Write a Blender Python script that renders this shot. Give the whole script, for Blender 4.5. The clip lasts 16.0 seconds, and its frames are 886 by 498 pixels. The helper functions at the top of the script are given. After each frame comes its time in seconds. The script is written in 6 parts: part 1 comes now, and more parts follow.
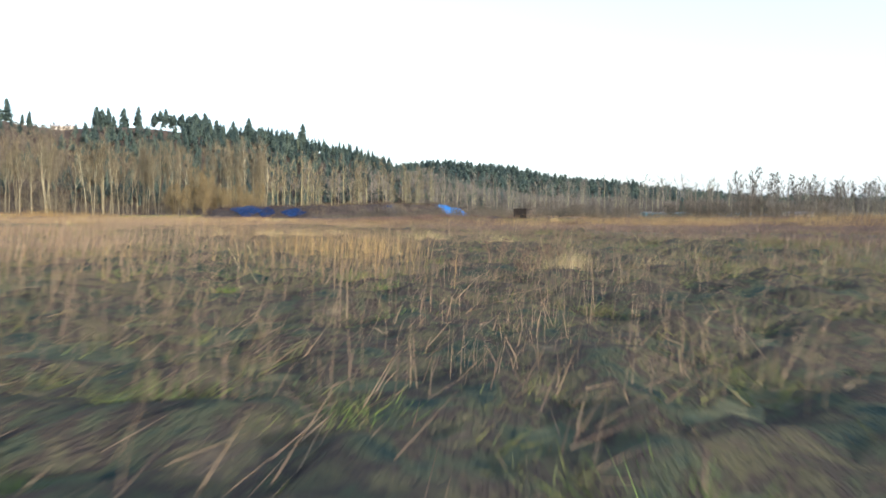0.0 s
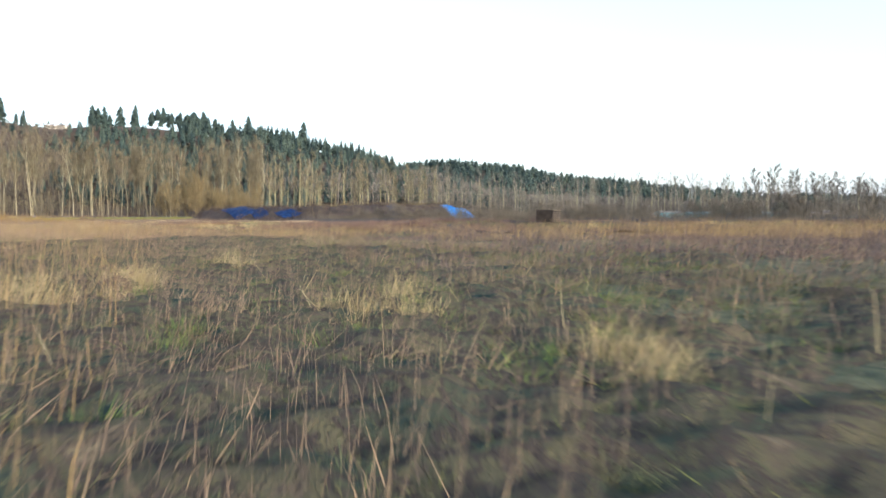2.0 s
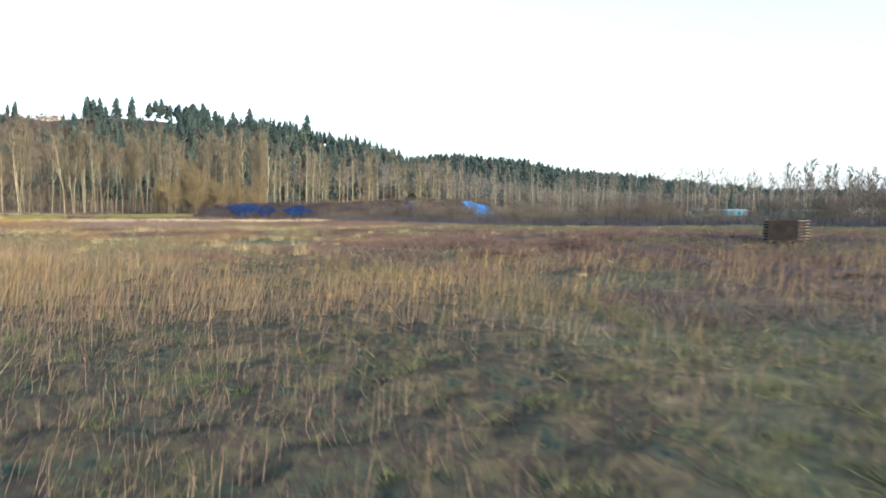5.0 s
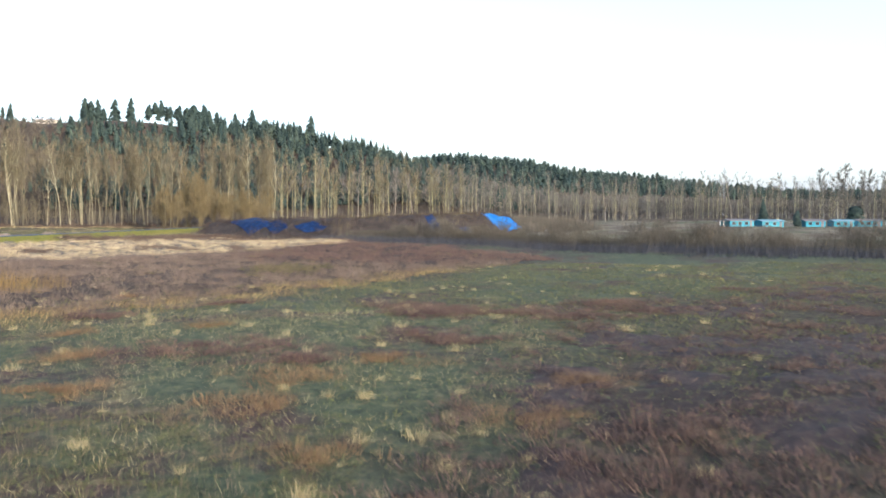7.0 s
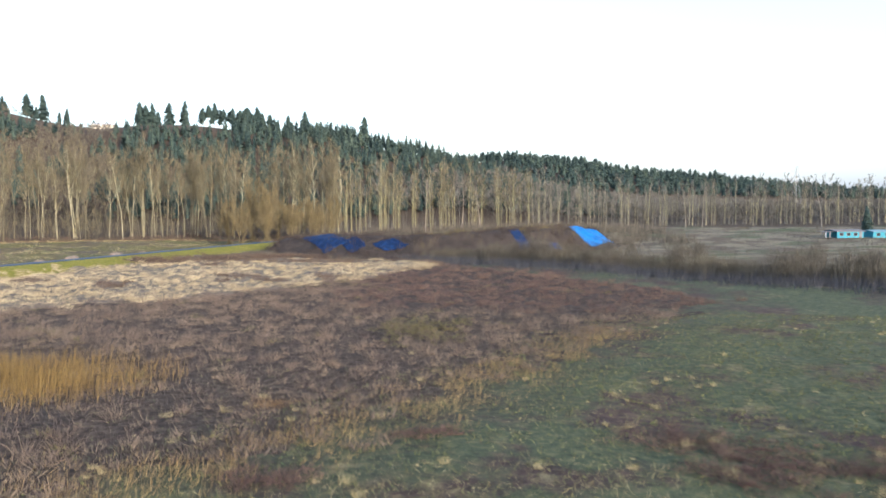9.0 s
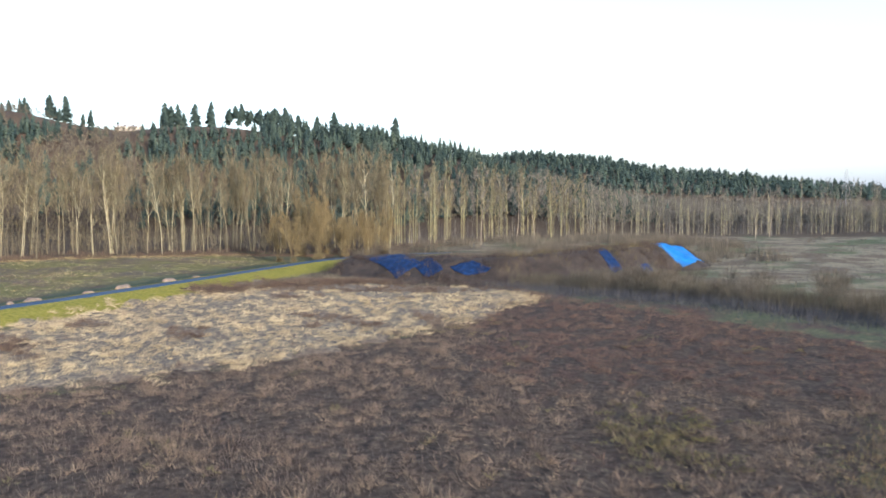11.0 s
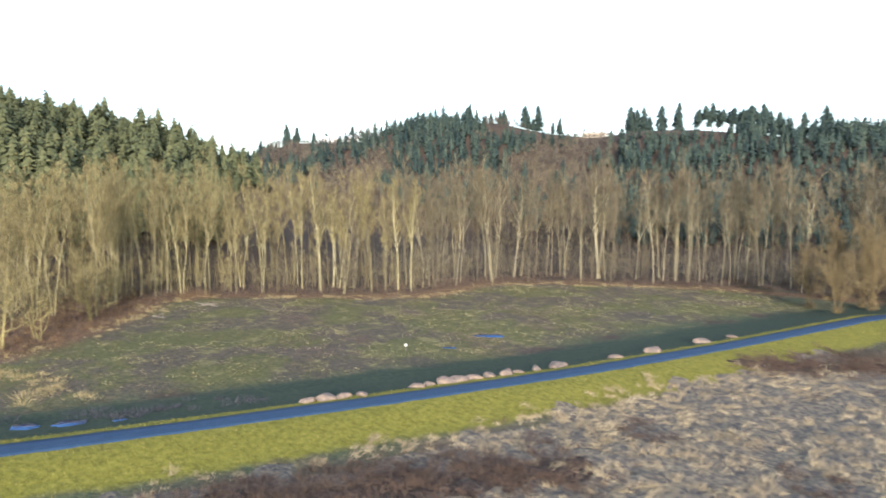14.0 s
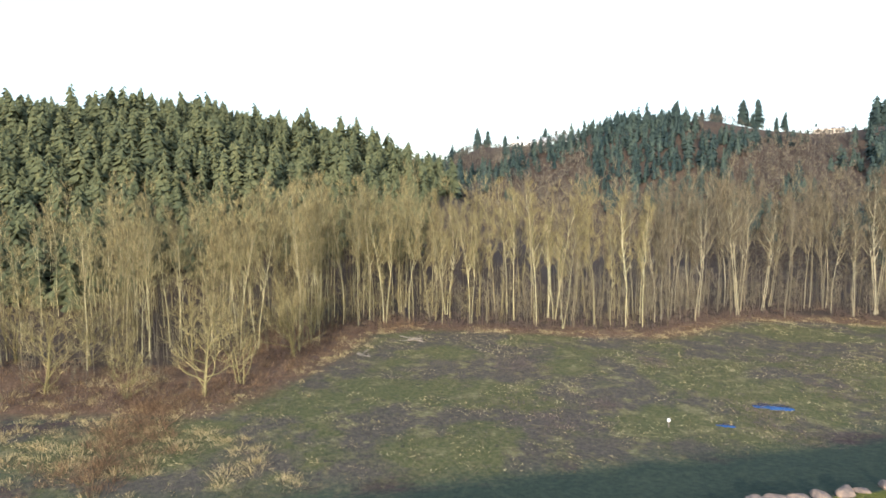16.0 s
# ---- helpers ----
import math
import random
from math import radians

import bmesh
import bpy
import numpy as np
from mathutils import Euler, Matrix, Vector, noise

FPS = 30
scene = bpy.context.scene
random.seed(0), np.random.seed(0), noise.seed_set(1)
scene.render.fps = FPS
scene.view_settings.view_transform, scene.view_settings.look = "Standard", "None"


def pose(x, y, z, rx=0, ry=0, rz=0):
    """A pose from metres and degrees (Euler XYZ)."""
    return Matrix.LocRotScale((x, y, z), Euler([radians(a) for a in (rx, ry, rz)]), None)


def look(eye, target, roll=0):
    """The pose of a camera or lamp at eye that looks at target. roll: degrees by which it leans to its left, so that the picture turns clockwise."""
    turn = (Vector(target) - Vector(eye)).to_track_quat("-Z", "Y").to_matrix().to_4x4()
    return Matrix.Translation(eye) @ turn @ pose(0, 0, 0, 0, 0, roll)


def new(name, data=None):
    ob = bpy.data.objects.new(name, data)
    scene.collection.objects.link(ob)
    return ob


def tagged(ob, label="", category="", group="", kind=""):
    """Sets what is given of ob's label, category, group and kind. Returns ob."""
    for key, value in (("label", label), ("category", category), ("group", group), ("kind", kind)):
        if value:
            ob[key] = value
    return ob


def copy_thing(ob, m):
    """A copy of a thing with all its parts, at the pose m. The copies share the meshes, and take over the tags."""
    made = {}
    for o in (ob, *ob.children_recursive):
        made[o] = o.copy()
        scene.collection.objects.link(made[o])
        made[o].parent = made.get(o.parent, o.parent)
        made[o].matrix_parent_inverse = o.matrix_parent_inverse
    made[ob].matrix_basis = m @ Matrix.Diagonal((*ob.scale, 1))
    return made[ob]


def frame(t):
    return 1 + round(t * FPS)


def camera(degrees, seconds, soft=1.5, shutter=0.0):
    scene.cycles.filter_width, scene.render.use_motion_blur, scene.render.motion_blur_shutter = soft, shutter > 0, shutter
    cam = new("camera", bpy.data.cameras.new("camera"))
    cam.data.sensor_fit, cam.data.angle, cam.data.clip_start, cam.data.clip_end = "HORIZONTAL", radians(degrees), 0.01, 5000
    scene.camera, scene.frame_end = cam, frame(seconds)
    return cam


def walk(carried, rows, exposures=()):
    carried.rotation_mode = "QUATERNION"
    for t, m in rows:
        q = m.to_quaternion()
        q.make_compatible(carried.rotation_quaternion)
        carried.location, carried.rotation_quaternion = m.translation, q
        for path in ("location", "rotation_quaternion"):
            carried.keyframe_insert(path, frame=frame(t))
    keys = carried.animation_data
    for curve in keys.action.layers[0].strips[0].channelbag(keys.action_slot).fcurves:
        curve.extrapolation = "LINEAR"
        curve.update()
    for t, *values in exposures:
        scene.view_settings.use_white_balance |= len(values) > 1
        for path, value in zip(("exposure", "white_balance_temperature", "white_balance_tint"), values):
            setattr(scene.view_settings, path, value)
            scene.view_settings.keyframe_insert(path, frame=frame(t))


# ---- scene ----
cam = camera(63.8, 16.0, soft=1.7, shutter=0.3)
# seconds, place in metres, then yaw, pitch and roll in degrees
PATH = [
    (0, -0.00, 0.00, 1.30, -0.00, -2.79, -0.30),
    (0.5, 0.39, 3.82, 1.32, 0.42, -2.77, -0.41),
    (1, 0.64, 7.60, 1.32, 0.33, -2.72, -0.29),
    (1.5, 0.70, 11.33, 1.46, 0.32, -2.75, -0.17),
    (2, 0.19, 15.01, 1.58, 0.39, -2.81, -0.10),
    (2.5, -0.77, 18.59, 1.64, 0.86, -2.84, -0.03),
    (3, -2.02, 22.09, 1.69, 1.58, -2.95, 0.01),
    (3.5, -3.29, 25.49, 1.75, 1.62, -3.03, 0.00),
    (6, -10.78, 42.71, 4.23, -0.44, -3.34, -0.32),
    (6.5, -12.44, 46.78, 5.91, -0.31, -3.41, -0.24),
    (7, -14.55, 50.92, 7.55, 0.25, -3.46, -0.04),
    (7.5, -17.20, 54.90, 8.96, 0.88, -3.58, 0.12),
    (8, -20.37, 58.87, 10.19, 2.05, -3.64, 0.16),
    (8.5, -23.96, 62.86, 11.40, 2.62, -3.70, 0.27),
    (9, -27.81, 66.65, 12.59, 3.41, -3.77, 0.28),
    (11.5, -51.89, 89.59, 18.96, 4.72, -4.10, 0.36),
    (12, -57.28, 94.39, 20.06, 7.36, -4.16, 0.23),
    (12.5, -62.56, 99.46, 21.09, 12.63, -4.21, -0.01),
    (13, -67.99, 104.60, 22.17, 21.02, -4.26, -0.24),
    (13.5, -73.64, 109.34, 23.28, 30.68, -4.22, -0.41),
    (14, -79.28, 113.57, 24.41, 37.80, -4.17, -0.35),
    (14.5, -85.28, 116.93, 25.54, 42.65, -4.16, -0.23),
    (15, -91.19, 120.01, 26.59, 47.31, -4.20, -0.17),
    (15.5, -97.20, 122.44, 27.53, 50.62, -4.22, -0.08),
    (16, -102.98, 124.41, 28.51, 52.13, -4.25, -0.05),
]


def level(x, y, z, yaw, pitch, roll):
    a, p = radians(yaw), radians(pitch)
    eye = Vector((x, y, z))
    return look(eye, eye + Vector((-math.sin(a) * math.cos(p), math.cos(a) * math.cos(p), math.sin(p))), -roll)


walk(cam, [(r[0], level(*r[1:])) for r in PATH], exposures=((0.0, 1.27, 6050, 10), (13.0, 1.27, 6050, 10), (15.0, 1.2, 6050, 10), (16.0, 1.15, 6050, 10)))

# ---- light: a low winter sun, behind the camera to its right, and a pale hazy sky ----
SUN_AZ, SUN_EL = 140.0, 12.0  # degrees clockwise from +y, and above the horizon
world = bpy.data.worlds.new("sky")
scene.world = world
world.use_nodes = True
wn = world.node_tree
wn.nodes.clear()
sky = wn.nodes.new("ShaderNodeTexSky")
sky.sky_type = "NISHITA"
sky.sun_disc = False
sky.sun_elevation, sky.sun_rotation = radians(SUN_EL), radians(SUN_AZ)
sky.air_density, sky.dust_density, sky.ozone_density = 1.0, 2.5, 1.0
back = wn.nodes.new("ShaderNodeBackground")
back.inputs["Strength"].default_value = 0.15
wout = wn.nodes.new("ShaderNodeOutputWorld")
haze = wn.nodes.new("ShaderNodeBackground")  # thin even high cloud
haze.inputs["Color"].default_value = (0.73, 0.90, 1.22, 1)
haze.inputs["Strength"].default_value = 0.23
both = wn.nodes.new("ShaderNodeAddShader")
wn.links.new(sky.outputs[0], back.inputs["Color"])
wn.links.new(back.outputs[0], both.inputs[0])
wn.links.new(haze.outputs[0], both.inputs[1])
wn.links.new(both.outputs[0], wout.inputs["Surface"])

sun = new("sun", bpy.data.lights.new("sun", "SUN"))
sun.data.energy, sun.data.angle, sun.data.color = 3.4, radians(0.6), (0.95, 0.868, 0.79)
s_az, s_el = radians(SUN_AZ), radians(SUN_EL)
SUN_TO = Vector((math.sin(s_az) * math.cos(s_el), math.cos(s_az) * math.cos(s_el), math.sin(s_el)))
sun.matrix_world = look(SUN_TO * 300, (0, 0, 0))

# ---- materials ----


def material(name, stops, rough=0.9, island=False, obj_random=False, scale=3.0, bump=0.0, bump_scale=12.0, metal=0.0, spec=0.3, patchy=0.3, translucent=0.0, tone=0.0):
    """Colours along a ramp, driven by two noises and, if asked, by each piece's own random value."""
    m = bpy.data.materials.new(name)
    m.use_nodes = True
    nt = m.node_tree
    bs = nt.nodes["Principled BSDF"]
    bs.inputs["Roughness"].default_value = rough
    bs.inputs["Metallic"].default_value = metal
    bs.inputs["Specular IOR Level"].default_value = spec
    co = nt.nodes.new("ShaderNodeTexCoord")
    n1 = nt.nodes.new("ShaderNodeTexNoise")
    n1.inputs["Scale"].default_value = scale
    n1.inputs["Detail"].default_value = 6
    n1.inputs["Roughness"].default_value = 0.65
    nt.links.new(co.outputs["Object"], n1.inputs["Vector"])
    value = n1.outputs["Fac"]
    if island or obj_random:
        src = nt.nodes.new("ShaderNodeNewGeometry") if island else nt.nodes.new("ShaderNodeObjectInfo")
        mix = nt.nodes.new("ShaderNodeMath")
        mix.operation = "MULTIPLY_ADD"
        nt.links.new(src.outputs["Random Per Island" if island else "Random"], mix.inputs[0])
        mix.inputs[1].default_value = 1.0 - patchy
        half = nt.nodes.new("ShaderNodeMath")
        half.operation = "MULTIPLY_ADD"
        half.inputs[1].default_value = patchy * 2.2
        half.inputs[2].default_value = -0.6 * patchy
        nt.links.new(value, half.inputs[0])
        nt.links.new(half.outputs[0], mix.inputs[2])
        value = mix.outputs[0]
    if tone:  # one tone for each plant, stored on its corners
        own = nt.nodes.new("ShaderNodeAttribute")
        own.attribute_name = "tone"
        less = nt.nodes.new("ShaderNodeMath")
        less.operation = "MULTIPLY"
        less.inputs[1].default_value = 1.0 - tone
        nt.links.new(value, less.inputs[0])
        add = nt.nodes.new("ShaderNodeMath")
        add.operation = "MULTIPLY_ADD"
        add.inputs[1].default_value = tone
        nt.links.new(own.outputs["Fac"], add.inputs[0])
        nt.links.new(less.outputs[0], add.inputs[2])
        value = add.outputs[0]
    ramp = nt.nodes.new("ShaderNodeValToRGB")
    el = ramp.color_ramp.elements
    lo, hi = (0.0, 1.0) if (island or obj_random) else (0.28, 0.72)
    for i, c in enumerate(stops):
        p = lo + (hi - lo) * i / max(1, len(stops) - 1)
        e = el[i] if i < 2 else el.new(p)
        e.position, e.color = p, (*c, 1)
    nt.links.new(value, ramp.inputs["Fac"])
    nt.links.new(ramp.outputs["Color"], bs.inputs["Base Color"])
    if bump:
        n2 = nt.nodes.new("ShaderNodeTexNoise")
        n2.inputs["Scale"].default_value = bump_scale
        n2.inputs["Detail"].default_value = 5
        nt.links.new(co.outputs["Object"], n2.inputs["Vector"])
        b = nt.nodes.new("ShaderNodeBump")
        b.inputs["Strength"].default_value = bump
        b.inputs["Distance"].default_value = 0.05
        nt.links.new(n2.outputs["Fac"], b.inputs["Height"])
        nt.links.new(b.outputs["Normal"], bs.inputs["Normal"])
    if translucent:
        out = nt.nodes["Material Output"]
        tr = nt.nodes.new("ShaderNodeBsdfTranslucent")
        nt.links.new(ramp.outputs["Color"], tr.inputs["Color"])
        ms = nt.nodes.new("ShaderNodeMixShader")
        ms.inputs[0].default_value = translucent
        nt.links.new(bs.outputs[0], ms.inputs[1])
        nt.links.new(tr.outputs[0], ms.inputs[2])
        nt.links.new(ms.outputs[0], out.inputs["Surface"])
    return m


M_TRUNK = material("cottonwood_bark", [(0.0998, 0.0882, 0.0504), (0.194, 0.174, 0.0945), (0.378, 0.347, 0.189), (0.609, 0.572, 0.362)], obj_random=True, scale=0.8, bump=0.4, bump_scale=6, patchy=0.4)
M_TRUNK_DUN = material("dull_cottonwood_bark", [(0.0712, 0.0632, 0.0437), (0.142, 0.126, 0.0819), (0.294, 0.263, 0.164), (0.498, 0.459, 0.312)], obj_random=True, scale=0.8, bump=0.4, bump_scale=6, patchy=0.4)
M_TWIG = material("bare_twigs", [(0.0475, 0.04, 0.0194), (0.112, 0.0929, 0.0432), (0.211, 0.178, 0.0832), (0.373, 0.329, 0.165)], island=True, scale=0.05, patchy=0.25)
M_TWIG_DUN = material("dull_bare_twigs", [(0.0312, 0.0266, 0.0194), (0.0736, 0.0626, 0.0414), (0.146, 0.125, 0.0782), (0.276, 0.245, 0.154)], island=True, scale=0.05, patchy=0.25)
M_MOSSY = material("mossy_limbs", [(0.085, 0.072, 0.030), (0.17, 0.145, 0.060), (0.31, 0.265, 0.125)], obj_random=True, scale=0.8, bump=0.4, bump_scale=6, patchy=0.6)
M_TWIG_GREY = material("grey_twigs", [(0.0324, 0.0315, 0.0315), (0.0738, 0.0702, 0.0657), (0.14, 0.131, 0.112), (0.261, 0.243, 0.198)], island=True, scale=0.05, patchy=0.25)
# wet stems, with the ditch's bluish shade put into their colour
M_WET_SHADE = material("shaded_wet_stems", [(0.022, 0.025, 0.034), (0.044, 0.046, 0.056), (0.080, 0.076, 0.080)], island=True, scale=0.2, patchy=0.4)
M_TWIG_HILL = material("brown_hill_twigs", [(0.024, 0.021, 0.019), (0.058, 0.050, 0.042), (0.112, 0.097, 0.074), (0.21, 0.185, 0.130)], island=True, scale=0.05, patchy=0.3)
M_TWIG_ORANGE = material("orange_willow_twigs", [(0.050, 0.038, 0.022), (0.138, 0.106, 0.054), (0.26, 0.208, 0.108)], island=True, scale=0.1)
M_TWIG_RED = material("red_brown_brush", [(0.036, 0.024, 0.021), (0.080, 0.054, 0.042), (0.14, 0.100, 0.068)], island=True, scale=0.1)
# needle green with its darkest stops lifted for aerial haze
M_CONIFER = material("hazed_fir_needles", [(0.044, 0.054, 0.033), (0.070, 0.082, 0.044), (0.098, 0.107, 0.053), (0.128, 0.129, 0.064)], island=True, scale=0.12, rough=0.9, patchy=0.3, spec=0.08, tone=0.35)
# the bluish tint stands in for distance haze over the far hills
M_CONIFER_HAZE = material("haze_blue_needles", [(0.012, 0.024, 0.026), (0.028, 0.046, 0.043), (0.052, 0.074, 0.060), (0.090, 0.108, 0.076)], island=True, scale=0.08, rough=0.85, patchy=0.3, spec=0.15, tone=0.6)
M_CONIFER_TRUNK = material("fir_bark", [(0.09, 0.06, 0.04), (0.16, 0.11, 0.08)], scale=2)
M_GRASS = material("winter_grass", [(0.016, 0.040, 0.033), (0.038, 0.070, 0.046), (0.075, 0.100, 0.042), (0.070, 0.050, 0.042), (0.130, 0.138, 0.046), (0.082, 0.098, 0.048), (0.15, 0.110, 0.066), (0.34, 0.27, 0.145)], island=True, scale=1.4, patchy=0.72, translucent=0.2)
M_STALK = material("dry_stalks", [(0.095, 0.063, 0.032), (0.18, 0.122, 0.055), (0.29, 0.205, 0.092), (0.41, 0.31, 0.155)], island=True, scale=0.12, patchy=0.5, translucent=0.25)
M_STALK_DARK = material("brown_stalks", [(0.066, 0.048, 0.039), (0.13, 0.093, 0.066), (0.21, 0.152, 0.098), (0.34, 0.26, 0.165)], island=True, scale=0.15, patchy=0.45, translucent=0.25)
M_PALE = material("pale_tussocks", [(0.22, 0.17, 0.08), (0.34, 0.275, 0.14), (0.46, 0.40, 0.24)], island=True, scale=0.3, translucent=0.2)
M_MOSS = material("green_tufts", [(0.036, 0.070, 0.026), (0.085, 0.125, 0.034), (0.17, 0.20, 0.05)], island=True, scale=0.8, patchy=0.5, translucent=0.2)
M_REED = material("flattened_reeds", [(0.10, 0.082, 0.066), (0.245, 0.192, 0.124), (0.44, 0.355, 0.215), (0.62, 0.53, 0.35)], island=True, scale=0.22, patchy=0.55, translucent=0.15)
M_BROWN = material("hardhack_stems", [(0.035, 0.027, 0.027), (0.080, 0.060, 0.051), (0.155, 0.117, 0.088), (0.31, 0.245, 0.165)], island=True, scale=0.18, patchy=0.55)
M_PURPLE = material("low_red_brush", [(0.032, 0.021, 0.022), (0.066, 0.042, 0.040), (0.118, 0.078, 0.060), (0.19, 0.138, 0.092)], island=True, scale=0.3, patchy=0.45)
M_PLUM = material("plum_stems", [(0.030, 0.023, 0.025), (0.060, 0.045, 0.045), (0.105, 0.080, 0.070), (0.17, 0.13, 0.10)], island=True, scale=0.3, patchy=0.4)
M_RUST = material("rusty_stems", [(0.058, 0.034, 0.022), (0.120, 0.073, 0.040), (0.20, 0.130, 0.068), (0.34, 0.24, 0.13)], island=True, scale=0.3, patchy=0.4, translucent=0.15)
M_MOUND = material("mound_brambles", [(0.015, 0.012, 0.013), (0.034, 0.026, 0.025), (0.066, 0.050, 0.042), (0.115, 0.090, 0.068)], island=True, scale=0.1, patchy=0.35)
M_MOUND_GOLD = material("mound_dead_grass", [(0.046, 0.036, 0.018), (0.095, 0.074, 0.033), (0.16, 0.126, 0.058)], island=True, scale=0.15, patchy=0.5)
M_STRAW = material("straw_blades", [(0.13, 0.105, 0.050), (0.24, 0.19, 0.090), (0.38, 0.305, 0.155), (0.52, 0.44, 0.255)], island=True, scale=0.3, patchy=0.4, translucent=0.2)
M_OLIVE = material("olive_blades", [(0.060, 0.072, 0.030), (0.12, 0.125, 0.050), (0.20, 0.185, 0.085), (0.36, 0.31, 0.18)], island=True, scale=0.3, patchy=0.4, translucent=0.2)
M_LEVEE = material("levee_grass", [(0.070, 0.066, 0.014), (0.135, 0.124, 0.024), (0.225, 0.195, 0.052), (0.33, 0.275, 0.12)], island=True, scale=0.2, patchy=0.5, translucent=0.2)
M_MEADOW = material("meadow_weeds", [(0.034, 0.042, 0.018), (0.078, 0.086, 0.030), (0.064, 0.048, 0.038), (0.120, 0.112, 0.042), (0.14, 0.108, 0.072), (0.26, 0.22, 0.145)], island=True, scale=0.07, patchy=0.6, translucent=0.15)
M_YREED = material("golden_reeds", [(0.10, 0.062, 0.027), (0.19, 0.125, 0.045), (0.29, 0.20, 0.075)], island=True, scale=0.3, patchy=0.4, translucent=0.25)
M_DITCH = material("ditch_stems", [(0.046, 0.041, 0.034), (0.090, 0.078, 0.056), (0.155, 0.132, 0.090)], island=True, scale=0.3, patchy=0.4, translucent=0.15)
M_TURF = material("matted_turf", [(0.014, 0.026, 0.025), (0.031, 0.046, 0.039), (0.066, 0.072, 0.044), (0.053, 0.042, 0.037), (0.094, 0.087, 0.050), (0.085, 0.066, 0.050), (0.15, 0.124, 0.078)], scale=2.4, bump=1.0, bump_scale=40, spec=0.05, rough=1.0)
# brush brown darkened to paint the shade inside the thicket
M_THICKET = material("shaded_brush_thicket", [(0.017, 0.0135, 0.013), (0.037, 0.029, 0.025), (0.067, 0.052, 0.041), (0.11, 0.087, 0.060)], scale=1.6, bump=1.0, bump_scale=14, spec=0.05)
M_RUDDY = material("ruddy_brush", [(0.016, 0.012, 0.012), (0.036, 0.022, 0.019), (0.070, 0.046, 0.033)], scale=2.0, bump=1.0, bump_scale=18)
# the bluish darkest stop paints shaded pockets into the tan mat
M_REEDMAT = material("reed_mat", [(0.040, 0.038, 0.043), (0.092, 0.080, 0.070), (0.185, 0.150, 0.104), (0.29, 0.24, 0.165)], scale=1.6, bump=1.0, bump_scale=11, spec=0.1)
# asphalt whose blue is the upper sky's reflection, painted into the base
M_ASPHALT = material("sky_tinted_asphalt", [(0.016, 0.037, 0.076), (0.026, 0.053, 0.102)], rough=0.65, scale=1.2, bump=0.2, bump_scale=60, spec=0.2)
M_ROCK = material("riprap_rock", [(0.075, 0.062, 0.058), (0.17, 0.130, 0.105), (0.30, 0.215, 0.145)], scale=1.4, bump=1.0, bump_scale=5)
# blue tarpaulin, its base darkened to carry the shade it lies in
M_TARP = material("shaded_navy_tarp", [(0.003, 0.009, 0.028), (0.005, 0.017, 0.058), (0.009, 0.034, 0.11)], rough=0.65, scale=0.9, bump=0.6, bump_scale=2, spec=0.12)
M_TARP_LIGHT = material("bright_blue_tarp", [(0.004, 0.060, 0.20), (0.006, 0.095, 0.30), (0.012, 0.14, 0.37)], rough=0.6, scale=0.4, bump=0.5, bump_scale=2, spec=0.2)
M_SOIL = material("mound_soil", [(0.012, 0.010, 0.010), (0.026, 0.020, 0.018), (0.050, 0.038, 0.030)], scale=0.35, bump=0.6, bump_scale=2)
M_WOOD = material("weathered_boards", [(0.12, 0.095, 0.072), (0.20, 0.162, 0.12), (0.30, 0.245, 0.185)], scale=3, obj_random=True, bump=0.3)
M_WOOD_DARK = material("dark_wet_boards", [(0.018, 0.015, 0.014), (0.042, 0.034, 0.030)], scale=3, bump=0.3)
M_LOG = material("bleached_driftwood", [(0.15, 0.125, 0.10), (0.29, 0.25, 0.195)], scale=2, bump=0.4)
M_WHITE = material("white_paint", [(0.70, 0.69, 0.66), (0.80, 0.79, 0.77)], rough=0.6, scale=1.5)
M_TEAL = material("turquoise_siding", [(0.010, 0.15, 0.22), (0.018, 0.24, 0.32)], rough=0.6, scale=1.2)
M_ROOF = material("grey_shingle_roof", [(0.10, 0.10, 0.11), (0.17, 0.17, 0.18)], scale=2, bump=0.3)
M_ROOF_PALE = material("pale_metal_roof", [(0.42, 0.44, 0.47), (0.55, 0.57, 0.60)], rough=0.5, scale=2)
M_ROOF_TEAL = material("pale_turquoise_roof", [(0.09, 0.19, 0.24), (0.14, 0.26, 0.31)], rough=0.6, scale=2)
M_BEIGE = material("beige_siding", [(0.42, 0.37, 0.30), (0.52, 0.47, 0.39)], scale=1.5)
M_GLASS = material("dark_window_glass", [(0.02, 0.025, 0.03), (0.03, 0.035, 0.04)], rough=0.08, spec=0.6, scale=1)
M_STEEL = material("galvanised_steel", [(0.25, 0.26, 0.28), (0.33, 0.34, 0.35)], rough=0.6, metal=0.2, scale=1)
# blue sky reflection is put into the water's base colour
M_WATER = material("sky_blue_water", [(0.016, 0.045, 0.12), (0.022, 0.06, 0.15)], rough=0.12, spec=0.5, scale=1)


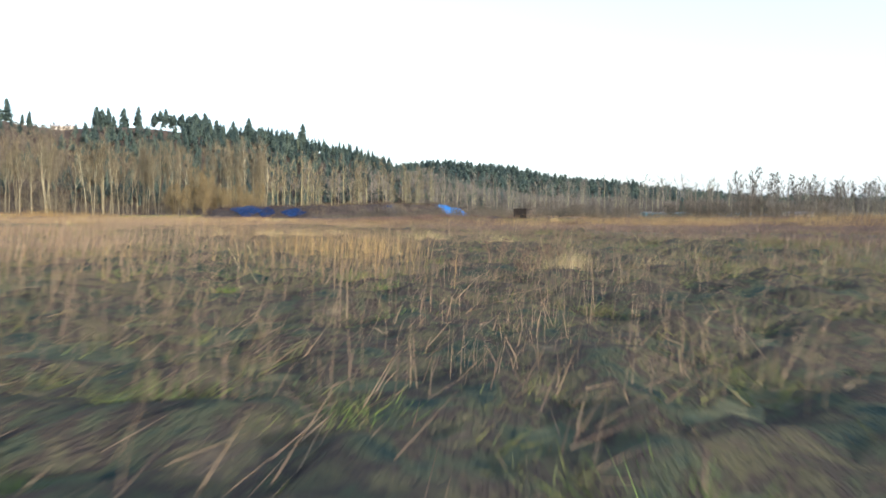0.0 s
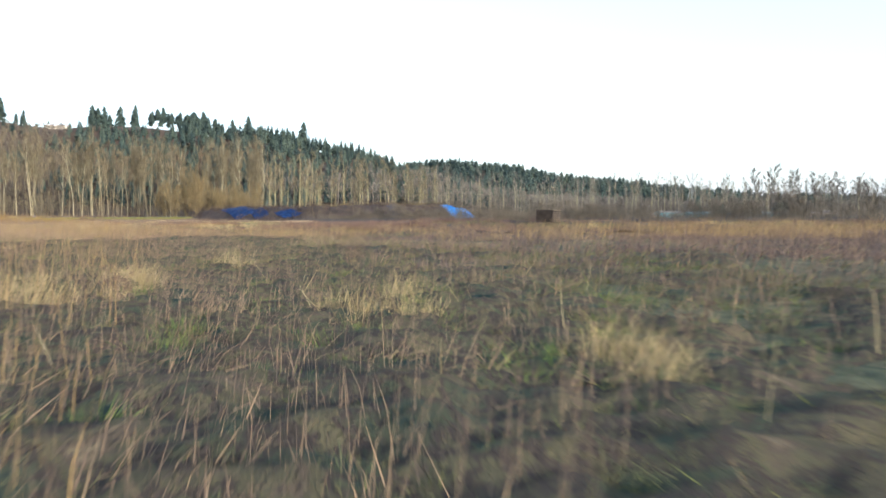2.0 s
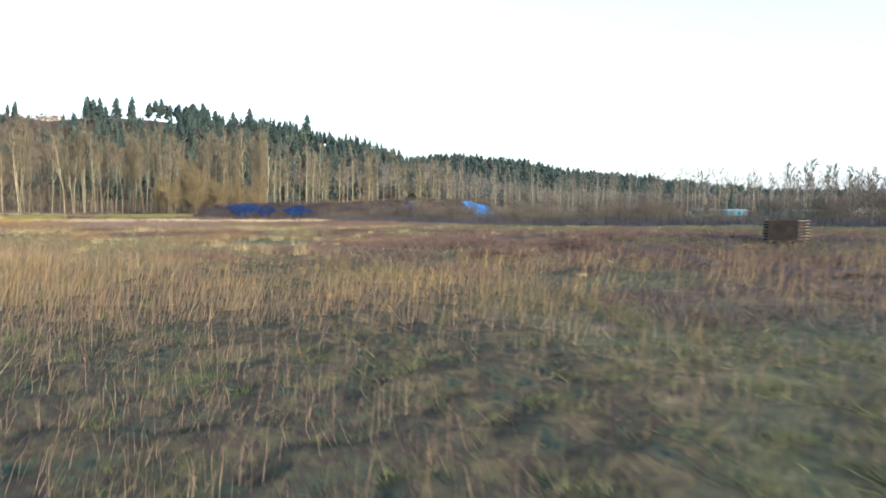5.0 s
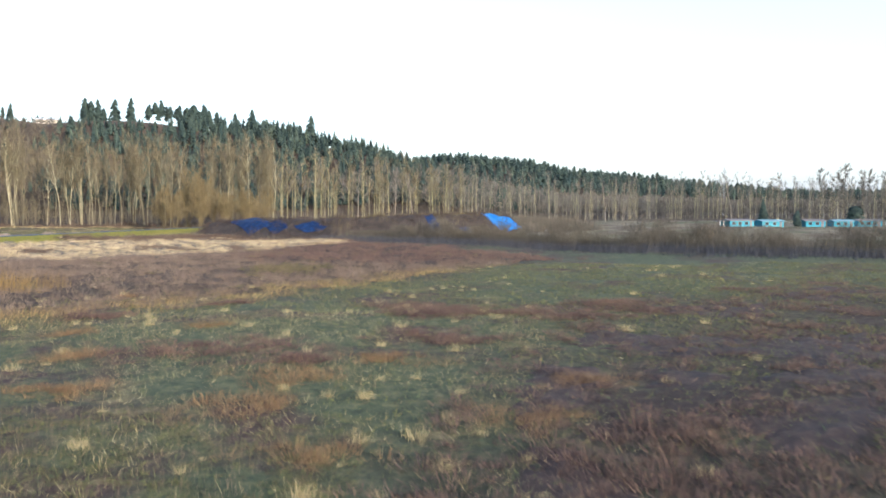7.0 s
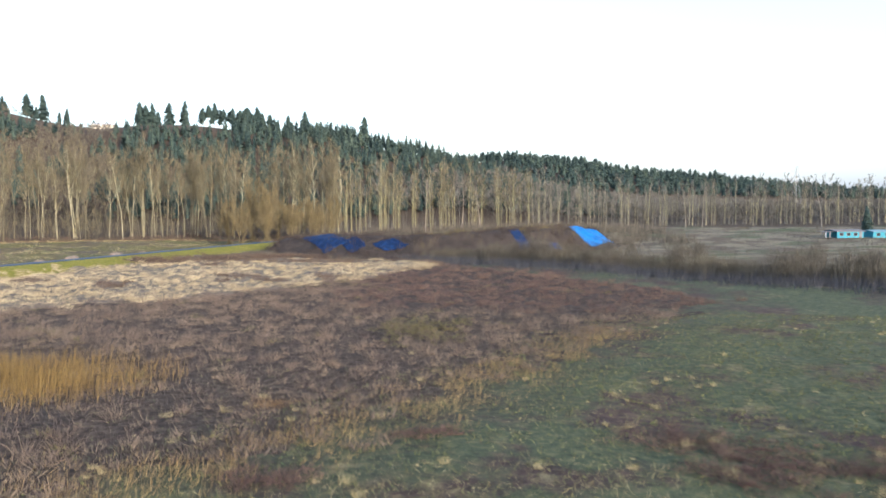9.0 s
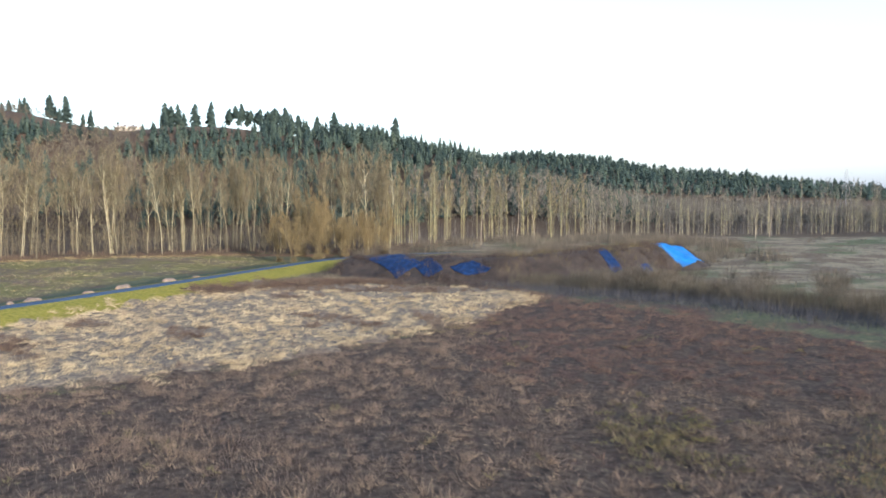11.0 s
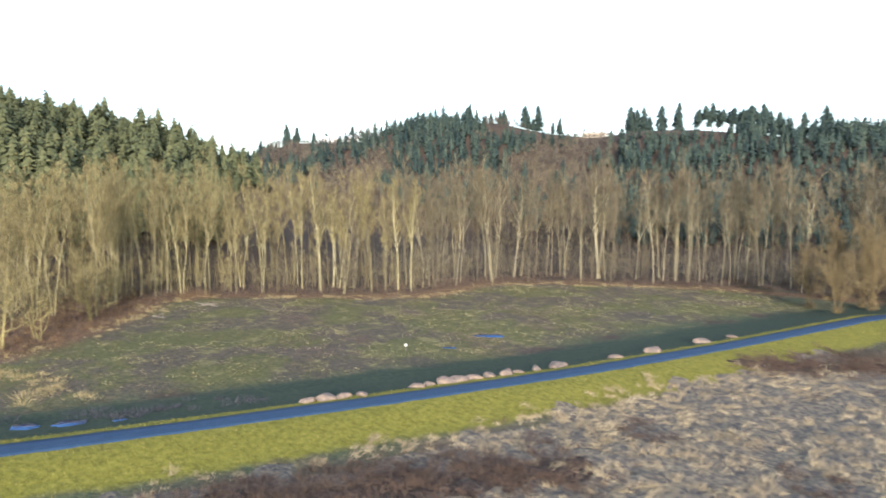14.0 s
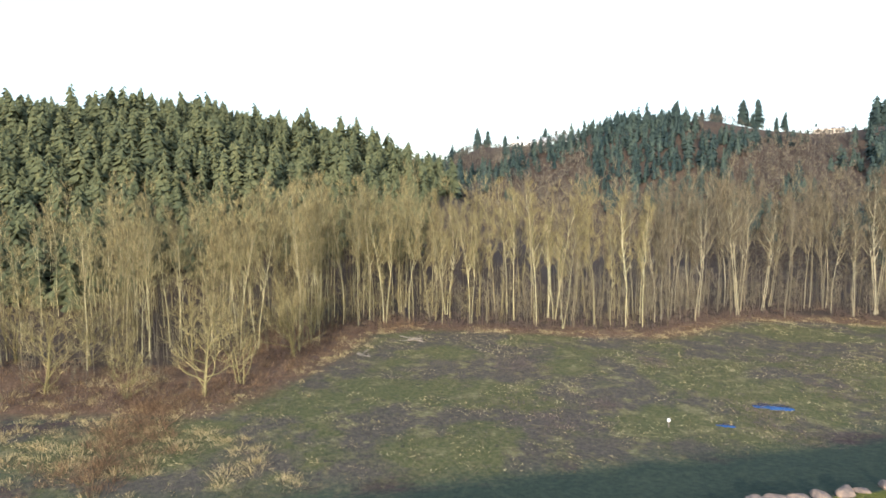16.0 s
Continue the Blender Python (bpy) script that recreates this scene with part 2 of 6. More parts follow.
def ground_material():
    """Soil, moss and litter, and the dike's painted shade, by zone: the weights are stored on the sheet."""
    m = bpy.data.materials.new("field_ground")
    m.use_nodes = True
    nt = m.node_tree
    bs = nt.nodes["Principled BSDF"]
    bs.inputs["Roughness"].default_value = 0.95
    bs.inputs["Specular IOR Level"].default_value = 0.15
    co = nt.nodes.new("ShaderNodeTexCoord")

    def noise_of(scale, detail=7, rough=0.65):
        n = nt.nodes.new("ShaderNodeTexNoise")
        n.inputs["Scale"].default_value, n.inputs["Detail"].default_value, n.inputs["Roughness"].default_value = scale, detail, rough
        nt.links.new(co.outputs["Object"], n.inputs["Vector"])
        return n.outputs["Fac"]

    def ramp_of(fac, stops, lo=0.3, hi=0.7):
        r = nt.nodes.new("ShaderNodeValToRGB")
        for i, c in enumerate(stops):
            p = lo + (hi - lo) * i / (len(stops) - 1)
            e = r.color_ramp.elements[i] if i < 2 else r.color_ramp.elements.new(p)
            e.position, e.color = p, (*c, 1)
        nt.links.new(fac, r.inputs["Fac"])
        return r.outputs["Color"]

    def blend(fac, a, b):
        x = nt.nodes.new("ShaderNodeMix")
        x.data_type = "RGBA"
        nt.links.new(fac, x.inputs["Factor"])
        nt.links.new(a, x.inputs["A"])
        nt.links.new(b, x.inputs["B"])
        return x.outputs["Result"]

    def zone(name, soft=0.35):
        a = nt.nodes.new("ShaderNodeAttribute")
        a.attribute_name = name
        # the edge of each zone is ragged
        add = nt.nodes.new("ShaderNodeMath")
        add.operation = "ADD"
        nt.links.new(a.outputs["Fac"], add.inputs[0])
        nt.links.new(edge, add.inputs[1])
        mr = nt.nodes.new("ShaderNodeMapRange")
        mr.inputs["From Min"].default_value, mr.inputs["From Max"].default_value = 1.0 - soft, 1.0 + soft
        nt.links.new(add.outputs[0], mr.inputs["Value"])
        return mr.outputs["Result"]

    edge = noise_of(0.16, 5)
    patch = noise_of(0.09, 6)
    fine = noise_of(7.0, 6, 0.7)
    both = nt.nodes.new("ShaderNodeMath")
    both.operation = "MULTIPLY_ADD"
    nt.links.new(fine, both.inputs[0])
    both.inputs[1].default_value = 0.5
    half = nt.nodes.new("ShaderNodeMath")
    half.operation = "MULTIPLY_ADD"
    nt.links.new(noise_of(1.5, 6, 0.65), half.inputs[0])
    half.inputs[1].default_value, half.inputs[2].default_value = 0.75, -0.125
    nt.links.new(half.outputs[0], both.inputs[2])
    grain = both.outputs[0]
    patch_b = noise_of(0.31, 6, 0.6)
    sharp = lambda f, lo, hi: ramp_of(f, [(0, 0, 0), (1, 1, 1)], lo, hi)  # noqa: E731
    green = ramp_of(grain, [(0.024, 0.033, 0.022), (0.062, 0.072, 0.040), (0.135, 0.130, 0.064)])
    ruddy = ramp_of(grain, [(0.026, 0.018, 0.018), (0.060, 0.040, 0.034), (0.11, 0.078, 0.055)])
    straw = ramp_of(grain, [(0.060, 0.050, 0.028), (0.145, 0.118, 0.062), (0.27, 0.22, 0.12)])
    field = blend(sharp(patch, 0.50, 0.60), green, ruddy)
    field = blend(sharp(patch_b, 0.58, 0.70), field, straw)
    # thicket floor, darkened for the shade under the stems
    brown = ramp_of(grain, [(0.018, 0.013, 0.012), (0.042, 0.029, 0.024), (0.080, 0.057, 0.038)])
    waste = blend(sharp(patch, 0.44, 0.56), ramp_of(grain, [(0.085, 0.072, 0.050), (0.165, 0.140, 0.096), (0.26, 0.225, 0.15)]), ramp_of(grain, [(0.045, 0.034, 0.027), (0.09, 0.068, 0.048), (0.15, 0.115, 0.075)]))
    waste = blend(sharp(noise_of(0.035, 6, 0.6), 0.52, 0.60), waste, ramp_of(grain, [(0.030, 0.042, 0.024), (0.065, 0.080, 0.040), (0.13, 0.13, 0.065)]))
    reed = ramp_of(grain, [(0.045, 0.038, 0.036), (0.11, 0.088, 0.062), (0.21, 0.165, 0.10)])
    lev = ramp_of(grain, [(0.068, 0.068, 0.012), (0.145, 0.136, 0.023), (0.225, 0.20, 0.043)])
    # green darkened to paint the shade on the dike's far slope
    dark = ramp_of(grain, [(0.016, 0.028, 0.020), (0.036, 0.050, 0.032), (0.070, 0.078, 0.048)])
    mead = blend(sharp(noise_of(0.055, 7, 0.6), 0.47, 0.54), ramp_of(grain, [(0.042, 0.048, 0.020), (0.086, 0.088, 0.034), (0.150, 0.138, 0.062)]), ramp_of(grain, [(0.040, 0.035, 0.028), (0.078, 0.066, 0.050), (0.130, 0.108, 0.078)]))
    mead = blend(sharp(patch_b, 0.54, 0.63), mead, ramp_of(grain, [(0.075, 0.065, 0.032), (0.145, 0.128, 0.058), (0.25, 0.215, 0.12)]))
    mead = blend(sharp(noise_of(0.55, 6, 0.7), 0.60, 0.68), mead, ramp_of(grain, [(0.030, 0.026, 0.022), (0.060, 0.050, 0.038), (0.10, 0.085, 0.06)]))
    litter = ramp_of(grain, [(0.060, 0.035, 0.022), (0.135, 0.080, 0.046), (0.22, 0.142, 0.082)])
    wood = ramp_of(grain, [(0.030, 0.022, 0.017), (0.062, 0.045, 0.032), (0.105, 0.077, 0.053)])
    c = field
    for name, col in (("waste", waste), ("brown", brown), ("meadow", mead), ("reed", reed), ("dark", dark), ("levee", lev), ("litter", litter), ("wood", wood)):
        c = blend(zone(name, 0.18 if name in ("levee", "dark") else 0.35), c, col)
    nt.links.new(c, bs.inputs["Base Color"])
    b = nt.nodes.new("ShaderNodeBump")
    b.inputs["Strength"].default_value, b.inputs["Distance"].default_value = 0.9, 0.25
    nt.links.new(noise_of(1.1, 8, 0.7), b.inputs["Height"])
    nt.links.new(b.outputs["Normal"], bs.inputs["Normal"])
    return m


M_GROUND = ground_material()

# ---- the lie of the land ----
RNG = np.random.default_rng(7)
TRAIL = np.array([(-215, 0), (-190, 60), (-168, 108), (-154.4, 135), (-146, 152), (-134.5, 177), (-123.5, 203), (-113.5, 231), (-104, 262), (-98, 282), (-88, 298), (-73, 312), (-58, 320)], float)
TREE_EDGE = np.array([(-250, 60), (-232, 120), (-218, 140), (-204, 158), (-219, 182), (-233, 198), (-230, 216), (-214, 230), (-195, 250), (-194, 275), (-184, 294), (-171, 303), (-155, 313), (-133, 322), (-110, 322), (-80, 330), (-58, 371), (-33, 391), (27, 416), (102, 402), (200, 420), (400, 440)], float)
REED = np.array([(-134, 110), (-108, 144), (-83, 157), (-71, 168), (-60, 183), (-49, 199), (-37, 222), (-48, 238), (-80, 240), (-100, 246), (-106, 226), (-118, 192), (-127, 163), (-140, 135)], float)
BROWN = np.array([(-130, 60), (-70, 86), (-42, 97), (-36, 105), (-29.5, 114), (-21.5, 128), (-14, 141), (-5, 154), (2, 166), (0, 181), (-20, 206), (-38, 224), (-60, 183), (-83, 157), (-108, 144), (-140, 115)], float)
RUDDY = np.array([(-14, 66), (-12, 80), (-6, 95), (4, 108), (25, 122), (60, 130), (80, 95), (70, 24), (12, 24), (4, 44), (-8, 60)], float)
WASTE = np.array([(-100, 236), (-40, 236), (-10, 214), (10, 198), (60, 168), (120, 150), (420, 150), (420, 420), (-20, 420), (-70, 360), (-60, 322)], float)
MEADOW = np.array([(-180, 135), (-168, 157), (-155, 183), (-144, 208), (-134, 249), (-122, 285), (-112, 300), (-135, 318), (-172, 300), (-192, 280), (-192, 252), (-214, 226), (-226, 205), (-205, 172), (-196, 152), (-205, 130)], float)


def smooth(a, b, v):
    t = np.clip((v - a) / (b - a), 0, 1)
    return t * t * (3 - 2 * t)


def to_line(line, x, y):
    """Signed distance from a polyline (plus on its right) and the way along it, for arrays."""
    best = np.full(x.shape, 1e9)
    sign, along = np.ones(x.shape), np.zeros(x.shape)
    run = 0.0
    for (ax, ay), (bx, by) in zip(line[:-1], line[1:]):
        dx, dy = bx - ax, by - ay
        n = math.hypot(dx, dy)
        t = np.clip(((x - ax) * dx + (y - ay) * dy) / (n * n), 0, 1)
        px, py = x - ax - t * dx, y - ay - t * dy
        d = np.hypot(px, py)
        near = d < best
        best = np.where(near, d, best)
        sign = np.where(near, np.where(dx * py - dy * px < 0, 1.0, -1.0), sign)
        along = np.where(near, run + t * n, along)
        run += n
    return best * sign, along


def inside(poly, x, y):
    """Signed distance to a polygon's border: plus inside."""
    ring = np.vstack([poly, poly[:1]])
    d, _ = to_line(ring, x, y)
    hit = np.zeros(x.shape, bool)
    for (ax, ay), (bx, by) in zip(ring[:-1], ring[1:]):
        cross = ((ay > y) != (by > y)) & (x < (bx - ax) * (y - ay) / (by - ay + 1e-12) + ax)
        hit ^= cross
    return np.where(hit, np.abs(d), -np.abs(d))


def cells(x, y, seed):
    """Smooth random values between 0 and 1 on a unit lattice."""
    ix, iy = np.floor(x).astype(np.int64), np.floor(y).astype(np.int64)
    fx, fy = x - ix, y - iy
    fx, fy = fx * fx * (3 - 2 * fx), fy * fy * (3 - 2 * fy)

    def at(a, b):
        h = (a * 374761393 + b * 668265263 + int(seed * 7919) * 974711 + 12345) & 0xFFFFFFFF
        h = ((h ^ (h >> 13)) * 1274126177) & 0xFFFFFFFF
        return ((h ^ (h >> 16)) & 0xFFFF) / 65535.0

    lo = at(ix, iy) * (1 - fx) + at(ix + 1, iy) * fx
    hi = at(ix, iy + 1) * (1 - fx) + at(ix + 1, iy + 1) * fx
    return lo * (1 - fy) + hi * fy


def waves(x, y, size, seed=0.0):
    """Uneven swells between about -1 and 1, with no repeat."""
    k = 2.0 / size
    u, v = 0.86 * x + 0.5 * y, 0.86 * y - 0.5 * x
    n = 0.66 * cells(u * k, v * k, seed) + 0.34 * cells(u * k * 2.1 + 9, v * k * 2.1 - 5, seed + 31)
    return (n - 0.5) * 2.7


RIDGES = (
    (np.array([(-560, 0), (-520, 60), (-451, 163), (-437, 227), (-429, 251), (-419, 274), (-407, 298), (-393, 321), (-380, 345), (-365, 370)], float), (54, 54, 56, 59, 58, 53, 49, 38, 28, 12), 205),
    (np.array([(-560, 425), (-535, 445), (-500, 470), (-475, 490), (-440, 505), (-402, 510), (-344, 520), (-317, 537), (-293, 550), (-267, 562), (-243, 573), (-207, 587), (-172, 597), (-139, 605), (-106, 612), (-80, 640), (-50, 660), (0, 690)], float), (24, 41, 61, 63, 65, 71, 72, 65, 65, 67.5, 67.5, 65.5, 63, 60, 52.5, 39, 27, 16), 225),
    (np.array([(-400, 1180), (-120, 1113), (-78, 1115), (-20, 1117), (86, 1110), (165, 1099), (240, 1082), (310, 1061), (375, 1036), (434, 1010), (700, 950), (1400, 1000)], float), (75, 64, 63, 74, 67, 51, 43, 34, 26, 19, 12, 14), 420),
)


def land(x, y):
    """Height of the ground, for arrays."""
    x, y = np.asarray(x, float), np.asarray(y, float)
    s, along = to_line(TRAIL, x, y)
    # the fields on the near side sink slowly towards the dike; the meadow beyond rises to the wood
    low = np.interp(y, [-20, 60, 90, 110, 140, 170, 190], [0.45, 0.45, 0.1, -0.1, -0.5, -1.1, -1.35])
    near = low * smooth(70, 0, x) + np.maximum(low, -0.2) * smooth(0, 70, x)
    far = np.interp(-s, [0, 20, 45, 95], [-1.5, -1.5, -0.7, 0.5])
    base = np.where(s > 0, near, far)
    end = smooth(345, 300, y)
    prof = np.interp(s, [-21, -8, -3.0, -1.9, 1.9, 3.0, 9.5, 13], [-1.5, -0.5, 0.32, 0.4, 0.4, 0.32, -1.2, -1.45])
    w = np.where(s > 0, 1 - smooth(9.5, 24, s), 1 - smooth(17, 26, -s)) * end
    behind = smooth(300, 345, y)
    base = base * (1 - behind) + 0.4 * behind
    h = base * (1 - w) + prof * w
    h += (0.16 * waves(x, y, 11) + 0.35 * waves(x, y, 47, 1)) * np.where(np.abs(s) < 14, 0.12, 1.0)
    h += 0.65 * np.exp(-((x - 9) ** 2 + (y - 69) ** 2) / 150.0)  # a slight rise under the pallets
    h += 0.5 * np.exp(-((y - 66) ** 2) / 130.0) * smooth(10, 30, x) * smooth(170, 110, x)  # a low bank across the right of the field
    hill = np.zeros(x.shape)
    for line, tops, wide in RIDGES:
        d, a = to_line(line, x, y)
        length = np.r_[0, np.cumsum(np.hypot(*np.diff(line, axis=0).T))]
        top = np.interp(a, length, tops)
        fall = np.clip(1 - np.abs(d) / wide, 0, 1)
        hill = np.maximum(hill, top * fall * fall * (3 - 2 * fall))
    e, _ = to_line(TREE_EDGE, x, y)
    return h + hill * (1 + 0.04 * waves(x, y, 90, 2)) * smooth(10, 60, -e)


def axis_of(lo, hi, fine_lo, fine_hi, step, growth=1.09):
    mid = list(np.arange(fine_lo, fine_hi + step, step))
    out, d = [], step
    v = fine_hi
    while v < hi:
        d *= growth
        v += d
        out.append(min(v, hi))
    left, d, v = [], step, fine_lo
    while v > lo:
        d *= growth
        v -= d
        left.append(max(v, lo))
    return np.array(left[::-1] + mid + out)


def zones(x, y):
    s, along = to_line(TRAIL, x, y)
    e, _ = to_line(TREE_EDGE, x, y)
    on = y < 330
    w = {}
    soft = lambda d, k: np.clip(0.5 + d / k, 0, 1)  # noqa: E731
    w["reed"] = soft(inside(REED, x, y), 8)
    w["brown"] = np.maximum(soft(inside(BROWN, x, y), 24), 0.75 * soft(inside(RUDDY, x, y), 20))
    w["waste"] = soft(inside(WASTE, x, y), 20)
    w["meadow"] = soft(inside(MEADOW, x, y), 8)
    w["levee"] = np.where(on, np.where(s > 0, soft(9.5 - s, 4), soft(4.0 + s, 2)), 0) * smooth(300, 276, y)
    # painted shade: the dike's slope that faces away from the sun
    w["dark"] = np.where(on & (s < 0), soft(19.0 + s, 9), 0)
    corner_of = smooth(-188, -198, x) * smooth(205, 190, y)
    w["litter"] = np.where((x < -100) & (y > 100) & (y < 320) & (s < -20), soft(8.5 - e, 5), 0)
    w["wood"] = np.maximum(soft(-e + 1 - 16 * corner_of, 8), smooth(420, 460, y))
    return w


def mesh_of(name, verts, faces, mat, smooth_shade=False):
    me = bpy.data.meshes.new(name)
    verts = np.asarray(verts, np.float32)
    faces = [np.asarray(f, np.int32) for f in (faces if isinstance(faces, list) else [faces]) if len(f)]
    me.vertices.add(len(verts))
    me.vertices.foreach_set("co", verts.ravel())
    loops = np.concatenate([f.ravel() for f in faces])
    sizes = np.concatenate([np.full(len(f), f.shape[1], np.int32) for f in faces])
    me.loops.add(len(loops))
    me.loops.foreach_set("vertex_index", loops)
    me.polygons.add(len(sizes))
    me.polygons.foreach_set("loop_start", np.r_[0, np.cumsum(sizes)[:-1]].astype(np.int32))
    if smooth_shade:
        me.polygons.foreach_set("use_smooth", np.ones(len(sizes), bool))
    me.update(calc_edges=True)
    if mat:
        me.materials.append(mat)
    return me


def part(name, data, mat, parent, label=""):
    """A bmesh or mesh as one mesh object under a thing or a part."""
    if isinstance(data, bmesh.types.BMesh):
        me = bpy.data.meshes.new(name)
        data.to_mesh(me)
        data.free()
        me.materials.append(mat)
    else:
        me = data
    ob = new(name, me)
    ob.parent = parent
    return tagged(ob, label) if label else ob


def build_ground():
    xs = axis_of(-2600, 2600, -250, 90, 2.4)
    ys = axis_of(-1500, 3600, -20, 330, 2.4)
    X, Y = np.meshgrid(xs, ys)
    Z = land(X, Y)
    nx, ny = len(xs), len(ys)
    i = np.arange(nx * ny).reshape(ny, nx)
    quads = np.stack([i[:-1, :-1], i[:-1, 1:], i[1:, 1:], i[1:, :-1]], -1).reshape(-1, 4)
    me = mesh_of("ground", np.stack([X, Y, Z], -1).reshape(-1, 3), quads, M_GROUND, True)
    for name, w in zones(X.ravel(), Y.ravel()).items():
        me.attributes.new(name, "FLOAT", "POINT").data.foreach_set("value", w.astype(np.float32))
    tagged(new("ground", me), "uneven winter field of grass, moss and litter, rising into hills", "ground", kind="structure")


build_ground()


def build_trail():
    pts = []
    for (ax, ay), (bx, by) in zip(TRAIL[:-1], TRAIL[1:]):
        n = int(math.hypot(bx - ax, by - ay) // 3) + 1
        pts += [(ax + (bx - ax) * k / n, ay + (by - ay) * k / n) for k in range(n)]
    pts = np.array(pts)
    for _ in range(6):
        pts[1:-1] = (pts[:-2] + 2 * pts[1:-1] + pts[2:]) / 4
    d = np.gradient(pts, axis=0)
    d /= np.linalg.norm(d, axis=1)[:, None]
    right = np.stack([d[:, 1], -d[:, 0]], 1)
    prof = [(-1.85, -0.25), (-1.85, 0.03), (-0.9, 0.055), (0, 0.065), (0.9, 0.055), (1.85, 0.03), (1.85, -0.25)]
    wob = RNG.normal(0, 0.05, (len(pts), 2))
    z = land(pts[:, 0], pts[:, 1])
    for _ in range(8):
        z[1:-1] = (z[:-2] + 2 * z[1:-1] + z[2:]) / 4
    v, k = [], len(prof)
    for p, r, h, w in zip(pts, right, z, wob):
        for o, dz in prof:
            oo = o + (w[0] if o < -1 else w[1] if o > 1 else 0)
            v.append((p[0] + r[0] * oo, p[1] + r[1] * oo, h + dz))
    i = np.arange(len(v)).reshape(-1, k)
    q = np.stack([i[:-1, :-1], i[1:, :-1], i[1:, 1:], i[:-1, 1:]], -1).reshape(-1, 4)
    tagged(new("road", mesh_of("road", v, q, M_ASPHALT)), "narrow worn asphalt trail along the top of a grassy dike", "trail", kind="structure")


build_trail()

# ---- plants ----


class Build:
    """Collects tubes and blades as plain arrays."""

    def __init__(self):
        self.v, self.q, self.t, self.n = [], [], [], 0

    def tube(self, pts, radii, sides):
        pts, radii = np.asarray(pts, float), np.asarray(radii, float)
        d = np.gradient(pts, axis=0)
        d /= np.linalg.norm(d, axis=1)[:, None] + 1e-9
        ref = np.array([0.3, 0.9, 0.1]) if abs(d[0][1]) < 0.9 else np.array([1.0, 0, 0])
        u = np.cross(d, ref)
        u /= np.linalg.norm(u, axis=1)[:, None] + 1e-9
        w = np.cross(d, u)
        a = np.arange(sides) * 2 * math.pi / sides
        ring = pts[:, None] + radii[:, None, None] * (np.cos(a)[None, :, None] * u[:, None] + np.sin(a)[None, :, None] * w[:, None])
        i = self.n + np.arange(len(pts) * sides).reshape(len(pts), sides)
        j = np.roll(i, -1, axis=1)
        self.q.append(np.stack([i[:-1], j[:-1], j[1:], i[1:]], -1).reshape(-1, 4))
        self.v.append(ring.reshape(-1, 3))
        self.n += ring.shape[0] * sides

    def spikes(self, base, tip, width):
        """Thin tapered triangles from base to tip."""
        base, tip = np.asarray(base, float), np.asarray(tip, float)
        n = len(base)
        side = np.cross(tip - base, RNG.normal(0, 1, (n, 3)))
        side *= (np.asarray(width, float).reshape(-1, 1) / 2) / (np.linalg.norm(side, axis=1)[:, None] + 1e-9)
        v = np.stack([base - side, base + side, tip], 1).reshape(-1, 3)
        self.t.append(self.n + np.arange(3 * n).reshape(-1, 3))
        self.v.append(v)
        self.n += 3 * n

    def blades(self, base, heading, height, lean, width):
        """Bent grass blades of two joints: five corners each."""
        n = len(base)
        h, l, wd = (np.broadcast_to(np.asarray(a, float), n) for a in (height, lean, width))
        out = np.stack([np.cos(heading), np.sin(heading), np.zeros(n)], 1)
        turn = RNG.uniform(0, math.pi, n)
        side = np.stack([np.cos(turn), np.sin(turn), np.zeros(n)], 1) * (wd / 2)[:, None]
        up = np.array([0, 0, 1.0])
        mid = base + up * (h * 0.6 * np.cos(l * 0.6))[:, None] + out * (h * 0.6 * np.sin(l * 0.6))[:, None]
        tip = mid + up * (h * 0.4 * np.cos(l * 1.5))[:, None] + out * (h * 0.4 * np.sin(l * 1.5))[:, None]
        v = np.stack([base - side, base + side, mid + side * 0.7, mid - side * 0.7, tip], 1).reshape(-1, 3)
        i = self.n + np.arange(n)[:, None] * 5
        self.q.append(i + np.array([[0, 1, 2, 3]]))
        self.t.append(i + np.array([[3, 2, 4]]))
        self.v.append(v)
        self.n += 5 * n

    def wisps(self, base, heading, height, lean, width):
        """Straight leaning blades of one triangle each."""
        n = len(base)
        h, l = (np.broadcast_to(np.asarray(a, float), n) for a in (height, lean))
        way = np.stack([np.cos(heading) * np.sin(l), np.sin(heading) * np.sin(l), np.cos(l)], 1)
        self.spikes(base, base + way * h[:, None], np.broadcast_to(np.asarray(width, float), n))

    def arrays(self):
        v = np.concatenate(self.v)
        q = np.concatenate(self.q) if self.q else np.zeros((0, 4), int)
        t = np.concatenate(self.t) if self.t else np.zeros((0, 3), int)
        return v, q, t

    def mesh(self, name, mat):
        v, q, t = self.arrays()
        return mesh_of(name, v, [q, t], mat)


def limb(rng, start, way, length, steps, curl=0.12, rise=0.1):
    pts, d = [np.array(start, float)], np.array(way, float)
    for _ in range(steps):
        d = d + rng.normal(0, curl, 3) + np.array([0, 0, rise])
        d /= np.linalg.norm(d)
        pts.append(pts[-1] + d * length / steps)
    return np.array(pts)


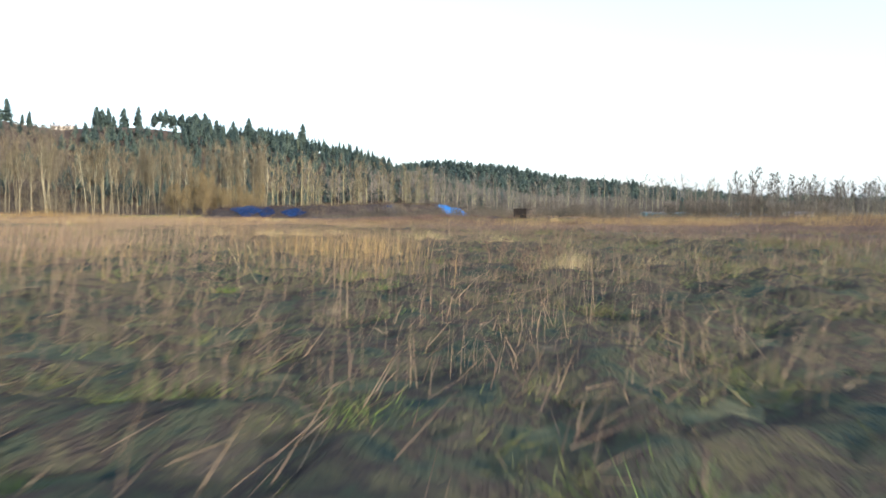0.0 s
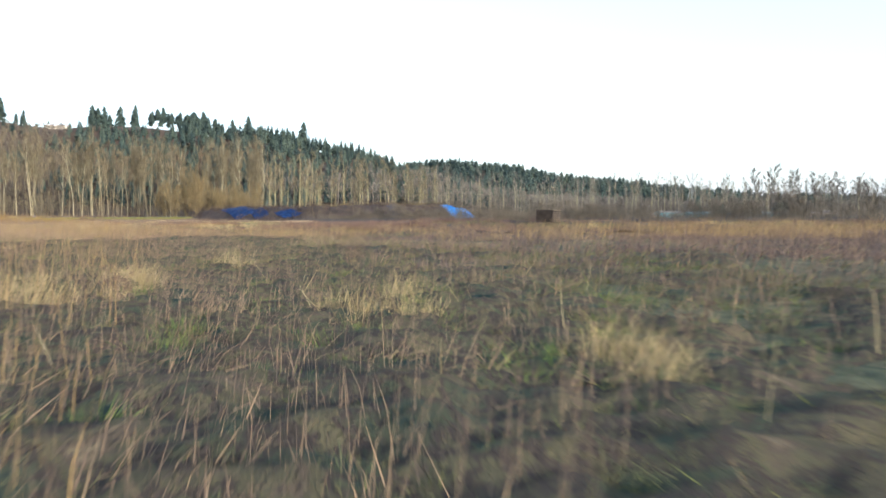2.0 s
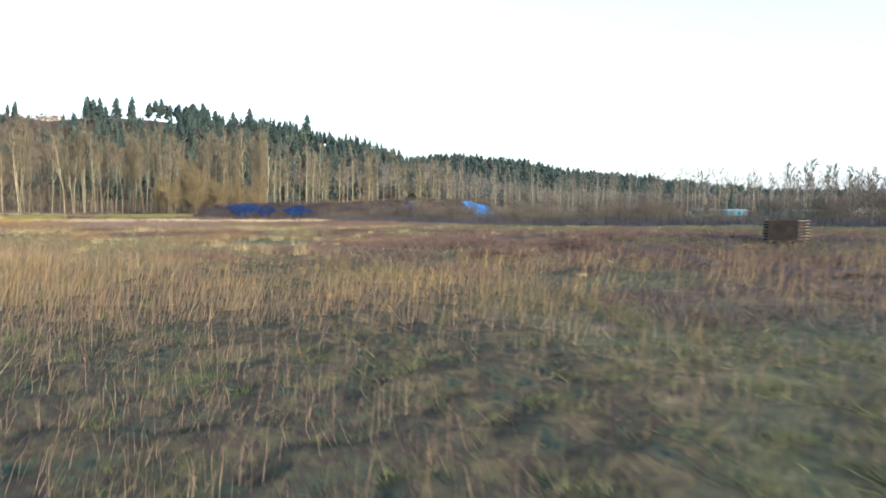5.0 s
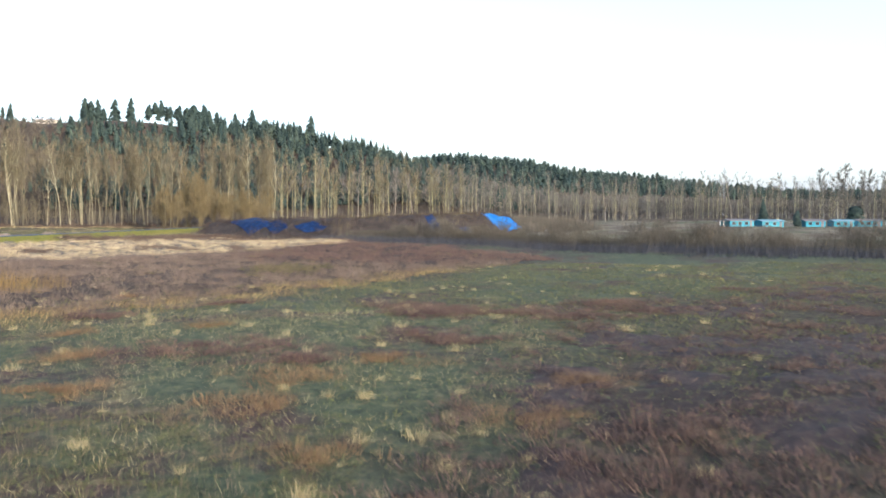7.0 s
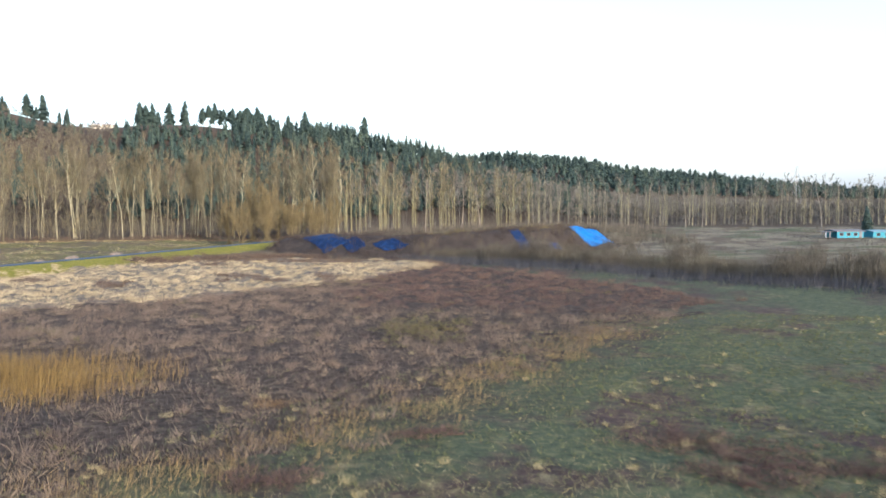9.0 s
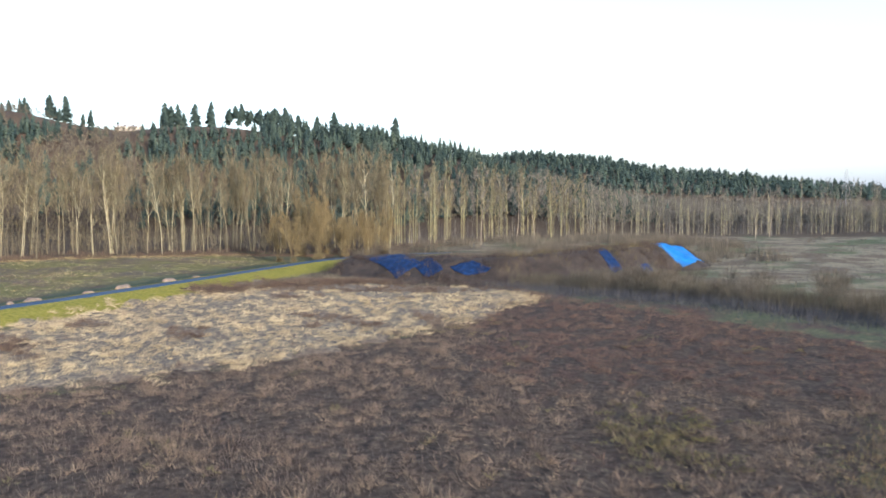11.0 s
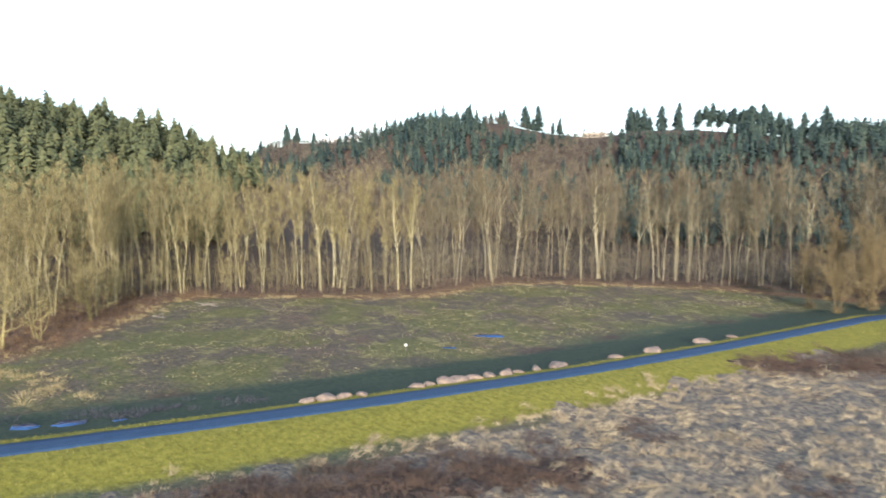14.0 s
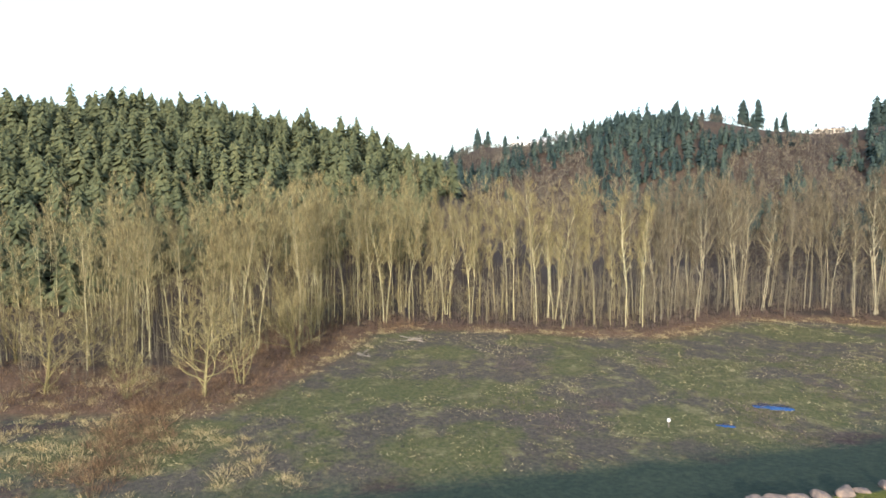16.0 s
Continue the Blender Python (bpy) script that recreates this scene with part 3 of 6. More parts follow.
def bare_tree(seed, height, spread, crown_from, limbs, subs, twigs, stems=1, trunk_r=0.0, twig_w=0.035, twig_len=1.7, up=0.55, low_sprouts=0, limb_r=1.0, vase=0.0, lite=False, curl=0.13):
    """A leafless broadleaf tree: (trunk and limbs, crown of branches and twigs)."""
    rng = np.random.default_rng(seed)
    wood, crown = Build(), Build()
    bases, tips, wides = [], [], []
    for s in range(stems):
        h = height * (1 if s == 0 else rng.uniform(0.75, 1.0))
        a = rng.uniform(0, 6.28)
        tilt = 0.03 if stems == 1 else rng.uniform(0.06, 0.22)
        start = np.array([math.cos(a), math.sin(a), 0]) * (0.0 if s == 0 else 0.5) + np.array([0, 0, -0.4])
        way = np.array([math.cos(a) * tilt, math.sin(a) * tilt, 1.0])
        stem = limb(rng, start, way, h, 9, 0.035, 0.03)
        r0 = (trunk_r or height * 0.0066) * (1 if s == 0 else 0.75)
        rad = r0 * (1 - np.linspace(0, 1, 10) ** 0.9 * 0.88)
        rad[0] *= 1.15
        if lite:
            wood.tube(stem[[0, 3, 6, 9]], rad[[0, 3, 6, 9]], 4)
        else:
            wood.tube(stem, rad, 6)
        for k in range(limbs):
            f = crown_from + (0.97 - crown_from) * (k + rng.uniform(0, 1)) / limbs
            x = f * 9
            i = min(int(x), 8)
            p = stem[i] + (stem[i + 1] - stem[i]) * (x - i)
            az = rng.uniform(0, 6.28)
            out = rng.uniform(0.7, 1.25)
            wy = np.array([math.cos(az) * out, math.sin(az) * out, up + rng.uniform(0, 0.7)])
            wy /= np.linalg.norm(wy)
            ln = spread * (0.45 * vase + (0.45 + 0.9 * (1 - vase)) * (1 - f) / (1 - crown_from + 0.05) + 0.3 * vase + 0.1) * rng.uniform(0.6, 1.2) + 0.8
            lp = limb(rng, p, wy, ln, 4, curl, 0.10)
            lr = limb_r * max(0.02, r0 * (1 - f) * 0.42 + 0.018)
            if lite:
                wood.tube(lp[[0, 2, 4]], lr * np.array([1, 0.65, 0.25]), 3)
            else:
                wood.tube(lp, lr * np.linspace(1, 0.25, 5), 4)
            for b in range(subs):
                g = rng.uniform(0.25, 1.0) * 4
                gi = min(int(g), 3)
                bp = lp[gi] + (lp[gi + 1] - lp[gi]) * (g - gi)
                bd = (lp[gi + 1] - lp[gi]) / (np.linalg.norm(lp[gi + 1] - lp[gi]) + 1e-9) + rng.normal(0, 0.5, 3) + np.array([0, 0, 0.3])
                bl = ln * rng.uniform(0.25, 0.5)
                bt = limb(rng, bp, bd / np.linalg.norm(bd), bl, 2, 0.2, 0.08)
                bases.append(bt[:2])
                tips.append(bt[1:] + (bt[1:] - bt[:2]) * 0.25)
                wides.append(np.array([0.085, 0.06]) * limb_r * (twig_w / 0.035) ** 0.5)
                m = twigs
                f2 = rng.uniform(0.1, 1.0, m)
                tb = bt[0] + (bt[2] - bt[0]) * f2[:, None]
                td = (bt[2] - bt[0]) / (bl + 1e-9) + rng.normal(0, 0.42, (m, 3)) + np.array([0, 0, 0.3])
                td /= np.linalg.norm(td, axis=1)[:, None]
                bases.append(tb)
                tips.append(tb + td * (twig_len * rng.uniform(0.45, 1.1, m))[:, None])
                wides.append(np.full(m, twig_w))
        for k in range(low_sprouts):
            f = rng.uniform(0.04, crown_from)
            p = stem[0] + (stem[-1] - stem[0]) * f
            m = 10
            td = rng.normal(0, 0.8, (m, 3)) + np.array([0, 0, 0.7])
            td /= np.linalg.norm(td, axis=1)[:, None]
            tb = np.repeat(p[None], m, 0) + td * 0.2
            bases.append(tb)
            tips.append(tb + td * (twig_len * rng.uniform(0.5, 1.2, m))[:, None])
            wides.append(np.full(m, twig_w))
    bases, tips = np.concatenate(bases), np.concatenate(tips)
    global RNG
    keep, RNG = RNG, rng
    crown.spikes(bases, tips, np.concatenate(wides))
    RNG = keep
    return wood, crown


def fir_tree(seed, height, sprays, radius, ragged=0.3, full=0.8, bare=0.05):
    """A conifer: tapered trunk and drooping sprays set in a spiral round it, each folded along its rib."""
    r = np.random.default_rng(seed)
    wood, crown = Build(), Build()
    wood.tube([(0, 0, -0.5), (0, 0, height * 0.5), (0, 0, height * 0.97)], [height * 0.014, height * 0.009, 0.02], 5)
    tris = []
    bow = r.normal(0, 0.12 * radius, 2)
    lobes = r.uniform(0, 6.28, 3)
    for k in range(sprays):
        f = min(0.985, (k + r.uniform(-2.5, 2.5)) / sprays) if k > 3 else 0.02 * k
        f = max(f, 0.0)
        a = 2.39996 * k + r.normal(0, 0.3)
        z = height * (bare + (0.97 - bare) * f)
        side = 1 + 0.16 * math.sin(a + lobes[0]) + 0.10 * math.sin(2 * a + lobes[1] + 5 * f)
        q = side * (radius * (1 - f) ** full * min(1.0, 0.6 + 2.2 * f) + 0.12) * (1 - ragged * r.uniform(0, 1.0) ** 1.5)
        half = r.uniform(0.32, 0.55) + 0.3 * f
        cx, cy = bow * f * (1 - f) * 4
        root = np.array([cx, cy, min(height, z + 0.05 * height + 0.35 * q)])
        tip = np.array([cx + math.cos(a) * q, cy + math.sin(a) * q, z - r.uniform(-0.08, 0.20) * q])
        ends = [np.array([cx + math.cos(a + e * half) * q * 0.72, cy + math.sin(a + e * half) * q * 0.72, z + r.uniform(-0.12, 0.16) * q]) for e in (-1, 1)]
        tris += [(root, ends[0], tip), (root, tip, ends[1])]
    core = radius * 0.42
    for m in range(6):
        a, c = m * math.pi / 3, (m + 1) * math.pi / 3
        low = height * (bare + 0.06)
        tris.append((np.array([math.cos(a) * core, math.sin(a) * core, low]), np.array([math.cos(c) * core, math.sin(c) * core, low]), np.array([bow[0] * 0.3, bow[1] * 0.3, height * 0.86])))
    v = np.array(tris).reshape(-1, 3)
    crown.v.append(v)
    crown.t.append(np.arange(len(v)).reshape(-1, 3))
    crown.n += len(v)
    return wood, crown


def scatter_joined(name, builds, places, mat, label, category):
    """Many plants of a kind as one object: places are x, y, z, turn, scale."""
    packs = [b.arrays() for b in builds]
    v, q, t, n = [], [], [], 0
    own = np.random.default_rng(len(places))
    tones = []
    for k, (x, y, z, turn, scale) in enumerate(places):
        tones.append(np.full(len(packs[k % len(packs)][0]), float(np.clip(own.normal(0.5, 0.24) + 0.12 * waves(np.array(x), np.array(y), 70, 3), 0, 1)), np.float32))
        pv, pq, pt = packs[k % len(packs)]
        c, s = math.cos(turn) * scale, math.sin(turn) * scale
        w = np.stack([pv[:, 0] * c - pv[:, 1] * s + x, pv[:, 0] * s + pv[:, 1] * c + y, pv[:, 2] * scale + z], 1)
        v.append(w)
        q.append(pq + n)
        t.append(pt + n)
        n += len(pv)
    me = mesh_of(name, np.concatenate(v), [np.concatenate(q), np.concatenate(t)], mat)
    me.attributes.new("tone", "FLOAT", "POINT").data.foreach_set("value", np.concatenate(tones))
    return tagged(new(name, me), label, category, kind="stuff")


def plant_thing(name, pair, mats, label, category, group, names=("trunk", "crown")):
    ob = new(name)
    ob.empty_display_size = 0.5
    part(names[0], pair[0].mesh(names[0], mats[0]), None, ob)
    me = pair[1].mesh(names[1], mats[1])
    me.attributes.new("tone", "FLOAT", "POINT").data.foreach_set("value", np.full(len(me.vertices), 0.45, np.float32))
    part(names[1], me, None, ob)
    return tagged(ob, label, category, group)


def put_copies(kinds, places):
    """Thing k goes to every k-th place; the first of each kind is moved there itself."""
    used = set()
    for k, (x, y, z, turn, scale) in enumerate(places):
        src = kinds[k % len(kinds)]
        m = Matrix.LocRotScale((x, y, z), Euler((0, 0, turn)), (scale, scale, scale))
        if src.name in used:
            ob = copy_thing(src, Matrix.LocRotScale((x, y, z), Euler((0, 0, turn)), None))
            ob.scale = (scale,) * 3
        else:
            used.add(src.name)
            src.matrix_basis = m


def along_line(line, step, jitter, rng):
    out = []
    for (ax, ay), (bx, by) in zip(line[:-1], line[1:]):
        n = math.hypot(bx - ax, by - ay)
        k = max(1, int(n / step))
        for i in range(k):
            f = (i + rng.uniform(0, 1)) / k
            out.append((ax + (bx - ax) * f + rng.normal(0, jitter), ay + (by - ay) * f + rng.normal(0, jitter)))
    return out


def rows_behind(line, offsets, step, jitter, rng):
    """Places in rows at offsets behind (to the left of) a line."""
    out = []
    for off in offsets:
        d = np.gradient(line, axis=0)
        d /= np.linalg.norm(d, axis=1)[:, None]
        moved = line + np.stack([-d[:, 1], d[:, 0]], 1) * off
        out += along_line(moved, step, jitter, rng)
    return out


rng = np.random.default_rng(11)
BELT = TREE_EDGE[4:16]


def belt_scale(y, r):
    return r.uniform(0.78, 1.06) * (1 + 0.13 * float(smooth(240, 290, y)))


def placed(spots, r, lo, hi, grow=0.0):
    return [(x, y, float(land(x, y)), r.uniform(0, 6.28), r.uniform(lo, hi) * (1 + grow * float(smooth(235, 290, y)))) for x, y in spots]


TALL = [bare_tree(100 + i, rng.uniform(27, 31), 3.6, 0.36 + 0.03 * (i % 4), 15 if i in (0, 1, 3) else 12, 7, 19, stems=(1, 1, 2, 1, 2, 1, 1)[i], trunk_r=rng.uniform(0.10, 0.16), low_sprouts=5, vase=0.9, up=1.45, twig_w=0.029, twig_len=1.8, limb_r=1.7) for i in range(7)]
GOLD = [plant_thing("cottonwood_tree", p, (M_TRUNK, M_TWIG), "tall leafless cottonwood with pale yellowish bark at the meadow's edge", "tree", "cottonwoods at the wood's edge") for p in TALL[:4]]
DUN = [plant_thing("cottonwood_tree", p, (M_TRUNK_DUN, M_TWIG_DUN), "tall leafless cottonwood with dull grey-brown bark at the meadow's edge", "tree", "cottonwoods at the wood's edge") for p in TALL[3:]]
spots = rows_behind(BELT, (2.5, 7, 13), 4.9, 2.0, rng)
spots = [(x, y) for x, y in spots if float(waves(np.array(x), np.array(y), 14, 5)) > -0.6]
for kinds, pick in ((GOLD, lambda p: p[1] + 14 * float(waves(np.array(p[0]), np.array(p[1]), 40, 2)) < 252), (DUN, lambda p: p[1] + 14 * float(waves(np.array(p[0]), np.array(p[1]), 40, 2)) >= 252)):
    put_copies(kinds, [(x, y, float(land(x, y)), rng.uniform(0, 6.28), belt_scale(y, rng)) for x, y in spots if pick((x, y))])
print("front trees", len(spots))

# the wood behind the front rows
SLIM = [bare_tree(200 + i, rng.uniform(25, 29), 4.0, 0.40, 11, 5, 10, stems=1, trunk_r=0.11, low_sprouts=8, twig_w=0.06, vase=0.8, up=1.0, lite=True) for i in range(4)]
deep = rows_behind(BELT, (18, 25, 34, 44), 5.6, 2.4, rng)
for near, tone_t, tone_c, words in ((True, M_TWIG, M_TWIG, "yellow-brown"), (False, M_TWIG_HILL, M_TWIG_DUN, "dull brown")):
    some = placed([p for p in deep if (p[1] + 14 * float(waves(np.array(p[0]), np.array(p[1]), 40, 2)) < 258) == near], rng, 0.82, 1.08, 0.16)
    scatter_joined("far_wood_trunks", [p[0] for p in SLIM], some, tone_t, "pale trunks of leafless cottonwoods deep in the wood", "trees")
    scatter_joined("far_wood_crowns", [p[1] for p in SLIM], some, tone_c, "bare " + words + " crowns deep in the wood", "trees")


def pole_wood(name, line, offsets, step, jitter, lo, hi, mat, label, r, keep=lambda p: True, wide=(0.05, 0.10)):
    """Close-set thin young stems with a few upright side twigs each."""
    b = Build()
    p = np.array([q for q in rows_behind(line, offsets, step, jitter, r) if keep(q)])
    n = len(p)
    base = np.column_stack([p, land(p[:, 0], p[:, 1]) - 0.2])
    tall = r.uniform(lo, hi, n) * (1 + 0.25 * waves(p[:, 0], p[:, 1], 17, 6))
    way = np.column_stack([r.normal(0, 0.06, (n, 2)), np.ones(n)])
    b.spikes(base, base + way * tall[:, None], r.uniform(*wide, n))
    k = 7
    f = r.uniform(0.25, 0.95, n * k)
    root = np.repeat(base, k, 0) + np.repeat(way * tall[:, None], k, 0) * f[:, None]
    side = np.column_stack([r.normal(0, 0.5, (n * k, 2)), r.uniform(0.5, 1.1, n * k)])
    b.spikes(root, root + side * (np.repeat(tall, k) * r.uniform(0.06, 0.2, n * k))[:, None], np.full(n * k, 0.035))
    tagged(new(name, b.mesh(name, mat)), label, "saplings", kind="stuff")


golden = lambda p: p[1] + 14 * float(waves(np.array(p[0]), np.array(p[1]), 40, 2)) < 256  # noqa: E731
pole_wood("young_stems", BELT, (1, 5, 9, 13, 17, 22), 1.15, 1.6, 3, 14, M_TWIG, "close-set yellow-brown young stems between the cottonwoods", rng, golden)
pole_wood("young_stems", BELT, (1, 5, 9, 13, 17, 22, 28), 1.4, 1.6, 3, 15, M_TWIG_DUN, "close-set dull brown young stems between the cottonwoods", rng, lambda p: not golden(p))

# saplings and brush between the trunks
SAP = [bare_tree(300 + i, rng.uniform(9, 14), 1.9, 0.12, 7, 3, 6, stems=3, trunk_r=0.05, twig_w=0.05, twig_len=1.4, up=0.9, limb_r=0.5, lite=True) for i in range(3)]
low = rows_behind(BELT, (2, 7, 13), 4.2, 1.8, rng)
low_places = placed(low, rng, 0.4, 1.1)
for near, tone_t, words in ((True, M_TWIG, "yellow-brown"), (False, M_TWIG_DUN, "dull brown")):
    some = [p for p in low_places if (p[1] < 225) == near]
    scatter_joined("sapling_stems", [p[0] for p in SAP], some, M_TWIG_HILL, "thin " + words + " sapling stems under the tall trees", "saplings")
    scatter_joined("sapling_twigs", [p[1] for p in SAP], some, tone_t, "bare " + words + " twigs of saplings under the tall trees", "saplings")

# the broad old trees at the corner of the meadow
BROAD = [bare_tree(400 + i, rng.uniform(13, 17), 5.4, 0.10, 10, 9, 10, stems=(3, 4, 2, 3)[i], trunk_r=(0.16, 0.12, 0.22, 0.15)[i], twig_len=1.2, twig_w=0.034, up=0.45, low_sprouts=4, vase=0.5, limb_r=1.5, curl=0.27) for i in range(4)]
broad_things = [plant_thing("maple_tree", p, (M_MOSSY, M_TWIG), "broad leafless maple with mossy yellow-green limbs at the meadow's corner", "tree", "broad trees at the meadow's corner") for p in BROAD]
corner = [(-219, 141), (-209, 150), (-204, 159), (-207, 166), (-217, 180), (-232, 150), (-226, 165), (-240, 140), (-238, 174), (-246, 158), (-232, 128), (-248, 120), (-240, 188), (-226, 120), (-230, 190)]
put_copies(broad_things, placed(corner, rng, 0.62, 1.0))
under = rows_behind(TREE_EDGE[0:6], (3, 9, 16), 6.5, 2.0, rng)
under_places = placed(under, rng, 0.2, 0.55)
scatter_joined("corner_bush_stems", [p[0] for p in SAP], under_places, M_TWIG_HILL, "bare bushes under the broad trees", "bushes")
scatter_joined("corner_bush_twigs", [p[1] for p in SAP], under_places, M_TWIG_DUN, "bare twigs of bushes under the broad trees", "bushes")
side = rows_behind(TREE_EDGE[0:6], (17, 24, 32, 41, 51, 62), 6.2, 2.5, rng)
side += [(x, y) for x, y in zip(rng.uniform(-280, -236, 46), rng.uniform(160, 226, 46))]
side_places = placed(side, rng, 0.62, 0.92)
scatter_joined("corner_wood_trunks", [p[0] for p in SLIM], side_places, M_TRUNK, "pale trunks of leafless trees below the hill", "trees")
scatter_joined("corner_wood_crowns", [p[1] for p in SLIM], side_places, M_TWIG, "bare yellow-brown crowns below the hill", "trees")
pole_wood("corner_young_stems", TREE_EDGE[0:6], (12, 18, 25, 33), 1.0, 2.0, 4, 13, M_TWIG_DUN, "thin dull brown young stems below the hill", rng)

# the orange-twigged willows where the trail meets the wood
WILLOW = [bare_tree(500 + i, rng.uniform(15, 19), 4.4, 0.08, 13, 7, 11, stems=5, trunk_r=0.09, twig_len=1.6, twig_w=0.036, up=1.05, low_sprouts=8, curl=0.18) for i in range(3)]
willow_things = [plant_thing("willow_tree", p, (M_TWIG_ORANGE, M_TWIG_ORANGE), "leafless willow with orange twigs beside the trail", "tree", "orange willows by the trail") for p in WILLOW]
wl = [(-106, 290), (-113, 300), (-100, 300), (-93, 306), (-88, 313), (-104, 308), (-97, 316), (-83, 321), (-110, 314), (-90, 324), (-103, 320)]
put_copies(willow_things, placed(wl, rng, 0.85, 1.25))

# the wood behind the mounds: tall pale trees beside the belt, lower and greyer out to the far right
EAST = np.array([(-84, 335), (-58, 371), (-33, 391), (27, 416), (102, 424), (200, 440), (420, 470)], float)
GREY = [bare_tree(600 + i, rng.uniform(22, 27), 3.4, 0.3, 11, 4, 8, stems=1, trunk_r=0.14, twig_w=0.085, twig_len=1.7, low_sprouts=8, up=1.1, vase=0.5, lite=True) for i in range(5)]
right = rows_behind(EAST, (1, 8, 16, 25), 6.6, 3.0, rng)
right_places = [(x, y, float(land(x, y)), rng.uniform(0, 6.28), rng.uniform(0.72, 1.0) * (1 + 0.26 * float(smooth(40, -30, x)))) for x, y in right]
for pick, tone_t, tone_c, words in ((lambda x: x < -6, M_TRUNK, M_TWIG_DUN, "brown"), (lambda x: x >= -6, M_TRUNK_DUN, M_TWIG_GREY, "greyish")):
    some = [p for p in right_places if pick(p[0])]
    scatter_joined("grey_wood_trunks", [p[0] for p in GREY], some, tone_t, "slender pale trunks of a leafless wood beyond the mounds", "trees")
    scatter_joined("grey_wood_crowns", [p[1] for p in GREY], some, tone_c, words + " bare crowns of a leafless wood beyond the mounds", "trees")
pole_wood("grey_wood_young_stems", EAST, (0, 6, 13, 21), 1.7, 2.2, 4, 16, M_TWIG_GREY, "thin brown young stems between the slender trunks", rng, wide=(0.08, 0.2))
# a few pale birches stand clear in front of it
BIRCH = [bare_tree(640 + i, 23, 2.6, 0.55, 8, 4, 8, stems=1, trunk_r=0.22, twig_w=0.07, up=1.2, vase=0.6, lite=True) for i in range(2)]
birch_things = [plant_thing("birch_tree", p, (M_LOG, M_TWIG_GREY), "slender pale-barked birch in front of the far wood", "tree", "birches by the far wood") for p in BIRCH]
put_copies(birch_things, placed([(60, 385), (73, 405), (-38, 372), (-52, 352), (-30, 384), (125, 400)], rng, 0.85, 1.05))
print("woods", len(deep), len(side), len(right))

# conifers on the hills
FIRS = [fir_tree(700 + i, 12 + 2.0 * i, 130, 4.0 + 0.4 * i, 0.5, (0.55, 0.48, 0.62, 0.5)[i]) for i in range(4)]
FIRS_FAR = [fir_tree(720 + i, 11 + 1.8 * i, 26, 6.2, 0.35, 0.55) for i in range(3)]
BROWN_HILL = [bare_tree(740 + i, 9, 2.8, 0.05, 9, 2, 6, stems=1, twig_w=0.24, twig_len=1.8, up=1.2) for i in range(3)]


def grid_places(x0, x1, y0, y1, step, keep, r, lo=0.7, hi=1.12):
    """Jittered rows of places where keep() says so."""
    X, Y = np.meshgrid(np.arange(x0, x1, step), np.arange(y0, y1, step))
    X, Y = X.ravel() + r.normal(0, step * 0.3, X.size), Y.ravel() + r.normal(0, step * 0.3, X.size)
    k = keep(X, Y)
    X, Y = X[k], Y[k]
    return list(zip(X, Y, land(X, Y) - 0.3, r.uniform(0, 6.28, len(X)), r.uniform(lo, hi, len(X)) * (1 + 0.18 * waves(X, Y, 50, 8))))


def ridge_side(k, front, behind):
    return lambda x, y: (lambda d: (d < front) & (d > -behind))(to_line(RIDGES[k][0], x, y)[0])


def clear_of_wood(x, y, d):
    return to_line(TREE_EDGE, x, y)[0] < -d


def facing(x, y):
    """The bearing of a place on the slope from the meadow, in degrees left of +y."""
    return np.degrees(np.arctan2(-(x + 103), y - 124)) + 2.5 * waves(x, y, 60, 4)


FIRS_ROUND = [fir_tree(715 + i, 9.0 + 1.3 * i, 72, 3.2 + 0.3 * i, 0.45, (0.55, 0.7, 0.45, 0.65, 0.55)[i], 0.05) for i in range(5)]
FIRS_SMALL = [fir_tree(730 + i, 8.5 + 1.4 * i, 60, 2.9 + 0.25 * i, 0.45, 0.58, 0.05) for i in range(4)]
side_a = ridge_side(0, 190, 40)
hillA = grid_places(-600, -270, 95, 400, 4.6, lambda x, y: side_a(x, y) & clear_of_wood(x, y, 52) & (facing(x, y) > 53) & (waves(x, y, 46, 12) < 0.85), rng, 0.6, 1.3)
scatter_joined("hillside_firs", [p[1] for p in FIRS_ROUND], hillA, M_CONIFER, "dense dark green firs on the near hillside", "conifers")
side_b = ridge_side(1, 190, 25)


def fir_part(x, y):
    a = facing(x, y)
    return (a < 21) | ((a > 31.5) & (a < 41.5)) | (a > 51) | (waves(x, y, 34, 2) > 0.42)


hillB = grid_places(-600, 60, 380, 760, 6.0, lambda x, y: side_b(x, y) & clear_of_wood(x, y, 60) & fir_part(x, y) & (to_line(RIDGES[1][0], x, y)[0] > 8), rng, 0.6, 1.15)


def under_crest(x, y, z, tall):
    """How far a plant on the open stretches may grow and still stay below the crest."""
    if not ((-500 < x < -428) or (-320 < x < -204)) or float(to_line(RIDGES[1][0], np.array(x), np.array(y))[0]) > 90:
        return 9.0
    return max(0.0, (65.0 - z - 0.5) / tall)


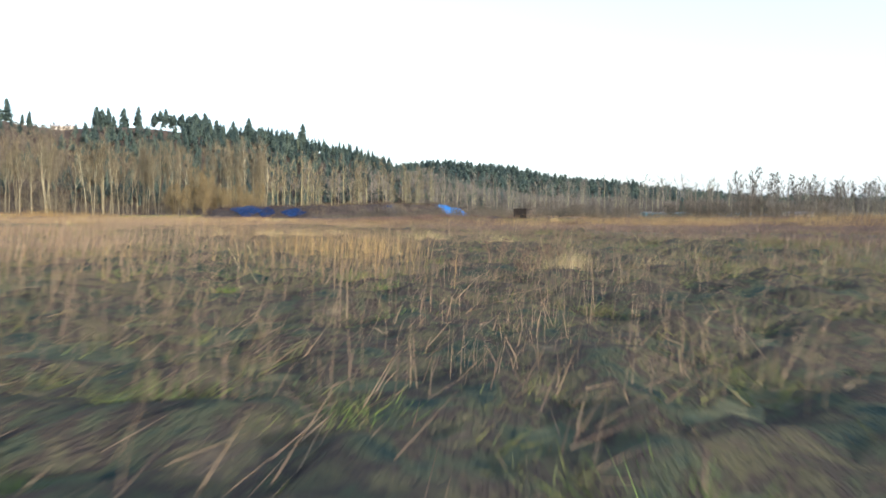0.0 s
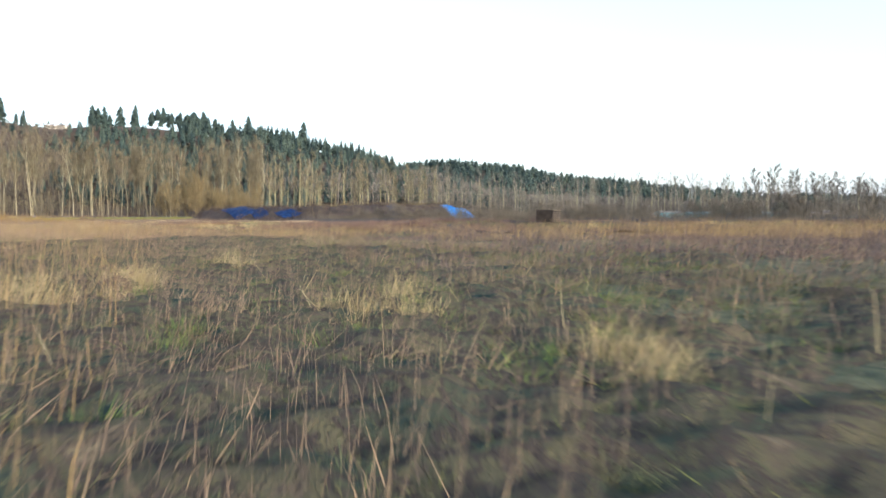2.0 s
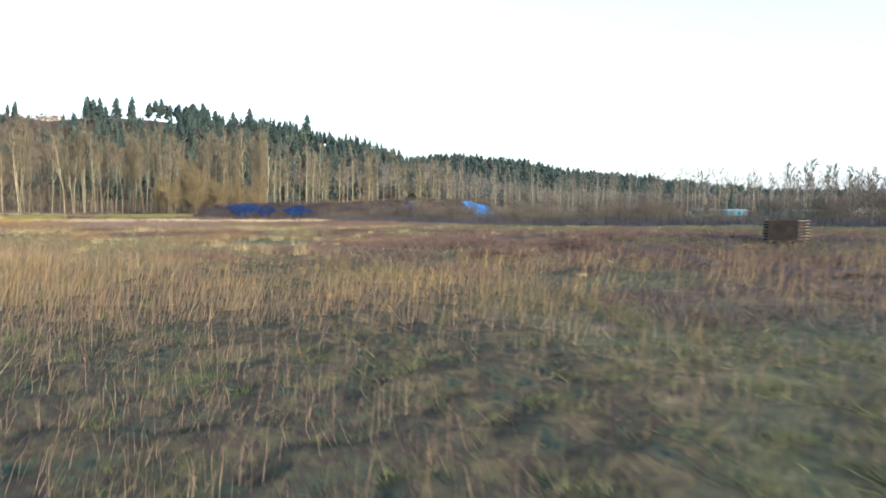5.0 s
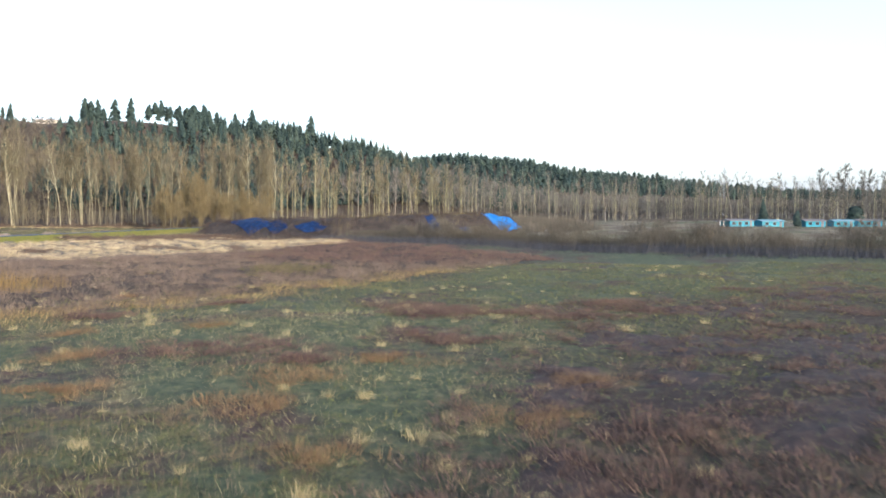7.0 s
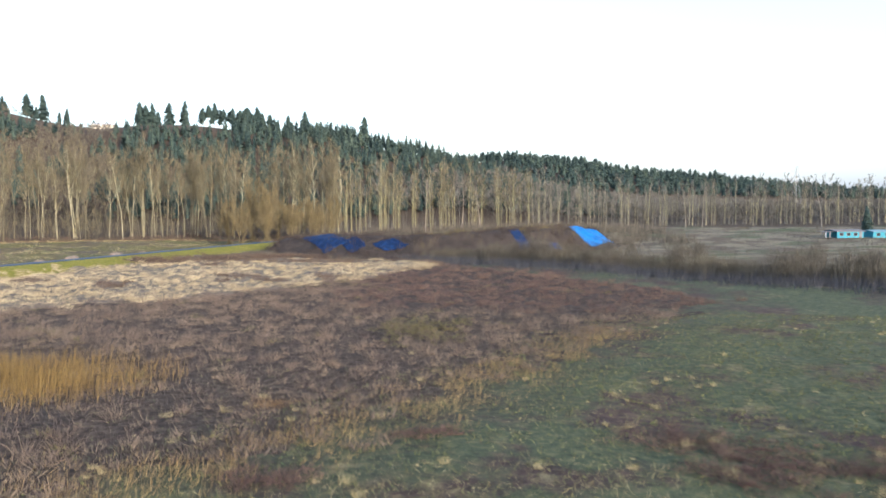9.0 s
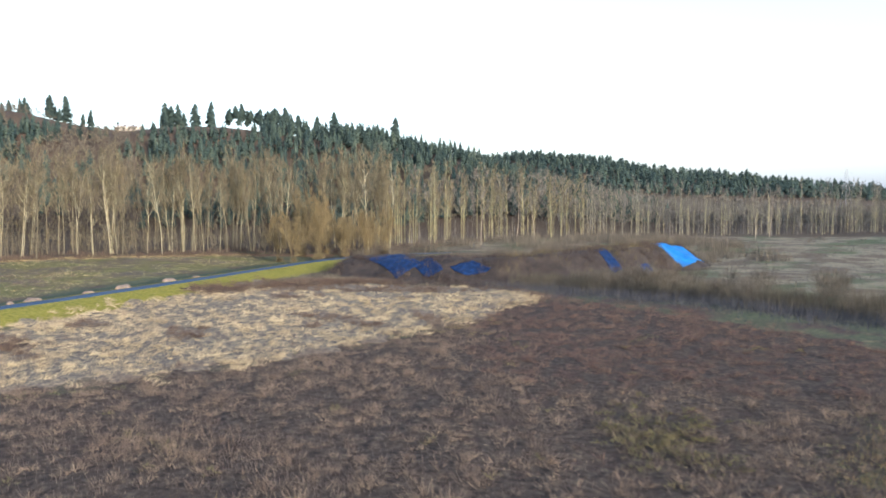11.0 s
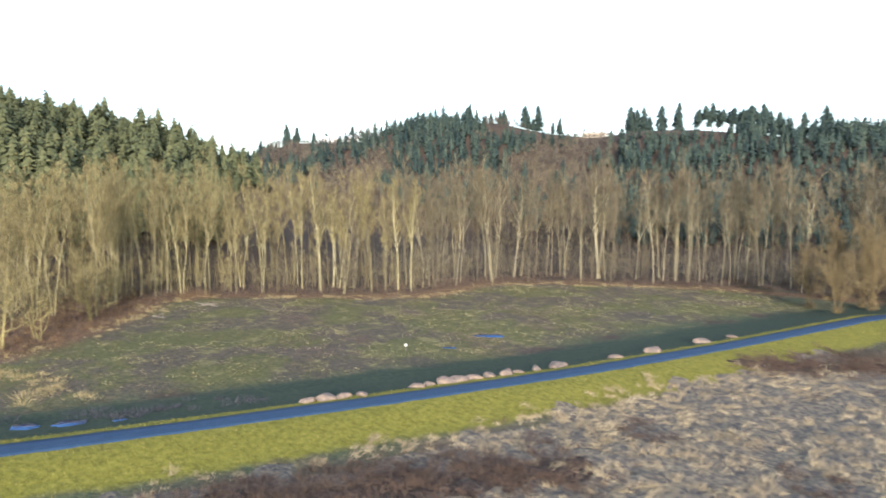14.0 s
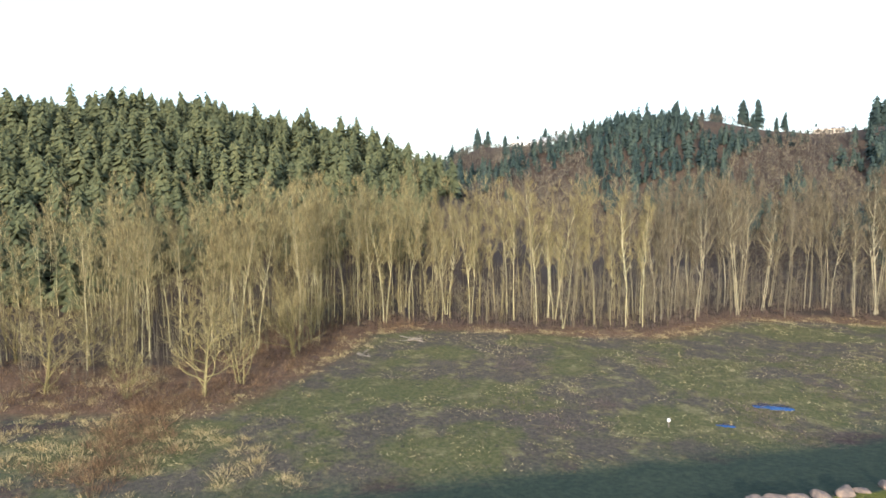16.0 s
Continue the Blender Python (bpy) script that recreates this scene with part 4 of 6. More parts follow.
hillB = [(x, y, z, a, min(k, under_crest(x, y, z, 11.0))) for x, y, z, a, k in hillB]
hillB = [p for p in hillB if p[4] > 0.25]
scatter_joined("ridge_firs", [p[1] for p in FIRS_SMALL], hillB, M_CONIFER_HAZE, "dark firs on the slope below the ridge", "conifers")
hillBb = grid_places(-600, -120, 340, 640, 4.6, lambda x, y: (side_b(x, y) | (facing(x, y) < 53)) & clear_of_wood(x, y, 50) & ~fir_part(x, y) & (to_line(RIDGES[1][0], x, y)[0] > 3), rng, 0.6, 1.0)
hillBb = [(x, y, z, a, min(k * min(1.0, 0.3 + float(to_line(RIDGES[1][0], np.array(x), np.array(y))[0]) / 75), max(0.18, under_crest(x, y, z, 11.0)))) for x, y, z, a, k in hillBb]
scatter_joined("ridge_bare_trees", [p[1] for p in BROWN_HILL], hillBb, M_TWIG_HILL, "brown leafless trees on the slope below the ridge", "trees")
foot = grid_places(-120, 330, 440, 640, 5.6, lambda x, y: (to_line(EAST, x, y)[0] < -30) & (land(x, y) < 24) & (waves(x, y, 40, 5) > -0.7), rng, 0.8, 1.35)
scatter_joined("foothill_bare_trees", [p[1] for p in BROWN_HILL], foot, M_TWIG_GREY, "greyish leafless trees at the foot of the ridge", "trees")
side_c = ridge_side(2, 300, 15)
hillC = grid_places(-450, 900, 860, 1250, 10.5, side_c, rng, 0.65, 1.15)
# the far hill's haze is in the needle colour; no air haze is rendered
scatter_joined("distant_firs", [p[1] for p in FIRS_FAR], hillC, M_CONIFER_HAZE, "distant dark firs on the far hill", "conifers")
print("hills", len(hillA), len(hillB), len(hillBb), len(hillC))

# single firs along the ridge's skyline: an even sprinkling, and tall ones that stand clear
fir_things = [plant_thing("fir_tree", p, (M_CONIFER_TRUNK, M_CONIFER_HAZE), "dark green fir on the ridge's skyline", "tree", "firs on the ridge's skyline") for p in FIRS]
line = RIDGES[1][0]
sky_spots = [(x, y) for x, y in along_line(line[1:17], 4.2, 5.0, rng) if x < -114 and not (-320 < x < -204 or -497 < x < -425)]
put_copies(fir_things, [(x, y, float(land(x, y)) - 0.2, rng.uniform(0, 6.28), rng.uniform(0.45, 1.0) * (0.85 + 0.3 * (int(x / 17) % 2)) * 1.08) for x, y in sky_spots])
LONE = [(-271, 560.5, 19.5), (-267.5, 562, 17), (-264, 564, 18.5), (-260, 565, 12), (-269, 557, 13), (-253, 568, 18.5), (-243, 572.5, 20), (-463, 497, 13), (-487, 480, 9), (-480, 486, 8), (-452, 503, 8), (-446, 504, 9), (-298, 548, 7), (-293, 551, 5), (-312, 541, 12), (-316, 538, 9)]
for k, (x, y, tall) in enumerate(LONE):
    ob = copy_thing(fir_things[k % 4], pose(x, y, float(land(x, y)) - 0.2, 0, 0, 47 * k))
    ob.scale = (tall / (12 + 2.0 * (k % 4)),) * 3
# pines with high crowns on bare trunks, the sky showing under them
PINES = [fir_tree(770 + i, 15 + 2 * i, 90, 4.4 + 0.3 * i, 0.6, 0.5, (0.22, 0.45, 0.34)[i]) for i in range(3)]
pine_things = [plant_thing("pine_tree", p, (M_CONIFER_TRUNK, M_CONIFER_HAZE), "dark pine with a high crown on the ridge", "tree", "pines on the ridge") for p in PINES]
pine_spots = [(-233.5, 577), (-229, 579), (-225, 580), (-221.5, 582), (-218, 580), (-214, 584.5), (-210, 586), (-207, 583), (-203, 588), (-199, 587), (-195, 590), (-231, 575), (-226, 577), (-216, 586), (-212, 582), (-205, 585), (-201, 584), (-197, 591), (-192, 589), (-188, 592)]
put_copies(pine_things, [(x, y, float(land(x, y)) - 0.2, rng.uniform(0, 6.28), rng.uniform(0.82, 1.05)) for x, y in pine_spots])


# ---- grasses and brush, each kind one object ----


def stuff(name, b, mat, label, category):
    tagged(new(name, b.mesh(name, mat)), label, category, kind="stuff")


def box_points(n, x0, x1, y0, y1, r):
    return np.stack([r.uniform(x0, x1, n), r.uniform(y0, y1, n)], 1)


def on_land(p, sink=0.03):
    return np.column_stack([p, land(p[:, 0], p[:, 1]) - sink])


LOW_WAY = np.array([(0, -6), (0.6, 7.6), (0.2, 15), (-3.3, 25.5), (-10.8, 43), (-17, 55), (-28, 67)], float)


def flank(n, near, far, r, lo=-6, hi=75):
    """Points on both sides of the low stretch of the flight, denser close to it."""
    f = r.uniform(0, 1, n)
    off = near + (far - near) * r.uniform(0, 1, n) ** 1.3
    y = lo + (hi - lo) * f
    x = np.interp(y, LOW_WAY[:, 1], LOW_WAY[:, 0]) + off * r.choice([-1, 1], n)
    return np.stack([x, y], 1)


def lumps(x, y, size, seed):
    """Rounded hummocks, 0 to about 1."""
    return np.clip(0.5 + 0.75 * waves(x, y, size, seed), 0, 1) ** 1.4 * 0.7 + 0.3 * np.clip(0.5 + waves(x, y, size * 0.4, seed + 5), 0, 1)


def canopy(name, x0, x1, y0, y1, step, keep, high, size, seed, mat, label, category):
    """A lumpy sheet of dense low growth, where keep() is above 0; its height over the ground is high."""
    X, Y = np.meshgrid(np.arange(x0, x1, step), np.arange(y0, y1, step))
    X, Y = X + waves(X, Y, 1.1, seed) * step * 0.3, Y + waves(X, Y, 1.3, seed + 2) * step * 0.3
    w = np.clip(keep(X, Y), -1, 1)
    Z = land(X, Y) - 0.22 + (0.2 + high * lumps(X, Y, size, seed)) * np.clip(w * 2 + 0.5, 0, 1)
    i = np.arange(X.size).reshape(X.shape)
    q = np.stack([i[:-1, :-1], i[:-1, 1:], i[1:, 1:], i[1:, :-1]], -1).reshape(-1, 4)
    q = q[(w.ravel()[q] > -0.35).any(1)]
    used, inv = np.unique(q, return_inverse=True)
    me = mesh_of(name, np.stack([X, Y, Z], -1).reshape(-1, 3)[used], inv.reshape(-1, 4), mat)
    tagged(new(name, me), label, category, kind="stuff")


def fineness(p):
    """Blades are thinner where they can be told apart: 0.35 beside the flight, 1 far from it."""
    x = np.interp(p[:, 1], LOW_WAY[:, 1], LOW_WAY[:, 0])
    return 0.35 + 0.65 * smooth(16, 50, np.hypot(p[:, 0] - x, np.maximum(0, p[:, 1] - 72) * 1.3))


def comb_way(p):
    """The way in which the matted grass lies, turning slowly over the field."""
    return 1.1 * waves(p[:, 0], p[:, 1], 3.1, 3) + 2.2 * waves(p[:, 0], p[:, 1], 9, 1)


def field_grass():
    r = np.random.default_rng(21)
    b = Build()
    # matted clumps close to the low stretch of the flight, with dark gaps between them
    c = flank(12000, 0, 11, r)
    c = c[waves(c[:, 0], c[:, 1], 1.3) + 0.8 * waves(c[:, 0], c[:, 1], 3.7, 2) > -0.75]
    off = np.abs(c[:, 0] - np.interp(c[:, 1], LOW_WAY[:, 1], LOW_WAY[:, 0]))
    size = r.uniform(0.5, 1.5, len(c)) * (0.6 + 0.4 * smooth(0.6, 3.0, off))
    k = 34
    s = np.repeat(size, k)
    a = r.uniform(0, 6.28, len(s))
    q = np.sqrt(r.uniform(0, 1, len(s)))
    p = np.repeat(c, k, 0) + np.stack([np.cos(a), np.sin(a)], 1) * (q * 0.19 * s)[:, None]
    comb = np.repeat(comb_way(c), k)
    b.wisps(on_land(p) + np.array([0, 0, 0.05]), np.where(r.uniform(0, 1, len(s)) < 0.5, comb + r.normal(0, 0.7, len(s)), a), r.uniform(0.09, 0.27, len(s)) * s, 0.4 + 1.1 * q * r.uniform(0.5, 1.3, len(s)), r.uniform(0.004, 0.013, len(s)) * s ** 0.5)
    p = flank(60000, 9, 42, r, -6, 120)
    tuft = waves(p[:, 0], p[:, 1], 1.7) + 0.7 * waves(p[:, 0], p[:, 1], 5.1, 2)
    p = p[tuft > -0.45]
    n = len(p)
    b.wisps(on_land(p), comb_way(p) + r.normal(0, 1.2, n), r.uniform(0.16, 0.42, n), r.uniform(0.6, 1.45, n), r.uniform(0.02, 0.05, n))
    p = box_points(190000, -95, 60, 58, 150, r)
    keep = (inside(REED, p[:, 0], p[:, 1]) < -2) & (inside(BROWN, p[:, 0], p[:, 1]) < 6)
    p = p[keep & (waves(p[:, 0], p[:, 1], 3.3) + waves(p[:, 0], p[:, 1], 12, 2) > -0.5)]
    n = len(p)
    b.wisps(on_land(p), r.uniform(0, 6.28, n), r.uniform(0.15, 0.45, n), r.uniform(0.3, 1.3, n), r.uniform(0.03, 0.075, n) * fineness(p))
    stuff("field_grass", b, M_GRASS, "matted green and straw-coloured winter grass in the field", "grass")


field_grass()
canopy("matted_turf", -16, 14, -4, 62, 0.17, lambda x, y: 1 - np.abs(x - np.interp(y, LOW_WAY[:, 1], LOW_WAY[:, 0])) / 9.5 + 0.7 * waves(x, y, 6, 4), 0.19, 0.85, 3, M_TURF, "hummocky mat of dead grass and moss", "turf")


def dry_stalks():
    r = np.random.default_rng(22)
    b = Build()
    red = Build()
    # thin brown stalks all over the near field, lower under the flight
    p = flank(46000, 0, 10, r)
    off = np.abs(p[:, 0] - np.interp(p[:, 1], LOW_WAY[:, 1], LOW_WAY[:, 0]))
    keep = waves(p[:, 0], p[:, 1], 7, 5) + 0.8 * waves(p[:, 0], p[:, 1], 2.2, 1) > np.where(p[:, 1] > 19, -0.75, -0.1)
    p, off = p[keep], off[keep]
    n = len(p)
    tall = np.minimum(r.uniform(0.25, 0.80, n), 0.30 + 0.26 * off) * np.where(p[:, 0] > np.interp(p[:, 1], LOW_WAY[:, 1], LOW_WAY[:, 0]) + 2.5, 0.6, 1.0)
    b.blades(on_land(p), r.normal(0.6, 1.3, n), tall, np.abs(r.normal(0.35, 0.3, n)), np.where(off > 4, 0.0075, 0.0045))
    p = box_points(170000, -55, 48, 6, 62, r)
    off = np.abs(p[:, 0] - np.interp(p[:, 1], LOW_WAY[:, 1], LOW_WAY[:, 0]))
    p = p[(off > np.where(p[:, 1] > 46, 0, 7)) & (waves(p[:, 0], p[:, 1], 8, 5) + 0.7 * waves(p[:, 0], p[:, 1], 2.6, 1) - 0.006 * p[:, 0] > -0.1)]
    beside = p[:, 0] - np.interp(p[:, 1], LOW_WAY[:, 1], LOW_WAY[:, 0])
    ruddy = beside + 4 * waves(p[:, 0], p[:, 1], 9, 4) > 6
    keep = ~ruddy | (r.uniform(0, 1, len(p)) < 0.9)
    p, ruddy = p[keep], ruddy[keep]
    for pick, build in ((~ruddy, b), (ruddy, red)):
        g = p[pick]
        n = len(g)
        build.wisps(on_land(g), r.normal(0.6, 1.3, n), r.uniform(0.3, 0.8, n) * (1.0 if build is b else 0.5), np.abs(r.normal(0.3, 0.25, n)), r.uniform(0.009, 0.018, n))
    stuff("ruddy_stalks", red, M_PURPLE, "thin ruddy-brown dead stems out in the field", "brush")
    stuff("brown_grass_stalks", b, M_STALK_DARK, "thin brown dead stalks standing over the field", "grass")
    b = Build()
    # paler stands: to the left of the low flight, across its end and out to the right
    p = np.concatenate([box_points(27000, -50, -4, 8, 46, r), box_points(60000, -60, 75, 47, 61, r), box_points(12000, 8, 85, 57, 72, r)])
    damp = smooth(-40, -19, p[:, 0]) * (1 - smooth(8, 14, p[:, 0])) * (0.6 + 0.2 * smooth(-9, -3, p[:, 0]))
    p = p[(r.uniform(0, 1, len(p)) > 0.45 * damp)]
    damp = smooth(-40, -19, p[:, 0]) * (1 - smooth(8, 14, p[:, 0])) * (0.6 + 0.2 * smooth(-9, -3, p[:, 0]))
    ragged = 0.35 * smooth(55, 62, p[:, 1] + 6 * waves(p[:, 0], p[:, 1], 7, 9)) * (p[:, 0] < 12)
    p = p[waves(p[:, 0], p[:, 1], 11, 3) + 0.7 * waves(p[:, 0], p[:, 1], 3, 1) + 0.5 * waves(p[:, 0], p[:, 1], 1.4, 6) + 0.6 * smooth(42, 49, p[:, 1]) - 0.003 * p[:, 0] - 0.55 * damp - 1.6 * ragged > 0.12]
    off = np.abs(p[:, 0] - np.interp(p[:, 1], LOW_WAY[:, 1], LOW_WAY[:, 0]))
    p = p[(off > 1.5) | (p[:, 1] > 46)]
    n = len(p)
    b.wisps(on_land(p), r.normal(0.4, 0.8, n), r.uniform(0.3, 0.75, n) * (1 + 0.3 * smooth(43, 49, p[:, 1])), np.abs(r.normal(0.3, 0.25, n)), r.uniform(0.006, 0.013, n))
    c = np.column_stack([r.uniform(-24, -2, 26), r.uniform(49, 61, 26)])
    k = 70
    p = np.repeat(c, k, 0) + r.normal(0, 0.42, (26 * k, 2)) * np.repeat(r.uniform(0.5, 1.6, 26), k)[:, None]
    n = len(p)
    b.wisps(on_land(p), r.normal(0.4, 0.8, n), r.uniform(0.4, 0.95, n), np.abs(r.normal(0.3, 0.25, n)), r.uniform(0.006, 0.012, n))
    # taller golden stalks close by on the left of the low flight
    f = r.uniform(0, 1, 1900)
    y = 14.5 + 2.6 * r.normal(0, 1, len(f))
    x = np.interp(y, LOW_WAY[:, 1], LOW_WAY[:, 0]) - np.abs(1.9 + 1.0 * r.normal(0, 1, len(y)) + 0.5 * waves(y, y, 3, 2))
    p = np.stack([x, y], 1)
    p = p[(waves(p[:, 0], p[:, 1], 1.6, 6) + 0.5 * r.normal(0, 1, len(p)) > 0.0) & (x < np.interp(y, LOW_WAY[:, 1], LOW_WAY[:, 0]) - 0.45 - 0.5 * r.uniform(0, 1, len(y)) ** 2)]
    n = len(p)
    b.blades(on_land(p), r.normal(0.5, 1.0, n), r.uniform(0.4, 0.75, n), np.abs(r.normal(0.22, 0.2, n)), r.uniform(0.005, 0.009, n))
    # single tall pale stems
    y = r.uniform(17, 36, 150)
    p = np.stack([np.interp(y, LOW_WAY[:, 1], LOW_WAY[:, 0]) - r.uniform(0.8, 6.0, 150), y], 1)
    b.blades(on_land(p), r.normal(0.6, 1.2, 150), r.uniform(0.7, 1.05, 150), np.abs(r.normal(0.22, 0.15, 150)), r.uniform(0.005, 0.008, 150))
    # a golden fringe along the near side of the brown thicket
    p = np.array(along_line(np.array([(-64, 89), (-42, 97), (-36, 105), (-29.5, 114), (-21.5, 128), (-14, 141)], float), 0.006, 2.2, r))
    p = p[waves(p[:, 0], p[:, 1], 7, 2) > -0.3]
    n = len(p)
    b.wisps(on_land(p), r.normal(0.4, 0.8, n), r.uniform(0.25, 0.75, n), np.abs(r.normal(0.4, 0.3, n)), r.uniform(0.012, 0.032, n))
    stuff("dry_grass_stalks", b, M_STALK, "tall dry straw-brown grass stalks in the field", "grass")
    b = Build()
    # broken pale stems lying over the mat
    p = flank(260, 0.9, 9, r, 0, 48)
    b.blades(on_land(p) + np.array([0, 0, 0.12]), r.uniform(0, 6.28, len(p)), r.uniform(0.3, 0.9, len(p)), r.uniform(0.8, 1.3, len(p)), r.uniform(0.005, 0.009, len(p)))
    thatch = Build()
    p = flank(72000, 0, 26, r, -4, 66)
    p = p[waves(p[:, 0], p[:, 1], 2.4, 8) + 0.7 * waves(p[:, 0], p[:, 1], 7, 3) > -0.35]
    thatch.wisps(on_land(p) + np.array([0, 0, 0.10]), comb_way(p) + r.normal(0, 1.0, len(p)), r.uniform(0.10, 0.36, len(p)), r.uniform(0.3, 1.5, len(p)), r.uniform(0.004, 0.010, len(p)) * (1 + smooth(8, 20, np.abs(p[:, 0] - np.interp(p[:, 1], LOW_WAY[:, 1], LOW_WAY[:, 0])))))
    stuff("brown_thatch", thatch, M_STALK_DARK, "brown thatch of dead grass over the mat", "grass")
    stuff("broken_pale_stems", b, M_PALE, "broken pale straw stems lying over the mat", "grass")


def dead_weed(seed):
    """A dead dock plant: upright forked stems with rusty seed heads."""
    r = np.random.default_rng(seed)
    stems, heads = Build(), Build()
    for k in range(11):
        a = r.uniform(0, 6.28)
        pts = limb(r, (0.06 * math.cos(a), 0.06 * math.sin(a), -0.05), (0.35 * math.cos(a), 0.35 * math.sin(a), 1.0), r.uniform(0.4, 0.72), 5, 0.07, 0.03)
        stems.tube(pts, 0.0034 * np.linspace(1, 0.4, 6), 4)
        for f in r.uniform(0.45, 1.0, 5):
            p = pts[0] + (pts[-1] - pts[0]) * f
            d = np.array([r.normal(0, 0.5), r.normal(0, 0.5), 0.8])
            q = p + d * r.uniform(0.05, 0.12)
            stems.tube([p, q], [0.002, 0.0013], 3)
            m = 7
            c = q + r.normal(0, 0.010, (m, 3))
            heads.spikes(c, c + r.normal(0, 0.018, (m, 3)) + np.array([0, 0, 0.012]), 0.014)
    return stems, heads


def dead_weeds():
    r = np.random.default_rng(35)
    kinds = [dead_weed(900 + k) for k in range(3)]
    spots5 = [(0.75, 8.3), (1.0, 8.6), (0.4, 8.9), (1.1, 9.4), (0.2, 9.9), (1.7, 11.2), (0.9, 12.2), (-4.8, 18.5), (-5.6, 20.2), (-6.6, 22.4), (-4.0, 24), (-7.8, 27), (2.6, 22), (3.4, 29), (-9.6, 31), (-2.0, 31.5), (-12.5, 37)]
    spots5 = [(x, y) for x, y in spots5 if abs(x - np.interp(y, LOW_WAY[:, 1], LOW_WAY[:, 0])) > 0.25]
    places = [(x, y, float(land(x, y)), r.uniform(0, 6.28), r.uniform(0.7, 1.0) if y > 10 else r.uniform(0.55, 0.7)) for x, y in spots5]
    scatter_joined("weed_stems", [k[0] for k in kinds], places, M_STALK_DARK, "forked brown stems of dead dock in the grass", "weeds")
    scatter_joined("weed_seed_heads", [k[1] for k in kinds], places, M_TWIG_RED, "rusty seed heads of dead dock in the grass", "weeds")


dry_stalks()
dead_weeds()


def tussock_mesh(seed, blades, wide, tall, lean, thick, sway, mat, name):
    """One tussock: bent blades that spring from a small round foot."""
    r = np.random.default_rng(seed)
    global RNG
    keep, RNG = RNG, r
    b = Build()
    p = np.column_stack([r.normal(0, wide, (blades, 2)), np.full(blades, -0.05)])
    a = np.arctan2(p[:, 1], p[:, 0])
    head = np.where(r.uniform(0, 1, blades) < sway, 0.4 + r.normal(0, 0.5, blades), a)
    b.blades(p, head, r.uniform(0.45, 1.0, blades) * tall, r.uniform(*lean, blades), r.uniform(0.6, 1.3, blades) * thick)
    RNG = keep
    return b.mesh(name, mat)


def tussocks():
    r = np.random.default_rng(23)
    lane = lambda q: np.abs(q[:, 0] - np.interp(q[:, 1], LOW_WAY[:, 1], LOW_WAY[:, 0]))  # noqa: E731
    # golden straw tussocks beside the low stretch of the flight
    g = np.column_stack([r.normal(-5.6, 1.0, 24), r.normal(27.5, 2.4, 24)])
    g = np.concatenate([g, np.column_stack([r.normal(-0.6, 0.4, 4), r.normal(24.6, 1.0, 4)]), np.column_stack([r.normal(1.6, 0.3, 5), r.normal(20.4, 0.5, 5)]), np.column_stack([r.normal(2.2, 0.4, 5), r.normal(11.4, 0.6, 5)])])
    g = g[lane(g) > 0.9]
    kinds = [tagged(new("straw_tussock", tussock_mesh(60 + k, 170, 0.15, 0.6, (0.3, 1.25), 0.005, 0.6, M_STRAW, "straw_tussock")), "golden straw tussock bent over in the near field", "grass tussock", "straw tussocks") for k in range(5)]
    put_copies(kinds, [(x, y, float(land(x, y)), r.uniform(-0.8, 0.8), r.uniform(0.7, 1.15)) for x, y in g])
    # pale tussocks scattered over the open field
    c = np.concatenate([box_points(170, -75, 45, 45, 150, r), box_points(260, -62, -10, 58, 122, r), box_points(20, -40, -14, 30, 55, r)])
    c = c[(inside(BROWN, c[:, 0], c[:, 1]) < 10) & (lane(c) > 1.2) & (waves(c[:, 0], c[:, 1], 15, 8) > -0.45)]
    kinds = [tagged(new("pale_tussock", tussock_mesh(80 + k, 90, 0.16, 0.6, (0.05, 0.95), 0.011, 0.35, M_PALE, "pale_tussock")), "pale yellow grass tussock standing in the open field", "grass tussock", "pale tussocks") for k in range(6)]
    put_copies(kinds, [(x, y, float(land(x, y)), r.uniform(0, 6.28), r.uniform(0.35, 1.15) ** 1.2) for x, y in c])
    b = Build()
    p = box_points(4500, -70, 60, 56, 150, r)
    p = p[(inside(BROWN, p[:, 0], p[:, 1]) < 4) & (waves(p[:, 0], p[:, 1], 9, 6) + 0.6 * waves(p[:, 0], p[:, 1], 3, 1) > -0.1)]
    n = len(p)
    b.wisps(on_land(p) + np.array([0, 0, 0.06]), r.uniform(0, 6.28, n), r.uniform(0.10, 0.35, n), r.uniform(1.0, 1.45, n), r.uniform(0.02, 0.06, n) * fineness(p))
    q = box_points(26000, -50, -9, 57, 100, r)
    q = q[(inside(BROWN, q[:, 0], q[:, 1]) < -1) & (waves(q[:, 0], q[:, 1], 5, 6) + 0.8 * waves(q[:, 0], q[:, 1], 13, 1) > -0.3)]
    b.wisps(on_land(q), r.uniform(0, 6.28, len(q)), r.uniform(0.12, 0.45, len(q)), r.uniform(0.2, 1.4, len(q)), r.uniform(0.008, 0.020, len(q)))
    fleck = Build()
    p = box_points(26000, -34, 50, 66, 152, r)
    p = p[(inside(BROWN, p[:, 0], p[:, 1]) < -1) & (waves(p[:, 0] * 0.5, p[:, 1], 3.2, 7) + 0.7 * waves(p[:, 0], p[:, 1], 16, 4) > 0.0)]
    fleck.wisps(on_land(p), r.uniform(0, 6.28, len(p)), r.uniform(0.12, 0.4, len(p)), r.uniform(0.3, 1.3, len(p)), r.uniform(0.03, 0.08, len(p)) * fineness(p))
    stuff("olive_grass", fleck, M_OLIVE, "olive and straw grass catching the sun in the open field", "grass")
